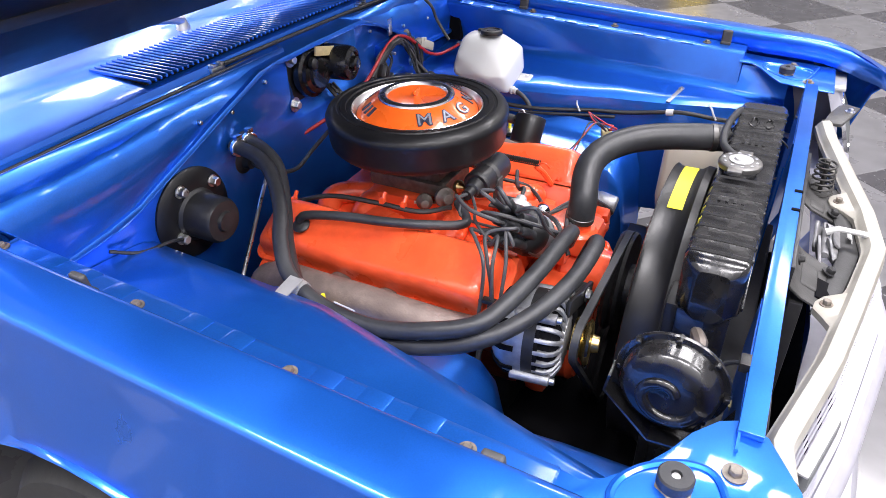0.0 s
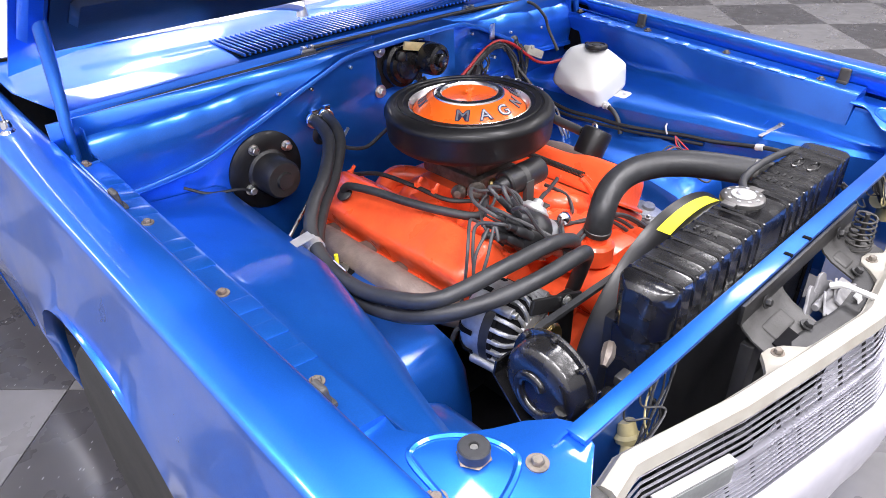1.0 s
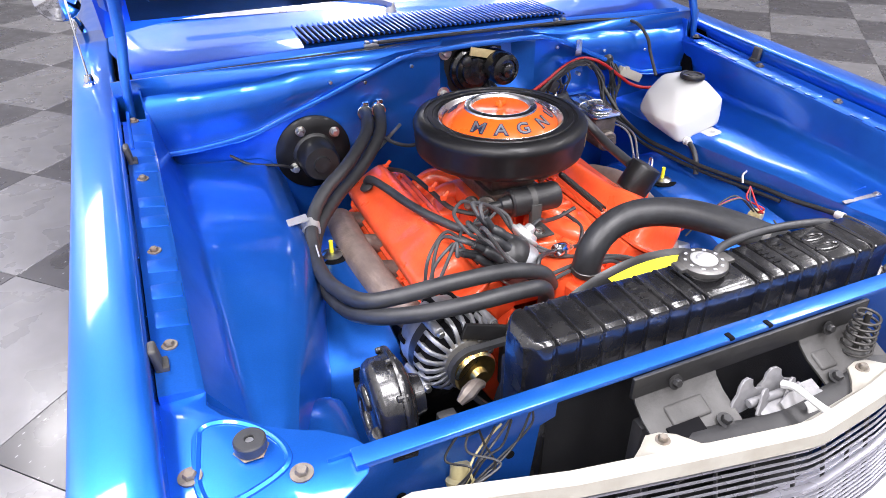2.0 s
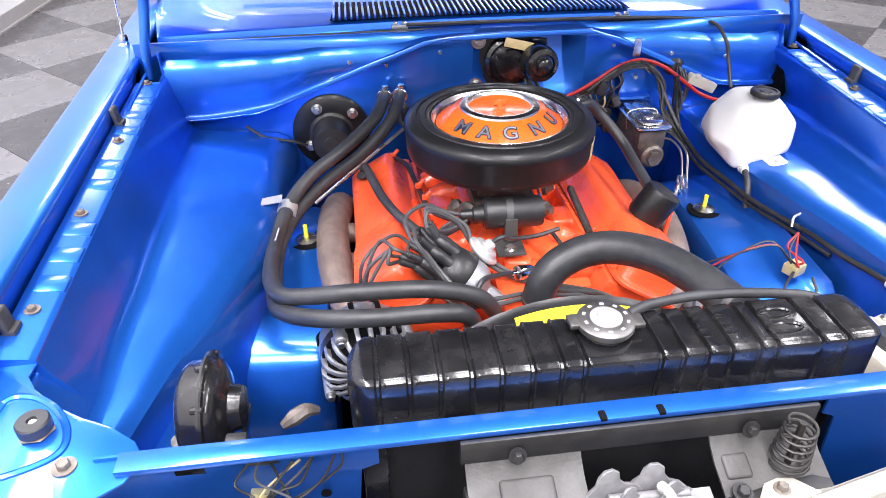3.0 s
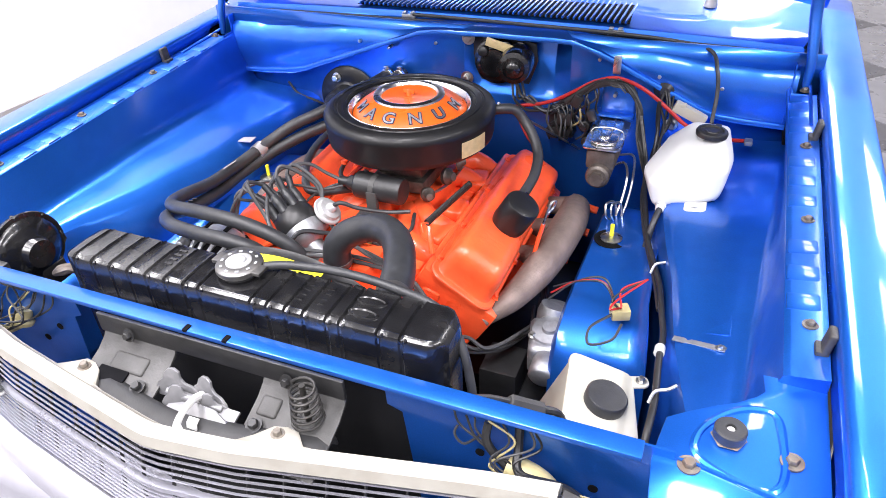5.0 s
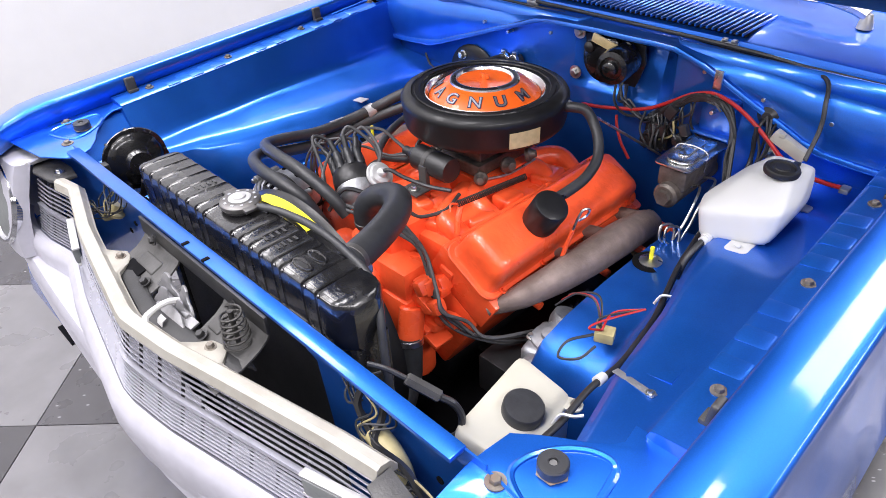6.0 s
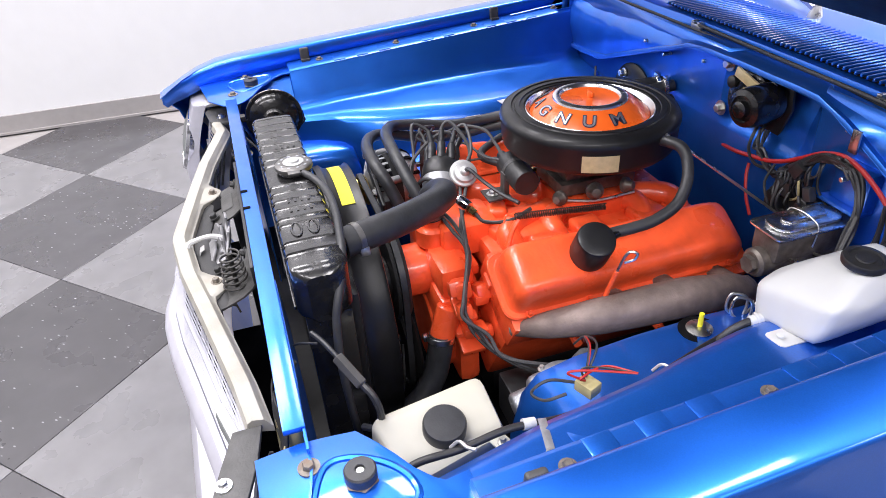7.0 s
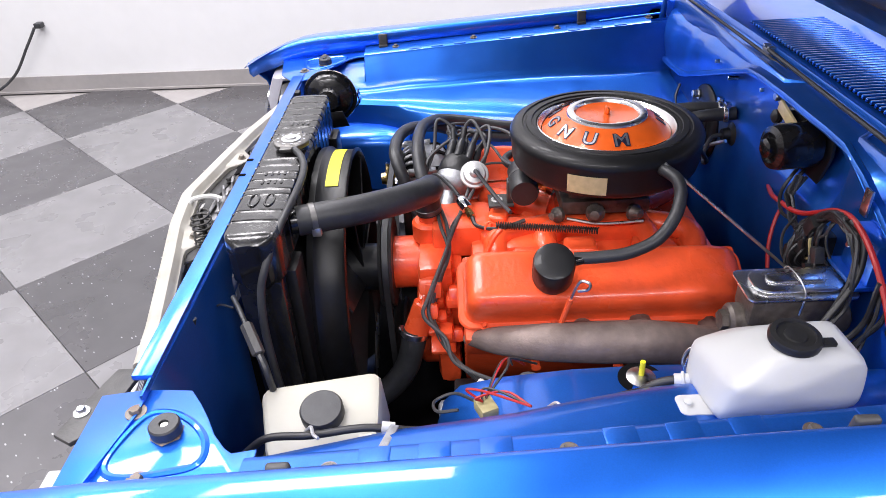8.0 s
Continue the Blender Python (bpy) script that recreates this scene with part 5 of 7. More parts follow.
for n, i in enumerate(order):
    t0, q = towers[i]
    r2 = random.Random(60 + n)
    lift = t0 + dax * 0.022 + q * 0.010
    if n < 4:
        e = Vector((-0.298 - 0.004 * n, 0.382 + 0.014 * n, 0.600))
        mid = [lift, lift + Vector((-0.020, -0.008 + 0.010 * (n - 1.5), 0.014)), Vector((-0.252 - 0.006 * n, 0.392 + 0.014 * n, 0.772 - 0.010 * (n % 2))), Vector((-0.290 - 0.003 * n, 0.382 + 0.012 * n, 0.735)), Vector((-0.304, 0.378 + 0.012 * n, 0.672)), e]
    else:
        k = n - 4
        mid = [lift, lift + Vector((0.0, -0.025 - 0.006 * k, 0.016)), Vector((-0.185 + 0.014 * k, 0.345 - 0.007 * k, 0.748 - 0.008 * k)), Vector((-0.130 + 0.006 * k, 0.322 + 0.010 * k, 0.700 + 0.008 * k)), Vector((-0.045, 0.345 + 0.010 * k, 0.690 + 0.006 * k)), Vector((0.020, 0.362 + 0.008 * k, 0.678)),
               Vector((0.074 + 0.010 * k, 0.374 - 0.004 * k, 0.662)), Vector((0.122 + 0.013 * k, 0.352 - 0.006 * k, 0.620)), Vector((0.146 + 0.013 * k, 0.338 - 0.004 * k, 0.575 + 0.004 * k)), Vector((0.172 + 0.012 * k, 0.346 + 0.004 * k, 0.540 + 0.006 * k)), Vector((0.212 + 0.009 * k, 0.378, 0.510 + 0.007 * k)),
               Vector((0.262 + 0.007 * k, 0.430 + 0.006 * k, 0.492 + 0.008 * k)), Vector((0.292 + 0.006 * k, 0.50 + 0.02 * k, 0.492)), Vector((0.285, 0.56 + 0.03 * k, 0.50))]
        if k > 1:
            mid[1:5] = [lift + Vector((0.004, 0.020, 0.012)), Vector((-0.165 + 0.012 * k, 0.455, 0.768)), Vector((-0.110, 0.462 - 0.010 * k, 0.728)), Vector((-0.050, 0.425 - 0.006 * k, 0.690))]
        else:
            mid[1] = lift + Vector((-0.012, -0.030 - 0.014 * k, 0.014))
        mid = [p + Vector((r2.uniform(-1, 1), r2.uniform(-1, 1), r2.uniform(-1, 1))) * 0.0035 for p in mid]
    if n < 4:
        mid = mid[:2] + wave(mid[2:], 0.007, 80 + n)
    part("lead", tube([t0] + mid, 0.0031 if n < 4 else 0.0037, 8, 6), LEAD, leads)
    part("lead_boot", rod(t0 - dax * 0.004, lift, 0.0062, 10, 0.001), RUBBER, leads)
part("coil_lead", tube([d0 + dax * 0.114, d0 + dax * 0.135, (-0.225, 0.470, 0.780), (-0.190, 0.512, 0.778), (-0.155, 0.525, 0.756), (-0.120, 0.525, 0.745)], 0.0036, 8, 6), LEAD, leads)
part("coil_wire", tube([(-0.115, 0.517, 0.738), (-0.150, 0.495, 0.735), (-0.205, 0.470, 0.748), (-0.225, 0.44, 0.735), (-0.20, 0.42, 0.70)], 0.0030, 7, 6), LEAD, leads)
part("points_wire", tube([(-0.115, 0.535, 0.738), (-0.160, 0.520, 0.722), (-0.170, 0.460, 0.720), (-0.140, 0.420, 0.705)], 0.0026, 7, 6), LEAD, leads)
part("lead_comb", box(-0.305, 0.398, 0.668, 0.012, 0.056, 0.008, 0.002), SATIN, leads)
part("lead_comb", box(0.142, 0.338, 0.575, 0.058, 0.008, 0.008, 0.002), SATIN, leads)
filt = thing("fuel_filter", -0.04, 0.37, 0.70, "small bright inline fuel filter", "fuel filter")
part("can", lathe([(0, 0), (0.004, 0.002), (0.004, 0.012), (0.012, 0.014), (0.013, 0.018), (0.013, 0.040), (0.012, 0.044), (0.004, 0.046), (0.004, 0.056), (0, 0.058)], aim((-0.062, 0.395, 0.705), (0.75, 0.35, -0.25)), 20), CHROME, filt)
part("nut", rod((-0.020, 0.414, 0.691), (-0.006, 0.420, 0.686), 0.008, 6), BRASS, filt)
part("line", tube([(-0.006, 0.42, 0.686), (0.02, 0.43, 0.68), (0.05, 0.47, 0.69), (0.04, 0.52, 0.70)], 0.004, 8), RUBBER, filt)
part("upper_line", tube([(-0.062, 0.395, 0.705), (-0.085, 0.38, 0.715), (-0.12, 0.35, 0.725), (-0.14, 0.32, 0.68)], 0.0045, 8), RUBBER, filt)
part("paper_tag", box(-0.030, 0.398, 0.650, 0.003, 0.020, 0.042, 0.001, Matrix.Rotation(0.4, 4, "X")), TAPE, filt, "pale tag")
cable = thing("throttle_spring", 0.10, 0.55, 0.71, "dark coiled throttle return spring over the intake", "spring")
SA, SB = Vector((0.111, 0.645, 0.714)), Vector((0.092, 0.462, 0.724))
sx, sy = Vector((0, 0, 1)), (SB - SA).normalized().cross(Vector((0, 0, 1)))
part("sheath", tube([SA + (SB - SA) * (k / 420) + 0.0058 * (math.cos(k * 0.628) * sx + math.sin(k * 0.628) * sy) for k in range(421)], 0.0014, 5, 1), STEEL, cable, "dark coil spring")
part("hook", tube([SB, SB + Vector((-0.004, -0.014, 0.004)), SB + Vector((0.002, -0.022, -0.008))], 0.002, 6), ORANGE, cable)
part("bracket", tube([(0.093, 0.470, 0.716), (0.10, 0.455, 0.70), (0.11, 0.44, 0.672)], 0.006, 8), ORANGE, cable)

# alternator
alt = thing("alternator", -0.30, 0.30, 0.56, "cast aluminium alternator with a gold pulley", "alternator")
aa = Vector((0.12, -1, 0.0)).normalized()
a0 = Vector((-0.312, 0.372, 0.634))
AM = aim(a0, aa) @ Matrix.Scale(1.08, 4)
part("rear_case", lathe([(0, -0.002), (0.046, -0.002), (0.058, 0.006), (0.0645, 0.016), (0.0665, 0.024), (0.0665, 0.046), (0, 0.046)], AM, 36), CAST, alt, "cast rear housing")
part("rear_cap", lathe([(0, -0.004), (0.030, -0.004), (0.034, 0.0), (0.034, 0.006), (0, 0.006)], AM, 28), CAST, alt)
part("stator_band", lathe([(0, 0.046), (0.0665, 0.046), (0.0665, 0.062), (0, 0.062)], AM, 36), SATIN, alt, "dark laminated stator band")
# case core coloured black for the shade between the fins
part("front_case", lathe([(0, 0.062), (0.066, 0.062), (0.066, 0.068), (0.060, 0.068), (0.060, 0.084), (0.052, 0.092), (0.042, 0.094), (0, 0.094)], AM, 36), DARK, alt)
part("front_cap", lathe([(0, 0.090), (0.036, 0.090), (0.034, 0.099), (0.018, 0.102), (0, 0.102)], AM, 28), CAST, alt)
for i in range(22):
    m = AM @ Matrix.Rotation(2 * math.pi * i / 22, 4, "Z") @ Matrix.Rotation(radians(90), 4, "X")
    if i % 2 == 0:
        # slots are black plates, shade by colour
        part("rear_slot", plate([(0.047, -0.004), (0.060, 0.004), (0.0685, 0.016), (0.0685, 0.034), (0.064, 0.034), (0.062, 0.018), (0.050, 0.006)], 0.0075, m), DARK, alt)
    part("front_fin", plate([(0.028, 0.092), (0.030, 0.099), (0.046, 0.098), (0.060, 0.091), (0.0665, 0.080), (0.0665, 0.062), (0.058, 0.062), (0.055, 0.080), (0.045, 0.089)], 0.0068, m, 0.0012), CAST, alt)
for i in range(4):
    m = AM @ Matrix.Rotation(2 * math.pi * (i + 0.35) / 4, 4, "Z")
    for tag, z0, z1, r, mt in (("ear", 0.030, 0.088, 0.009, CAST), ("case_bolt", 0.088, 0.096, 0.006, ZINC)):
        part(tag, rod(m @ Vector((0.069, 0, z0)), m @ Vector((0.069, 0, z1)), r, 10, 0.001), mt, alt)
part("cable", tube([(-0.315, 0.375, 0.60), (-0.345, 0.395, 0.60), (-0.365, 0.39, 0.55), (-0.36, 0.37, 0.48)], 0.005, 8), RUBBER, alt)
part("pulley", lathe([(0, 0.108), (0.032, 0.108), (0.035, 0.112), (0.024, 0.121), (0.035, 0.130), (0.032, 0.134), (0.014, 0.136), (0.012, 0.146), (0, 0.146)], AM, 32), BRASS, alt, "gold passivated pulley")
part("bracket", join(box(-0.235, 0.268, 0.668, 0.14, 0.008, 0.028, 0.003, Matrix.Rotation(0.35, 4, "Y")), box(-0.20, 0.28, 0.60, 0.05, 0.02, 0.12, 0.005)), SATIN, alt)
part("bracket_bolt", bolt((-0.215, 0.262, 0.664), (0, -1, 0), 0.009, 0.013), ZINC, alt)

# ---- hoses ----
heater = thing("heater_hose", -0.44, 0.55, 0.66, "black rubber heater hose from firewall to engine", "hose", "heater hoses")
part("hose", tube([(-0.225, 0.978, 0.800), (-0.238, 0.915, 0.798), (-0.262, 0.861, 0.785), (-0.325, 0.793, 0.758), (-0.385, 0.750, 0.732), (-0.427, 0.702, 0.704), (-0.451, 0.622, 0.686), (-0.458, 0.523, 0.684), (-0.450, 0.430, 0.705),
                   (-0.428, 0.367, 0.722), (-0.385, 0.340, 0.735), (-0.304, 0.318, 0.752), (-0.20, 0.312, 0.750), (-0.13, 0.320, 0.722), (-0.10, 0.335, 0.68)], 0.0135, 14), RUBBER, heater)
for yy in (0.968,):
    part("clamp", rod((-0.2275, yy, 0.7995), (-0.229, yy - 0.009, 0.7995), 0.0175, 20, 0.001), BRIGHT, heater, "bright hose clamp")
    part("clamp_screw", box(-0.226, yy - 0.005, 0.820, 0.014, 0.012, 0.010, 0.002), BRIGHT, heater)
heater2 = thing("heater_hose", -0.42, 0.50, 0.64, "black rubber heater hose from firewall to water pump", "hose", "heater hoses")
part("hose", tube([(-0.190, 0.985, 0.802), (-0.205, 0.92, 0.792), (-0.228, 0.872, 0.772), (-0.290, 0.815, 0.734), (-0.360, 0.760, 0.708), (-0.420, 0.695, 0.680), (-0.452, 0.615, 0.660), (-0.456, 0.520, 0.655), (-0.447, 0.42, 0.675),
                   (-0.425, 0.345, 0.705), (-0.370, 0.295, 0.728), (-0.292, 0.268, 0.742), (-0.20, 0.262, 0.745), (-0.155, 0.272, 0.728), (-0.138, 0.29, 0.68), (-0.13, 0.31, 0.62)], 0.0135, 14), RUBBER, heater2)
for yy in (0.970,):
    part("clamp", rod((-0.1925, yy, 0.801), (-0.195, yy - 0.009, 0.800), 0.0175, 20, 0.001), BRIGHT, heater2, "bright hose clamp")
    part("clamp_screw", box(-0.191, yy - 0.005, 0.821, 0.014, 0.012, 0.010, 0.002), BRIGHT, heater2)
part("print_bar", tube([(-0.449, 0.60, 0.700), (-0.453, 0.56, 0.699)], 0.0015, 6, 4), GREY_INK, heater2)
for k in range(7):
    f = k / 6
    part("print_bar", box(-0.452 + 0.030 * f, 0.452 - 0.110 * f, 0.6815 + 0.0365 * f, 0.003, 0.010, 0.0010, 0, Matrix.Rotation(-0.25 * (1 + f), 4, "Z") @ Matrix.Rotation(-0.30, 4, "X")), GREY_INK, heater2)
strap = thing("hose_strap", -0.48, 0.67, 0.70, "pale metal strap holding the heater hoses", "strap")
part("strap", join(sheet([[(-0.550, 0.660, 0.722), (-0.550, 0.690, 0.722)], [(-0.510, 0.662, 0.7235), (-0.510, 0.686, 0.7235)], [(-0.490, 0.662, 0.716), (-0.490, 0.686, 0.716)], [(-0.445, 0.660, 0.722), (-0.445, 0.684, 0.724)]], 0.002),
                   rod((-0.437, 0.690, 0.695), (-0.441, 0.668, 0.690), 0.0185, 20)), DULL, strap)
upper = thing("radiator_hose", 0.1, 0.30, 0.68, "thick black upper radiator hose", "hose")
part("hose", tube([(ECX, 0.335, 0.688), (ECX + 0.001, 0.333, 0.712), (-0.022, 0.334, 0.735), (0.000, 0.340, 0.757), (0.035, 0.342, 0.774), (0.072, 0.330, 0.787), (0.108, 0.300, 0.796), (0.135, 0.262, 0.801), (0.157, 0.215, 0.803), (0.172, 0.170, 0.804), (0.185, 0.125, 0.804)], 0.0255, 20), RUBBER, upper)
for a, b in (((ECX, 0.335, 0.690), (ECX, 0.334, 0.700)), ((0.1755, 0.155, 0.804), (0.179, 0.145, 0.804))):
    part("clamp", rod(a, b, 0.0266, 24, 0.0008), CAPM, upper, "worm drive hose clamp")
part("clamp_screw", box(0.196, 0.158, 0.790, 0.014, 0.016, 0.016, 0.003), ZINC, upper)
lower = thing("radiator_hose", 0.10, 0.25, 0.40, "black lower radiator hose from the water pump", "hose")
part("hose", tube([(0.110, 0.299, 0.502), (0.117, 0.290, 0.46), (0.128, 0.272, 0.41), (0.145, 0.225, 0.365), (0.17, 0.14, 0.345)], 0.025, 16), RUBBER, lower)
part("clamp", rod((0.1105, 0.298, 0.499), (0.113, 0.2955, 0.487), 0.0278, 22, 0.001), BRIGHT, lower, "bright hose clamp")
part("clamp_screw", box(0.098, 0.270, 0.492, 0.014, 0.012, 0.012, 0.002), BRIGHT, lower)

# ---- radiator ----
rad = thing("radiator", -0.01, 0.08, 0.36, "gloss black radiator with a ribbed top tank", "radiator")
TANK = (-0.322, 0.302, 0.034, 0.118)


ribs = [-0.290, -0.256, -0.222, -0.188, -0.155, -0.121, -0.088, -0.062, 0.024, 0.050, 0.078, 0.106, 0.140, 0.160, 0.214, 0.246]


def tank():
    """Pressed tank: flat pads parted by narrow grooves that run down its sides."""
    x0, x1, y0, y1 = TANK
    cuts = [(x0, 0.0), (x0 + 0.002, 0.0), (x0 + 0.006, 0.0), (x0 + 0.012, 0.0), (x0 + 0.020, 0.0)]
    for k, r in enumerate(ribs):
        cuts += [(r - 0.0040, 0.0), (r - 0.0018, 1.0), (r + 0.0012, 1.0), (r + 0.0034, -0.35), (r + 0.0075, 0.0)]
    cuts += [(x1 - 0.024, 0.0), (x1 - 0.014, 0.0), (x1 - 0.007, 0.0), (x1 - 0.002, 0.0), (x1, 0.0)]
    rows = []
    for x, g in cuts:
        end = min(x - x0, x1 - x)
        drop = 0.012 * max(0, 1 - end / 0.020) ** 2
        pull = 0.020 * max(0, 1 - end / 0.024) ** 2
        low, z, d = 0.752, 0.8435 - drop - 0.0034 * g, 0.0016 * g
        a, b = y0 + pull + d, y1 - pull - d
        rows.append([(x, a + 0.010, low), (x, a + 0.001, low + 0.010), (x, a, low + 0.014), (x, a, z - 0.0075), (x, a + 0.0012, z - 0.0035), (x, a + 0.0048, z - 0.0008), (x, a + 0.009, z), (x, (y0 + y1) / 2, z + 0.001),
                     (x, b - 0.009, z), (x, b - 0.004, z - 0.002), (x, b, z - 0.009), (x, b, low + 0.012), (x, b - 0.010, low)])
    bm = sheet(rows)
    n = 13
    bm.verts.ensure_lookup_table()
    for r in (0, len(rows) - 1):
        bm.faces.new([bm.verts[r * n + i] for i in range(n)])
    return bm


tank_ob = part("top_tank", tank(), BLACK, rad, "ribbed gloss black top tank", smooth=28)
for x in ribs:
    part("solder_bead", lathe([(0, -0.003), (0.0025, -0.002), (0.0035, 0.0), (0.0025, 0.002), (0, 0.003)], aim((x + 0.006, 0.0355, 0.8395), (1, 0, 0)), 8), BLACK, tank_ob)
part("tank_seam", box(-0.01, 0.0325, 0.764, 0.560, 0.004, 0.006, 0.0015), BLACK, tank_ob)
for y in (0.060, 0.086):
    part("oval_emboss", tube([(0.182 + 0.020 * math.cos(a), y + 0.0075 * math.sin(a), 0.8445) for a in [2 * math.pi * i / 12 for i in range(13)]], 0.0022, 6, 3), BLACK, tank_ob)
for y0, x0 in ((0.060, 0.085), (0.060, 0.117), (0.066, -0.138)):
    for k in range(4):
        part("stamped_bar", box(x0, y0 + 0.011 * k, 0.8445, 0.012, 0.004, 0.002), BLACK, tank_ob)
part("core", box(-0.01, 0.078, 0.555, 0.56, 0.055, 0.40, 0.004), MESH, rad, "black finned core")
for sx in (-0.300, 0.282):
    part("side_rail", box(sx, 0.078, 0.55, 0.03, 0.07, 0.42, 0.004), BLACK, rad)
part("outlet", rod((0.187, 0.115, 0.804), (0.178, 0.150, 0.804), 0.021, 20), BLACK, rad)
part("filler_neck", lathe([(0, 0.840), (0.030, 0.840), (0.028, 0.846), (0.026, 0.852), (0, 0.852)], Matrix.Translation((-0.026, 0.086, 0)), 32), BLACK, rad)
rcap = part("radiator_cap", lathe([(0, 0.852), (0.034, 0.850), (0.0355, 0.853), (0.0350, 0.858), (0.032, 0.8605), (0.020, 0.861), (0, 0.861)], Matrix.Translation((-0.026, 0.086, 0)) @ Matrix.Diagonal((0.95, 0.95, 1, 1)), 40), CAPM, rad, "dull grey pressed steel radiator cap")
part("cap_centre", lathe([(0, 0.8605), (0.0185, 0.8605), (0.0185, 0.8625), (0.0165, 0.8635), (0.011, 0.8630), (0.010, 0.866), (0.006, 0.8675), (0, 0.868)], Matrix.Translation((-0.026, 0.086, 0)), 32), DULL, rcap)
for s in (-1, 1):
    part("ear", box(-0.026 + s * 0.035, 0.086 - s * 0.004, 0.856, 0.016, 0.022, 0.006, 0.002), CAPM, rcap)
for i in range(10):
    a = 2 * math.pi * i / 10 + 0.2
    m = Matrix.Translation((-0.026 + 0.0252 * math.cos(a), 0.086 + 0.0252 * math.sin(a), 0.8612)) @ Matrix.Rotation(a, 4, "Z")
    part("print_bar", box(0, 0, 0, 0.0035, 0.0050, 0.0006, m=m), GREY_INK, rcap)
over = thing("overflow_hose", 0.2, 0.12, 0.70, "thin black overflow hose looped round the radiator", "hose")
part("hose", tube([(0.006, 0.098, 0.852), (0.030, 0.112, 0.850), (0.060, 0.122, 0.847), (0.103, 0.127, 0.847), (0.160, 0.126, 0.846), (0.212, 0.121, 0.843), (0.250, 0.116, 0.838), (0.280, 0.109, 0.824), (0.302, 0.096, 0.796), (0.316, 0.085, 0.760), (0.325, 0.080, 0.70), (0.33, 0.082, 0.62), (0.335, 0.09, 0.50)], 0.0065, 10), RUBBER, over)
shroud = thing("fan_shroud", ECX, 0.15, 0.30, "black ring-shaped fan shroud behind the radiator", "fan shroud")
SH = aim((ECX, 0.125, 0.552), (0, 1, 0))
part("ring", lathe([(0.245, 0.0), (0.262, 0.0), (0.264, 0.012), (0.256, 0.022), (0.256, 0.060), (0.260, 0.066), (0.252, 0.068), (0.247, 0.062), (0.247, 0.0)], SH, 64), SHROUD, shroud)
for sx in (-0.28, 0.235):
    part("skirt", box(sx, 0.12, 0.55, 0.06, 0.02, 0.42, 0.006), SHROUD, shroud)
dec = []
for i in range(11):
    a = radians(108 - 36 * i / 10)
    dec.append([(ECX + r * math.cos(a), y, 0.552 + r * math.sin(a)) for r, y in ((0.2575, 0.151), (0.2575, 0.175))])
part("decal", sheet(dec, 0.0008), YELLOW, shroud, "yellow warning decal")
for k in range(3):
    part("plug_wire", tube([(0.05 + 0.03 * k, 0.22, 0.50), (0.06 + 0.03 * k, 0.215, 0.44), (0.055 + 0.03 * k, 0.21, 0.38)], 0.002, 6), ZINC, shroud)

# ---- driver side things ----
tankb = thing("washer_tank", 0.55, 0.76, 0.70, "white plastic washer tank with a black cap", "washer tank")


def tank_body():
    """Blow-moulded tank: sloping front, flat facets, soft corners."""
    low = [(0.478, 0.690, 0.701), (0.588, 0.690, 0.733), (0.589, 0.850, 0.746), (0.468, 0.848, 0.742), (0.462, 0.795, 0.724)]
    mid = [(0.463, 0.697, 0.754), (0.446, 0.748, 0.748), (0.446, 0.755, 0.757), (0.594, 0.700, 0.794), (0.603, 0.748, 0.794), (0.589, 0.846, 0.797), (0.480, 0.838, 0.790)]
    top = [(0.522, 0.838, 0.828), (0.584, 0.846, 0.824), (0.505, 0.765, 0.809), (0.578, 0.752, 0.828)]
    bm = bmesh.new()
    for p in low + mid + top:
        bm.verts.new(p)
    gone = bmesh.ops.convex_hull(bm, input=bm.verts)
    bmesh.ops.delete(bm, geom=[v for v in gone["geom_interior"] if isinstance(v, bmesh.types.BMVert)], context="VERTS")
    bmesh.ops.subdivide_edges(bm, edges=list(bm.edges), cuts=7, use_grid_fill=True)
    for k in range(4):
        bmesh.ops.smooth_vert(bm, verts=list(bm.verts), factor=0.4, use_axis_x=True, use_axis_y=True, use_axis_z=True)
    for v in bm.verts:
        v.co = Vector((0.530, 0.765, 0.765)) + (v.co - Vector((0.530, 0.765, 0.765))) * 1.04
    bmesh.ops.recalc_face_normals(bm, faces=bm.faces)
    return bm


part("body", tank_body(), WHITE, tankb, "white translucent body", smooth=70)
part("cap", lathe([(0, 0), (0.029, 0), (0.030, 0.006), (0.028, 0.010), (0.022, 0.011), (0.021, 0.008), (0.013, 0.008), (0.012, 0.010), (0, 0.010)], Matrix.Translation((0.556, 0.775, 0.830)) @ Matrix.Rotation(0.05, 4, "Y"), 32), SATIN, tankb, "black cap")
part("cap_tab", box(0.566, 0.808, 0.834, 0.012, 0.018, 0.006, 0.002), SATIN, tankb)
part("foot_tab", plate(rounded(-0.020, -0.016, 0.020, 0.040, 0.009), 0.005, Matrix.Translation((0.552, 0.672, 0.7275)) @ Matrix.Rotation(-0.14, 4, "Y"), 0.0012), WHITE, tankb)
part("foot_tab", plate(rounded(-0.010, -0.012, 0.010, 0.012, 0.006), 0.005, Matrix.Translation((0.588, 0.858, 0.7345)), 0.0012), WHITE, tankb)
part("tab_bolt", lathe([(0, 0), (0.006, 0), (0.0055, 0.0015), (0.003, 0.0022), (0, 0.0022)], Matrix.Translation((0.552, 0.668, 0.7325)), 16), WHITE, tankb)
part("spout", join(rod((0.494, 0.700, 0.712), (0.489, 0.672, 0.709), 0.0085, 16, 0.001), rod((0.491, 0.686, 0.711), (0.490, 0.682, 0.710), 0.011, 16, 0.001)), WHITE, tankb)
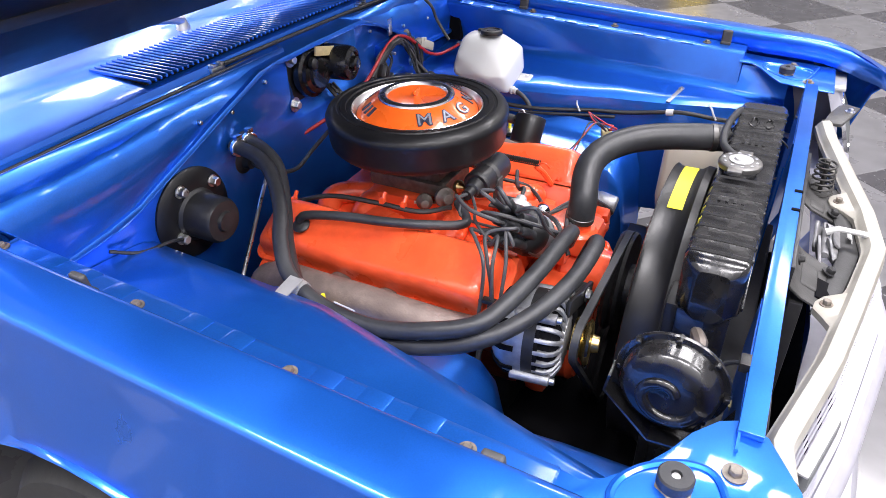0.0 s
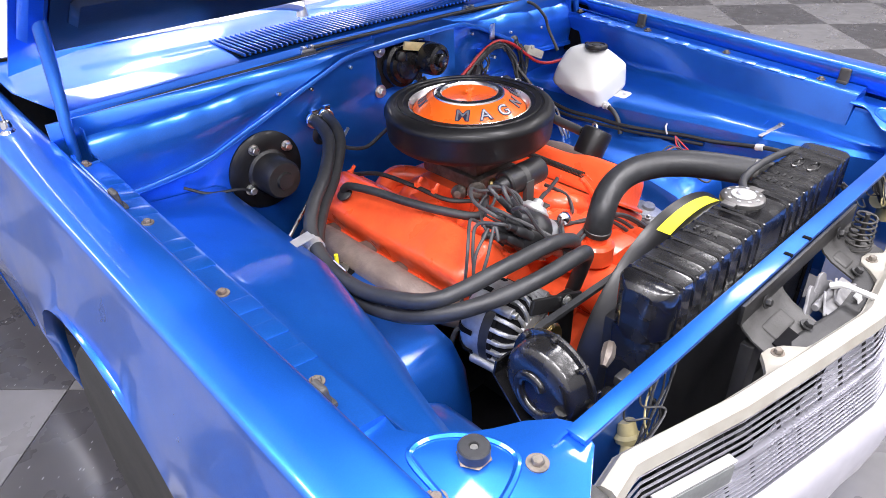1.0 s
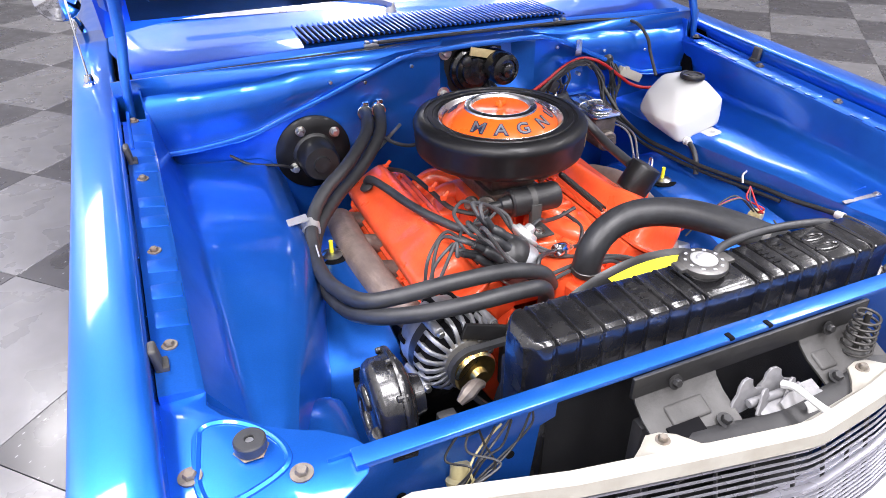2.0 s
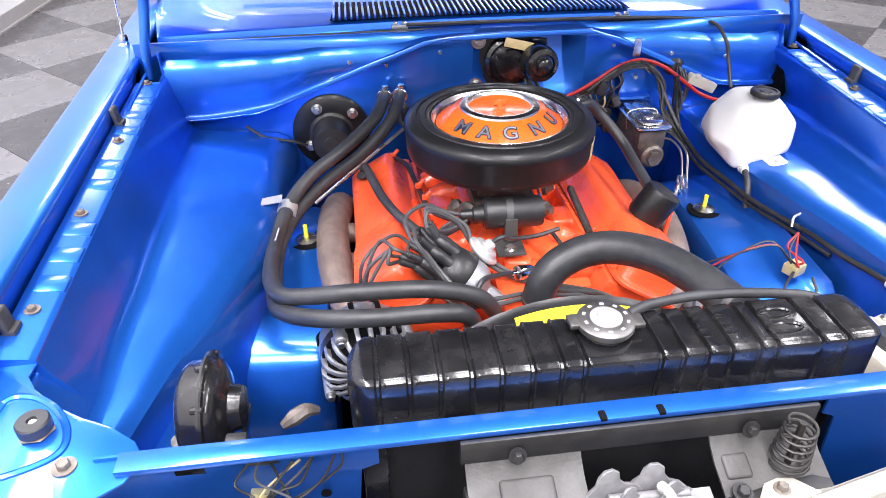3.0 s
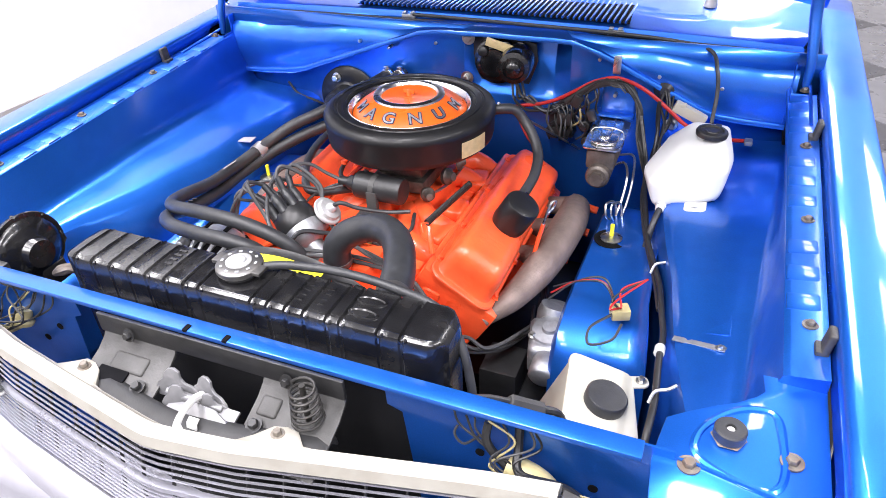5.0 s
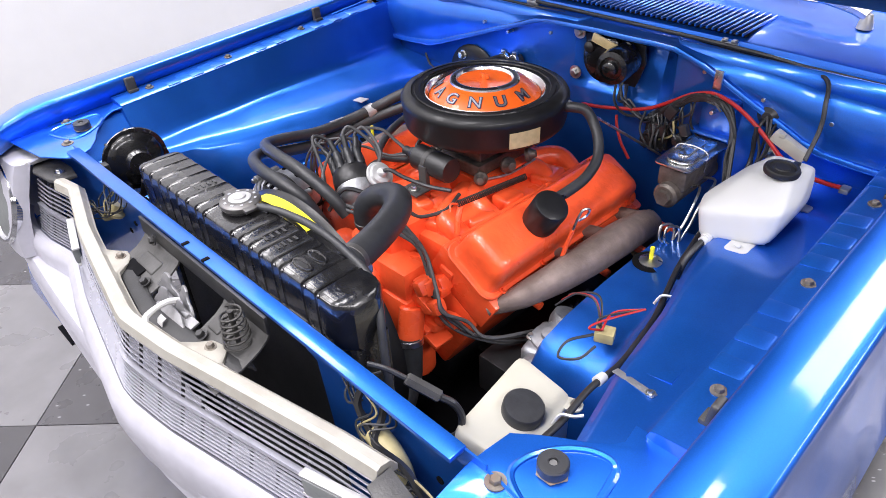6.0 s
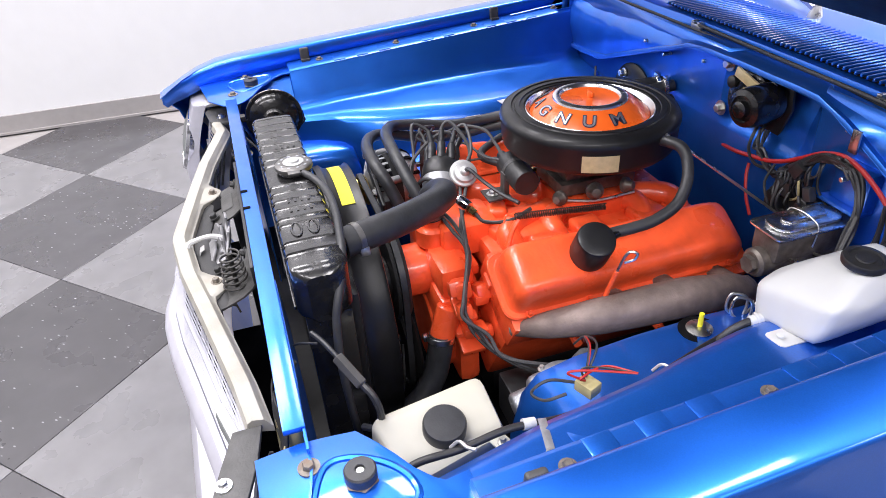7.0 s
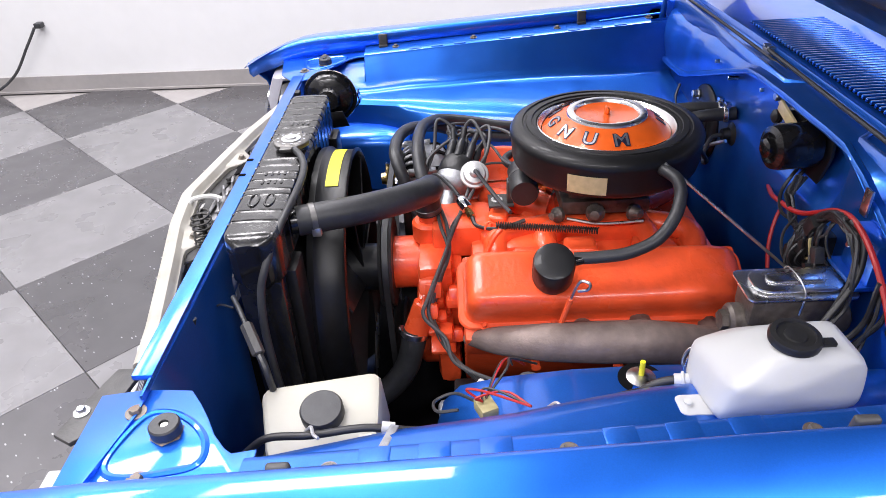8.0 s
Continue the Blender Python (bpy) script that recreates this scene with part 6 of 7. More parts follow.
part("washer_hose", tube([(0.490, 0.678, 0.710), (0.487, 0.660, 0.704), (0.484, 0.645, 0.694), (0.481, 0.632, 0.678), (0.478, 0.622, 0.652)], 0.0062, 10), RUBBER, tankb)
bot = thing("coolant_bottle", 0.49, 0.2, 0.50, "aged cream plastic coolant bottle with a black cap", "coolant bottle")


def bottle():
    rows = []
    pts = [(0.436, 0.092), (0.548, 0.118), (0.512, 0.272), (0.412, 0.270)]
    for z, k in ((0.49, 0.80), (0.51, 0.92), (0.55, 0.98), (0.643, 1.0), (0.656, 0.985), (0.662, 0.95), (0.664, 0.88)):
        c = Vector((0.488, 0.192, 0))
        ring = []
        for i, p in enumerate(pts):
            a, b, d = Vector((*pts[i - 1], 0)), Vector((*p, 0)), Vector((*pts[(i + 1) % 4], 0))
            for t in (0.0, 0.33, 0.66, 1.0):
                q = (b + (a - b).normalized() * 0.016) * (1 - t) ** 2 + b * 2 * t * (1 - t) + (b + (d - b).normalized() * 0.016) * t ** 2
                if q.x < 0.47 and z < 0.64:
                    q = q + Vector((-min(0.45 * (0.66 - z), 0.045), 0, 0))
                ring.append(c + (q - c) * k + Vector((0, 0, z - (0.22 * (q.x - 0.47) if z > 0.6 else 0))))
        rows.append(ring)
    bm = sheet(rows, close=True)
    bm.verts.ensure_lookup_table()
    for r in (0, len(rows) - 1):
        bm.faces.new([bm.verts[r * 16 + i] for i in range(16)])
    return bm


part("body", bottle(), CREAM, bot, "cream plastic body")
part("cap", lathe([(0, -0.006), (0.029, -0.006), (0.0305, -0.002), (0.0305, 0.016), (0.028, 0.019), (0, 0.020)], Matrix.Translation((0.482, 0.190, 0.660)) @ Matrix.Rotation(0.22, 4, "Y"), 40), RUBBER, bot, "black screw cap")
part("tab", plate(rounded(-0.012, -0.012, 0.036, 0.012, 0.010), 0.004, Matrix.Translation((0.502, 0.250, 0.653)) @ Matrix.Rotation(0.35, 4, "Z"), 0.001), CREAM, bot)
part("tab_bolt", bolt((0.525, 0.259, 0.653), (0, 0, 1), 0.005, 0.008), ZINC, bot)
mc = thing("master_cylinder", 0.345, 0.88, 0.68, "cast iron brake master cylinder with a zinc lid", "master cylinder")
part("casting", join(box(0.345, 0.882, 0.722, 0.062, 0.135, 0.045, 0.008), rod((0.345, 0.795, 0.690), (0.345, 0.975, 0.690), 0.026, 22, 0.005), rod((0.345, 0.785, 0.690), (0.345, 0.80, 0.690), 0.016, 6)), CARB, mc, "brown-grey iron casting")
part("lid", join(plate(rounded(-0.040, -0.080, 0.040, 0.080, 0.012), 0.004, Matrix.Translation((0.345, 0.885, 0.754)), 0.001), plate(rounded(-0.028, -0.066, 0.028, 0.066, 0.022), 0.006, Matrix.Translation((0.345, 0.885, 0.762)), 0.002),
                 plate(rounded(-0.012, -0.044, 0.012, 0.044, 0.011), 0.005, Matrix.Translation((0.345, 0.885, 0.767)), 0.002)), BRIGHT, mc, "bright zinc lid")
part("bail", tube([(0.312, 0.885, 0.72), (0.310, 0.885, 0.758), (0.33, 0.885, 0.768), (0.36, 0.885, 0.768), (0.380, 0.885, 0.758), (0.378, 0.885, 0.72)], 0.0013, 6), ZINC, mc)
lines = thing("brake_lines", 0.40, 0.75, 0.55, "pair of bright coiled brake lines", "brake lines")
for k in range(2):
    dx = 0.012 * k
    part("line", tube([(0.372, 0.85 + 0.05 * k, 0.70), (0.395 + dx, 0.84 + 0.04 * k, 0.712), (0.408 + dx, 0.80, 0.70), (0.406 + dx, 0.77, 0.66), (0.398 + dx, 0.745, 0.63), (0.385 + dx, 0.725, 0.640), (0.380 + dx, 0.735, 0.665), (0.395 + dx, 0.755, 0.660),
                       (0.400 + dx, 0.74, 0.62), (0.375 + dx, 0.70, 0.58), (0.355, 0.68, 0.54)], 0.0026, 7), ZINC, lines)
wm = thing("wiper_motor", 0.06, 1.0, 0.84, "black wiper motor bolted to the firewall", "wiper motor")
part("plate", plate([(-0.085, 0.075), (-0.085, -0.035), (-0.065, -0.044), (0.0, -0.046), (0.090, -0.030), (0.095, 0.01), (0.075, 0.070), (0.02, 0.090), (-0.04, 0.090)], 0.006, aim((0.055, 1.004, 0.868), (0, -1, 0.0)) @ Matrix.Rotation(radians(180), 4, "Z") @ Matrix.Diagonal((-1, 1, 1, 1)), 0.001), SATIN, wm)
part("gearbox", lathe([(0, 0), (0.054, 0), (0.056, 0.006), (0.054, 0.018), (0.046, 0.022), (0.044, 0.030), (0.034, 0.033), (0.032, 0.040), (0, 0.042)], aim((0.055, 1.000, 0.856), (0, -1, 0.05)), 32), BLACK, wm)
part("motor_can", lathe([(0, 0), (0.038, 0), (0.039, 0.01), (0.039, 0.060), (0.036, 0.070), (0.026, 0.074), (0.024, 0.070), (0.017, 0.071), (0.016, 0.082), (0.010, 0.086), (0, 0.086)], aim((0.108, 0.990, 0.866), (0.12, -1, 0.0)), 32), BLACK, wm)
part("cap_seal", lathe([(0.0, 0.0), (0.012, 0.0), (0.012, 0.010), (0.006, 0.014), (0, 0.014)], aim((0.030, 0.966, 0.885), (0, -1, 0.05)), 16), SATIN, wm)
part("strap", box(0.072, 0.958, 0.902, 0.070, 0.006, 0.020, 0.002, Matrix.Rotation(0.25, 4, "Y")), PAPER, wm, "tan strap")
for c in ((-0.015, 0.985, 0.905), (0.112, 0.985, 0.890), (-0.020, 0.985, 0.808)):
    part("mount_bolt", bolt(c, (0, -1, 0), 0.009, 0.016, 0.012), ZINC, wm)
bl = thing("blower_motor", -0.36, 0.98, 0.66, "black heater blower motor on the firewall", "blower motor")
part("plate", lathe([(0, 0), (0.088, 0), (0.088, 0.004), (0.080, 0.010), (0.058, 0.014), (0, 0.014)], aim((-0.352, 0.986, 0.716), (0, -1, 0)), 40), AIR, bl)
part("can", lathe([(0, 0.010), (0.050, 0.010), (0.050, 0.016), (0.044, 0.020), (0.043, 0.070), (0.038, 0.078), (0.020, 0.080), (0.018, 0.086), (0.006, 0.087), (0, 0.085)], aim((-0.352, 0.986, 0.716), (0, -1, 0)), 36), SATIN, bl)
for c in ((-0.380, 0.972, 0.776), (-0.302, 0.972, 0.762), (-0.402, 0.972, 0.690)):
    part("mount_nut", bolt(c, (0, -1, 0), 0.009, 0.012, 0.014), ZINC, bl)
part("lead", tube([(-0.402, 0.965, 0.690), (-0.44, 0.95, 0.712), (-0.50, 0.96, 0.722), (-0.54, 0.98, 0.742)], 0.0032, 7), RUBBER, bl)
hornb = thing("horn", -0.47, 0.085, 0.68, "gloss black disc horn on a bracket", "horn")
HM = aim((-0.458, 0.088, 0.777), (-1, 0.05, 0.0)) @ Matrix.Diagonal((1, 1, 0.78, 1))
part("shell", lathe([(0, -0.018), (0.024, -0.018), (0.028, -0.002), (0.046, 0.006), (0.056, 0.014), (0.059, 0.022), (0.059, 0.030), (0.057, 0.035), (0.056, 0.052), (0.052, 0.061), (0.044, 0.066), (0.028, 0.068), (0, 0.066)], HM, 40), BLACK, hornb)
part("seam_ring", lathe([(0.056, 0.020), (0.066, 0.021), (0.067, 0.024), (0.066, 0.028), (0.056, 0.029)], HM, 40), BLACK, hornb)
part("spiral_relief", tube([HM @ Vector(((0.012 + 0.0052 * a) * math.cos(a + 0.6), (0.012 + 0.0052 * a) * math.sin(a + 0.6), 0.065)) for a in np.linspace(0, 5.6, 20)], 0.0085, 10, 3), BLACK, hornb, "spiral sound channel")
for i in range(8):
    q = HM @ Vector((0.0625 * math.cos(i * 0.785), 0.0625 * math.sin(i * 0.785), 0.018))
    part("rim_rivet", rod(q, q + Vector((-0.014, 0, 0)), 0.0040, 8, 0.001), BLACK, hornb)
hc = Vector((-0.458, 0.088, 0.777))
part("bracket", sheet([[(hc.x + dx, hc.y + dy, hc.z + dz) for dx in (-0.020, -0.050)] for dy, dz in ((-0.078, 0.020), (-0.076, -0.010), (-0.050, -0.074), (0.012, -0.078), (0.070, -0.020), (0.066, 0.004))], 0.003), BLACK, hornb, "black strip bracket")
part("bracket_plate", plate([(-0.035, -0.02), (0.03, -0.03), (0.015, 0.02), (-0.025, 0.025)], 0.003, aim((-0.455, 0.095, 0.725), (-1, 0.1, 0.25)), 0.001), SATIN, hornb)
part("mount_arm", join(box(-0.440, 0.050, 0.70, 0.022, 0.004, 0.10, 0.001), box(-0.405, 0.060, 0.700, 0.05, 0.02, 0.03, 0.005)), BLACK, hornb)
part("terminal", box(-0.440, 0.016, 0.800, 0.022, 0.014, 0.014, 0.003), SATIN, hornb)
part("horn_wire", tube([(-0.440, 0.010, 0.800), (-0.430, 0.000, 0.785), (-0.405, 0.012, 0.768), (-0.385, 0.03, 0.750), (-0.375, 0.05, 0.72)], 0.003, 7), RUBBER, hornb)
part("side_connector", tube(wave([(-0.400, 0.066, 0.762), (-0.388, 0.070, 0.770), (-0.372, 0.076, 0.772), (-0.360, 0.080, 0.764)], 0.002, 3), 0.0085, 8, 4, radii=[0.005, 0.010, 0.009, 0.005]), CARB, hornb)
for s in (-1, 1):
    sh = thing("shock_mount", s * 0.408, 0.656, 0.63, "shock absorber stud with a cupped washer", "shock mount", "shock mounts")
    part("washer", lathe([(0, 0), (0.020, 0), (0.022, 0.004), (0.014, 0.007), (0.006, 0.009), (0, 0.009)], Matrix.Translation((s * 0.408, 0.656, 0.634)), 28), ZINC, sh)
    # black ring colours in the shaded gap round the washer
    part("seat_hole", lathe([(0.022, 0), (0.034, 0), (0.034, 0.0012), (0.022, 0.0012)], Matrix.Translation((s * 0.408, 0.656, 0.6335)), 28), DARK, sh)
    part("stud", rod((s * 0.408, 0.656, 0.640), (s * 0.408, 0.656, 0.668), 0.0042, 10), YELLOW, sh, "yellow dabbed stud")

# ---- wiring ----
harness = thing("wiring_harness", 0.49, 0.45, 0.66, "black taped wiring harness along the driver side", "wiring")


def by_edge(y, dx, dz):
    """Line of the harness just below the shelf's edge."""
    ys = (0.12, 0.18, 0.27, 0.35, 0.46, 0.52, 0.575, 0.63, 0.80)
    x = float(np.interp(y, ys, (0.546, 0.551, 0.542, 0.543, 0.523, 0.508, 0.490, 0.475, 0.446)))
    z = float(np.interp(y, ys, (0.690, 0.692, 0.698, 0.684, 0.678, 0.678, 0.674, 0.676, 0.688)))
    return (x + 0.0135 + dx, y, z + dz)


part("trunk", tube([(0.345, 0.940, 0.858), (0.375, 0.945, 0.846), (0.400, 0.935, 0.80), (0.420, 0.90, 0.75), (0.436, 0.86, 0.712)] + wave([by_edge(y, -0.0135, 0.0) for y in (0.78, 0.70, 0.62, 0.54, 0.47, 0.40, 0.33, 0.26, 0.19, 0.13)], 0.0015, 9) + [(0.545, 0.09, 0.655)], 0.0052, 10), SATIN, harness)
part("branch", tube([(0.440, 0.940, 0.820), (0.446, 0.93, 0.75), (0.446, 0.88, 0.70)] + wave([by_edge(y, -0.0150, -0.012) for y in (0.80, 0.70, 0.60, 0.50, 0.42)], 0.002, 4), 0.0042, 8), SATIN, harness)
for y in (0.515, 0.192):
    c = Vector(by_edge(y, -0.010, 0.010))
    part("clip", tube([c + Vector((-0.012, -0.012, -0.010)), c + Vector((-0.006, -0.002, 0.004)), c + Vector((0.010, 0.004, 0.008)), c + Vector((0.020, 0.012, 0.011))], 0.0024, 6), DULL, harness)
part("tape_wrap", rod(by_edge(0.297, -0.0135, 0.0), by_edge(0.280, -0.0135, 0.0), 0.0080, 14), TAPE, harness, "white tape")
redc = thing("battery_cable", 0.3, 0.95, 0.80, "red cable looped along the firewall", "cable")
part("cable", tube([(-0.06, 1.020, 0.715), (-0.01, 0.995, 0.728), (0.07, 0.965, 0.750), (0.13, 0.955, 0.766), (0.175, 0.950, 0.778), (0.215, 0.948, 0.795), (0.255, 0.946, 0.820), (0.295, 0.944, 0.846), (0.338, 0.942, 0.860), (0.375, 0.942, 0.854), (0.410, 0.942, 0.838), (0.440, 0.942, 0.818), (0.470, 0.940, 0.796), (0.500, 0.935, 0.775), (0.54, 0.925, 0.762), (0.59, 0.915, 0.762), (0.622, 0.905, 0.768)], 0.0042, 8), RED, redc)
part("eyelet", box(0.630, 0.902, 0.768, 0.016, 0.022, 0.010, 0.003), CAST, redc)
nest = thing("wiring_bundle", 0.30, 0.95, 0.70, "bundle of dark wires and connectors along the firewall", "wiring")
MAIN = [(0.205, 0.955, 0.765), (0.235, 0.950, 0.790), (0.275, 0.945, 0.825), (0.310, 0.940, 0.846), (0.345, 0.937, 0.852), (0.375, 0.937, 0.838), (0.398, 0.930, 0.800), (0.410, 0.918, 0.750), (0.425, 0.890, 0.715), (0.440, 0.840, 0.690)]
for k in range(11):
    part("wire", tube(wave(MAIN[: 10 if k % 3 else 6], 0.0075, 100 + k), 0.0022 + 0.0005 * (k % 3), 6, 6), (SATIN, RUBBER, SATIN, LEAD)[k % 4], nest)
part("tape_sleeve", tube(MAIN[1:5], 0.0085, 10), SATIN, nest, "black taped sleeve")
for k in range(9):
    r2 = random.Random(140 + k)
    x = 0.225 + 0.010 * k
    z = 0.782 + 0.075 * (x - 0.225) / 0.1
    p = [(x, 0.948, z), (x + 0.006 + r2.uniform(-0.012, 0.012), 0.935, z - 0.025), (x + r2.uniform(-0.035, 0.02), 0.945, z - 0.060), (x + r2.uniform(-0.045, 0.02), 0.962, z - 0.095)]
    part("drop_wire", tube(p, 0.0024, 6, 6), (GREEN if k == 3 else RUBBER if k % 2 else SATIN), nest)
for k in range(5):
    p = [(0.438 + 0.006 * k, 0.965, 0.830), (0.440 + 0.007 * k, 0.945, 0.805), (0.448 + 0.004 * k, 0.940, 0.755 + 0.004 * k), (0.455 - 0.003 * k, 0.925, 0.705), (0.450, 0.88, 0.680)]
    part("side_wire", tube(wave(p, 0.006, 170 + k), 0.0026, 6, 6), (SATIN, RUBBER)[k % 2], nest)
for k in range(6):
    p = [(0.095 + 0.006 * k, 0.985, 0.815), (0.110 + 0.006 * k, 0.965, 0.785), (0.150, 0.955, 0.765 + 0.004 * k), (0.190, 0.950, 0.760), (0.225, 0.946, 0.775)]
    part("motor_wire", tube(wave(p, 0.008, 210 + k), 0.0032, 6, 6), (SATIN, RUBBER)[k % 2], nest)
for k in range(6):
    p = [(0.190 + 0.012 * k, 0.955, 0.772), (0.200 + 0.014 * k, 0.930, 0.745), (0.215 + 0.012 * k, 0.935, 0.715), (0.220 + 0.006 * k, 0.965, 0.690)]
    part("loop_wire", tube(wave(p, 0.010, 240 + k), 0.0026, 6, 6), (RUBBER, SATIN, LEAD)[k % 3], nest)
part("red_wire", tube([(0.118, 0.960, 0.745), (0.128, 0.950, 0.725), (0.150, 0.938, 0.695), (0.180, 0.930, 0.665)], 0.0034, 7), RED, nest, "red wire")
part("grommet", lathe([(0, 0), (0.024, 0), (0.026, 0.006), (0.018, 0.014), (0.010, 0.022), (0, 0.022)], aim((0.446, 0.985, 0.832), (0, -1, 0)), 24), RUBBER, nest, "black rubber grommet")
part("bulkhead_plug", join(box(0.225, 0.975, 0.735, 0.060, 0.040, 0.075, 0.006), box(0.235, 0.950, 0.752, 0.034, 0.030, 0.030, 0.004), box(0.215, 0.950, 0.715, 0.034, 0.026, 0.028, 0.004)), SATIN, nest, "black bulkhead connector")
for cx, cz in ((0.282, 0.738), (0.290, 0.700)):
    part("switch_body", join(rod((cx, 0.985, cz), (cx, 0.940, cz), 0.013, 14, 0.002), rod((cx, 0.941, cz), (cx, 0.930, cz), 0.006, 10)), SATIN, nest)
part("connector", box(0.262, 0.938, 0.800, 0.022, 0.016, 0.030, 0.004, Matrix.Rotation(0.5, 4, "Y")), SATIN, nest)
part("connector", box(0.298, 0.936, 0.770, 0.018, 0.016, 0.026, 0.004, Matrix.Rotation(-0.4, 4, "Y")), RUBBER, nest)
part("fuse_block", join(box(0.505, 0.950, 0.796, 0.074, 0.020, 0.024, 0.004, Matrix.Rotation(0.42, 4, "Y")), box(0.490, 0.944, 0.815, 0.012, 0.012, 0.008, 0.002)), CREAM, nest, "pale ballast block")
part("junction_stud", lathe([(0, 0), (0.014, 0), (0.014, 0.006), (0.008, 0.010), (0.006, 0.024), (0, 0.025)], aim((0.470, 0.975, 0.757), (0, -1, 0.1)), 16), ZINC, nest)
part("ground_tab", box(0.340, 0.956, 0.884, 0.017, 0.004, 0.040, 0.001), BRIGHT, nest)
wash = thing("washer_hose", 0.55, 0.95, 0.88, "thin black hose along the cowl to the washer tank", "hose")
part("hose", tube([(-0.17, 1.016, 0.940), (0.05, 1.012, 0.939), (0.30, 1.010, 0.936), (0.46, 1.004, 0.930), (0.525, 0.985, 0.922), (0.545, 0.950, 0.89), (0.552, 0.935, 0.85), (0.552, 0.90, 0.80)], 0.0042, 8), RUBBER, wash)
reg = thing("voltage_connector", 0.44, 0.40, 0.62, "tan connector with red wires on the shock tower", "connector")
part("body", box(0.466, 0.420, 0.645, 0.032, 0.026, 0.020, 0.003, Matrix.Rotation(0.4, 4, "Z")), GREEN, reg, "tan connector body")
for k in range(6):
    r2 = random.Random(500 + k)
    part("wire", tube([(0.464, 0.415, 0.656), (0.466 + r2.uniform(-0.02, 0.015), 0.405 + r2.uniform(-0.03, 0.02), 0.668), (0.475 + r2.uniform(-0.02, 0.01), 0.42 + r2.uniform(-0.02, 0.04), 0.672), (0.500, 0.48, 0.680)] if k % 2 else
                      [(0.458, 0.42, 0.656), (0.43, 0.44 + r2.uniform(-0.02, 0.02), 0.685), (0.38, 0.46, 0.66), (0.33, 0.47 + 0.01 * k, 0.60)], 0.0019, 6), RED if k in (1, 2, 3) else RUBBER, reg)
part("loop", tube([(0.455, 0.405, 0.648), (0.425, 0.375, 0.635), (0.43, 0.345, 0.625), (0.465, 0.35, 0.64), (0.475, 0.38, 0.652)], 0.0025, 6), RUBBER, reg)
vin = thing("data_plate_strip", 0.60, 0.30, 0.72, "bare metal strip riveted on the inner fender", "plate")
part("strip", box(0.593, 0.290, shelf_at(1, 0.593, 0.290) + 0.0020, 0.076, 0.011, 0.002, 0.0005, Matrix.Rotation(-0.27, 4, "Z") @ Matrix.Rotation(-0.20, 4, "Y")), CAST, vin)
part("rivet", bolt((0.622, 0.282, shelf_at(1, 0.622, 0.282) + 0.003), (-0.2, 0, 1), 0.004, 0.007, 0.004), ZINC, vin)
part("pressed_panel", box(0.612, 0.345, shelf_at(1, 0.612, 0.345) - 0.0006, 0.044, 0.060, 0.003, 0.001, Matrix.Rotation(-0.20, 4, "Y")), BLUE_BAY, vin, "blue pressed panel")
steer = thing("steering_box", 0.34, 0.44, 0.42, "bare aluminium steering gear housing beside the engine", "steering gear")
part("casting", join(box(0.345, 0.440, 0.510, 0.080, 0.100, 0.070, 0.018, Matrix.Rotation(0.2, 4, "Z"), 4), lathe([(0, -0.05), (0.030, -0.05), (0.034, 0.0), (0.030, 0.016), (0, 0.018)], aim((0.338, 0.500, 0.545), (0.1, 0.35, 1)), 24),
                     rod((0.352, 0.400, 0.520), (0.352, 0.350, 0.510), 0.026, 20, 0.005)), CAST, steer, smooth=60)
part("side_cover", lathe([(0, 0), (0.036, 0), (0.038, 0.004), (0.034, 0.010), (0.016, 0.013), (0.014, 0.020), (0, 0.021)], aim((0.345, 0.440, 0.544), (-0.05, -0.15, 1)), 28), CAST, steer, "round cast cover")
for k in range(4):
    a = 0.6 + k * math.pi / 2
    part("cover_bolt", bolt((0.345 + 0.036 * math.cos(a), 0.440 + 0.036 * math.sin(a), 0.546), (0, -0.15, 1), 0.005, 0.008, 0.007), ZINC, steer)
for k in range(3):
    part("rib", box(0.384, 0.405 + 0.026 * k, 0.520, 0.012, 0.005, 0.060, 0.002, Matrix.Rotation(0.2, 4, "Z")), CAST, steer)
mount = thing("engine_mount", 0.26, 0.41, 0.36, "black engine mount bracket under the exhaust manifold", "bracket")
part("block", box(0.262, 0.415, 0.430, 0.075, 0.085, 0.090, 0.006), SATIN, mount)
part("foot", box(0.295, 0.43, 0.395, 0.10, 0.10, 0.02, 0.005), SATIN, mount)
wires = thing("front_wiring", -0.42, 0.03, 0.60, "loose wires behind the grille", "wiring", "front wiring")
for s in (-1, 1):
    for k in range(9):
        r2 = random.Random(700 + k + 10 * s)
        x = 0.33 + 0.012 * k
        p = [(s * x, 0.006, 0.782), (s * (x + r2.uniform(0.0, 0.03)), -0.004, 0.755), (s * (0.40 + r2.uniform(-0.02, 0.03)), -0.014, 0.728 + r2.uniform(-0.012, 0.012)), (s * (0.45 + r2.uniform(-0.02, 0.02)), -0.020, 0.712 + r2.uniform(-0.02, 0.01)),
             (s * (0.50 + r2.uniform(-0.01, 0.03)), -0.018, 0.705 + r2.uniform(-0.03, 0.02)), (s * (0.56 + r2.uniform(-0.01, 0.03)), -0.022, 0.66)]
        part("wire", tube(wave(p, 0.007, 720 + k + s), 0.0055 if k in (3, 6) and s > 0 else 0.0015, 6), (RUBBER, SATIN, LEAD, SATIN, GREEN)[k % 5], wires)
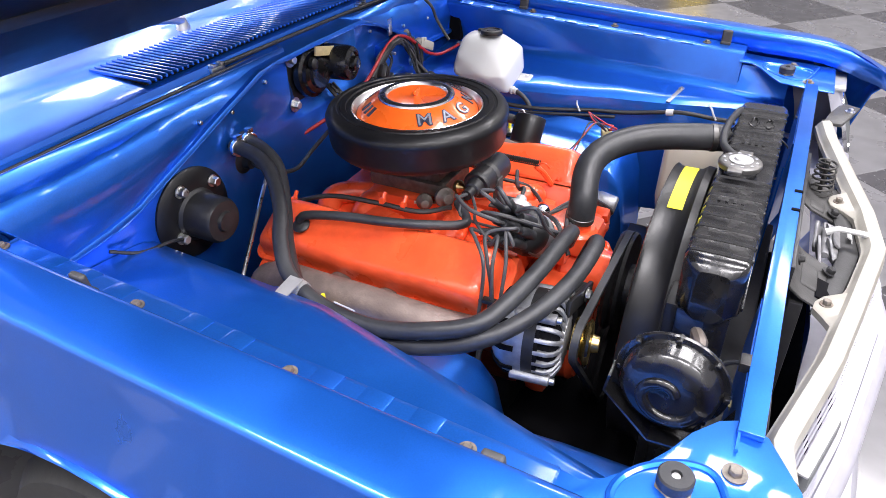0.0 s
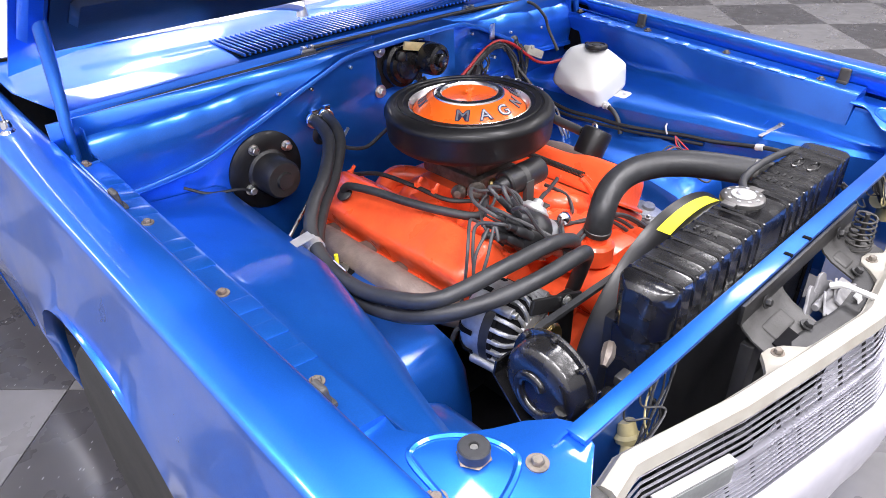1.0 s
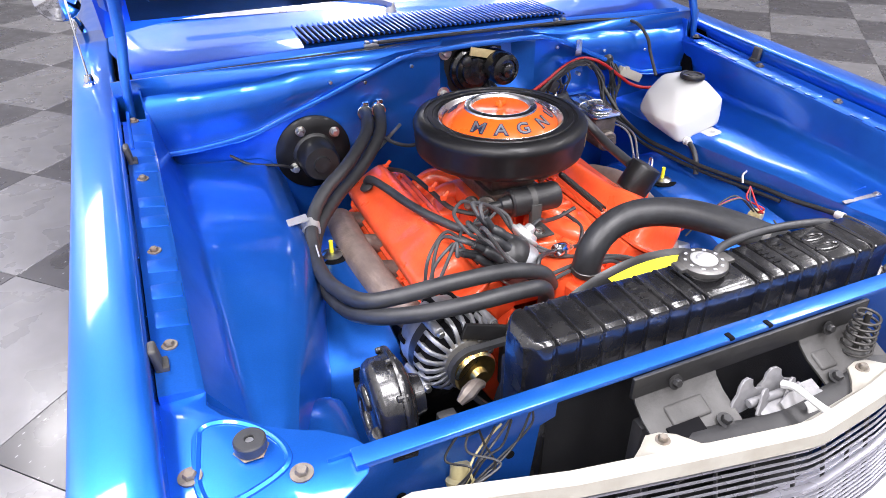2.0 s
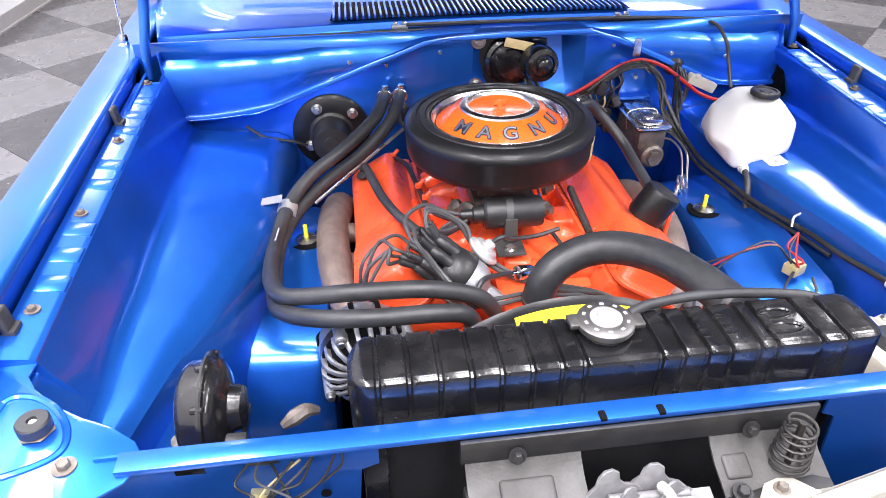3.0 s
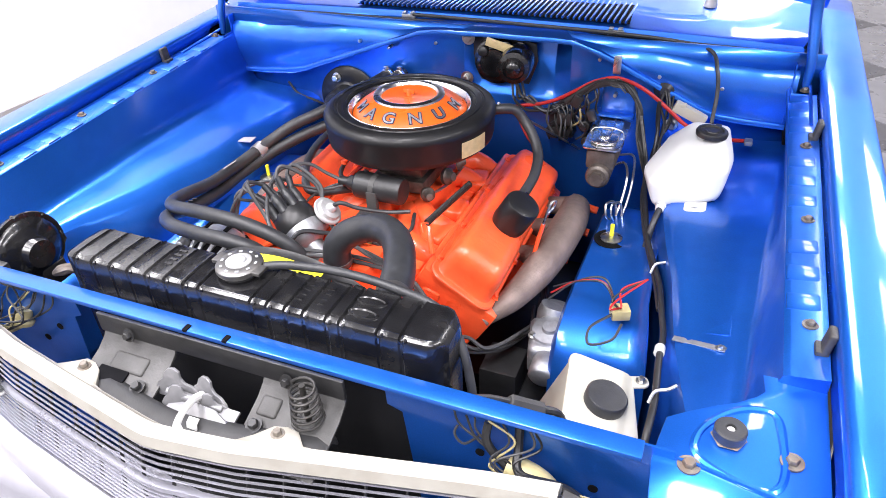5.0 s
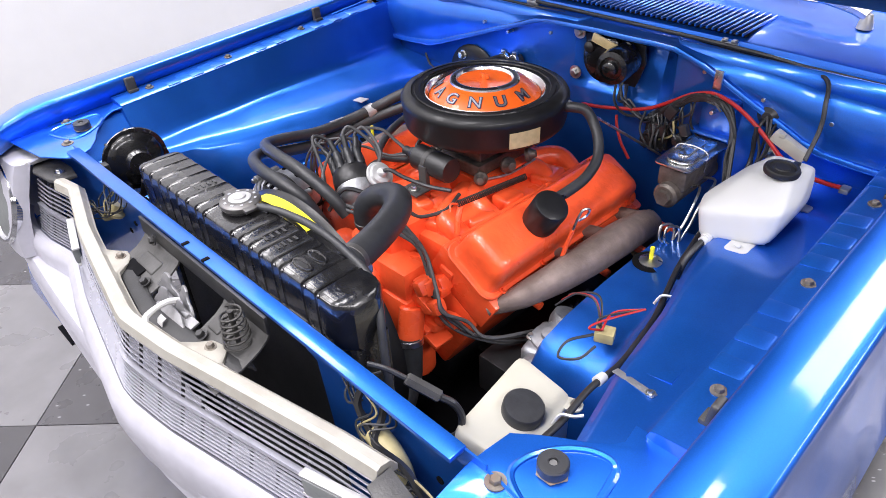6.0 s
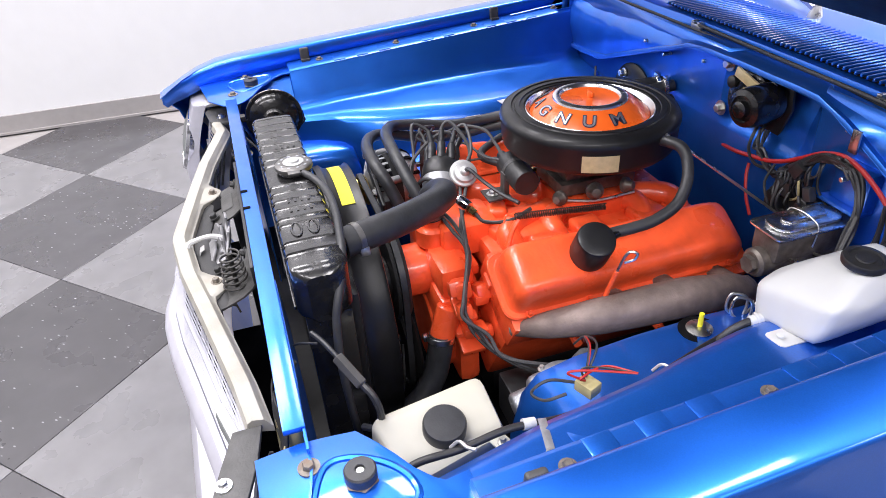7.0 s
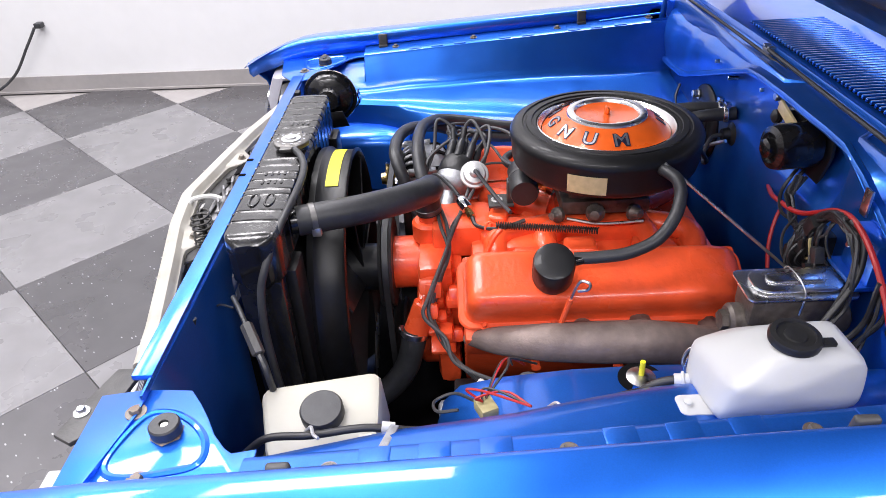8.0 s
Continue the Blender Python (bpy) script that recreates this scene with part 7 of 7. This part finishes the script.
part("lamp_socket", join(lathe([(0, 0), (0.017, 0), (0.018, 0.006), (0.013, 0.010), (0.012, 0.026), (0, 0.027)], aim((-0.43, 0.000, 0.700), (0.2, 0.5, 1)), 18), rod((-0.43, 0.0, 0.702), (-0.455, -0.012, 0.690), 0.009, 10)), GREEN, wires, "tan lamp socket")
stay = thing("bulb_socket", 0.43, 0.0, 0.66, "tan plastic lamp sockets behind the grille", "socket")
part("socket", tube([(0.40, -0.005, 0.72), (0.435, -0.01, 0.715), (0.455, -0.012, 0.695), (0.46, -0.012, 0.66)], 0.016, 12), GREEN, stay)
conn = thing("inline_connector", 0.40, 0.08, 0.70, "grey inline connector beside the radiator", "connector")
part("body", rod((0.376, 0.072, 0.744), (0.416, 0.096, 0.718), 0.0095, 6, 0.002), WORN, conn)
part("wire", tube([(0.33, 0.045, 0.760), (0.352, 0.058, 0.756), (0.378, 0.073, 0.743)], 0.004, 8), RUBBER, conn)
part("wire_tail", tube([(0.414, 0.095, 0.719), (0.432, 0.106, 0.708), (0.440, 0.112, 0.680), (0.430, 0.110, 0.64), (0.40, 0.09, 0.62)], 0.0055, 8), RUBBER, conn)
part("loose_wire", tube([(0.352, 0.050, 0.756), (0.335, 0.025, 0.750), (0.325, 0.008, 0.735), (0.340, 0.0, 0.728), (0.356, 0.012, 0.735)], 0.0018, 6), RUBBER, conn)
plug = thing("cable_grommet", -0.2, 0.98, 0.74, "black rubber plug with a cable through the firewall", "grommet")
part("flange", lathe([(0, 0), (0.026, 0), (0.028, 0.005), (0.022, 0.010), (0.015, 0.014), (0.012, 0.028), (0, 0.028)], aim((-0.197, 0.994, 0.752), (0, -1, 0)), 24), SATIN, plug)
part("cable", tube([(-0.197, 0.966, 0.752), (-0.196, 0.945, 0.745), (-0.17, 0.925, 0.728), (-0.13, 0.91, 0.722), (-0.09, 0.90, 0.745), (-0.06, 0.87, 0.785)], 0.0045, 8), RUBBER, plug)
kick = thing("throttle_rod", 0.2, 0.9, 0.7, "thin bright steel throttle rod behind the engine", "rod")
part("rod", rod((0.140, 0.738, 0.858), (0.275, 1.005, 0.645), 0.0028, 8), ZINC, kick)
sticks = thing("support_rod", -0.30, 0.86, 0.60, "bright steel rod behind the engine", "rod")
part("rod", rod((-0.40, 0.86, 0.60), (-0.145, 0.955, 0.76), 0.004, 8), ZINC, sticks)

# ---- far parts of the showroom ----
post = thing("yellow_post", 6.5, 2.0, 0, "yellow painted post by the far wall", "post")
part("post", box(6.3, 1.1, 0.6, 0.35, 0.35, 1.2, 0.01), YPOST, post)
cord = thing("wall_cord", wall_x(-1.8) + 0.02, -1.8, 0.0, "black power cord plugged into the white wall", "cord")
part("cord", tube([(wall_x(-2.05) + 0.05, -2.02, 0.40), (wall_x(-2.1) + 0.05, -2.10, 0.30), (wall_x(-2.2) + 0.06, -2.25, 0.12), (wall_x(-2.5) + 0.08, -2.45, 0.02), (wall_x(-2.8) + 0.1, -2.8, 0.012)], 0.008, 8), RUBBER, cord)
part("plug", box(wall_x(-2.0) + 0.025, -2.0, 0.41, 0.05, 0.04, 0.03, 0.006), RUBBER, cord)

# ---- floor tiles ----
TILE = 0.4525
tile_mesh = {}
for key, mat in (("dark", TILE_DARK), ("light", TILE_LIGHT)):
    bm = box(0, 0, 0, TILE * math.sqrt(2) - 0.002, TILE * math.sqrt(2) - 0.002, 0.008, 0.0012, seg=1)
    tile_mesh[key] = finish("tile", bm, mat)
floor_ob = bpy.data.objects["floor"]
inv = floor_ob.matrix_world.inverted()
spots = []
for i in range(-14, 24):
    for j in range(-14, 24):
        x, y = -0.81 + TILE * (i - j), -0.74 + TILE * (i + j)
        if wall_x(y) + 0.0 < x < 7.0 and -4.6 < y < 8.5:
            spots.append((x, y, (i + j) % 2))
for x, y, odd in spots:
    ob = new("tile", tile_mesh["light" if odd else "dark"])
    ob.parent = floor_ob
    ob.matrix_basis = inv @ (Matrix.Translation((x, y, -0.004)) @ Matrix.Rotation(radians(45), 4, "Z"))
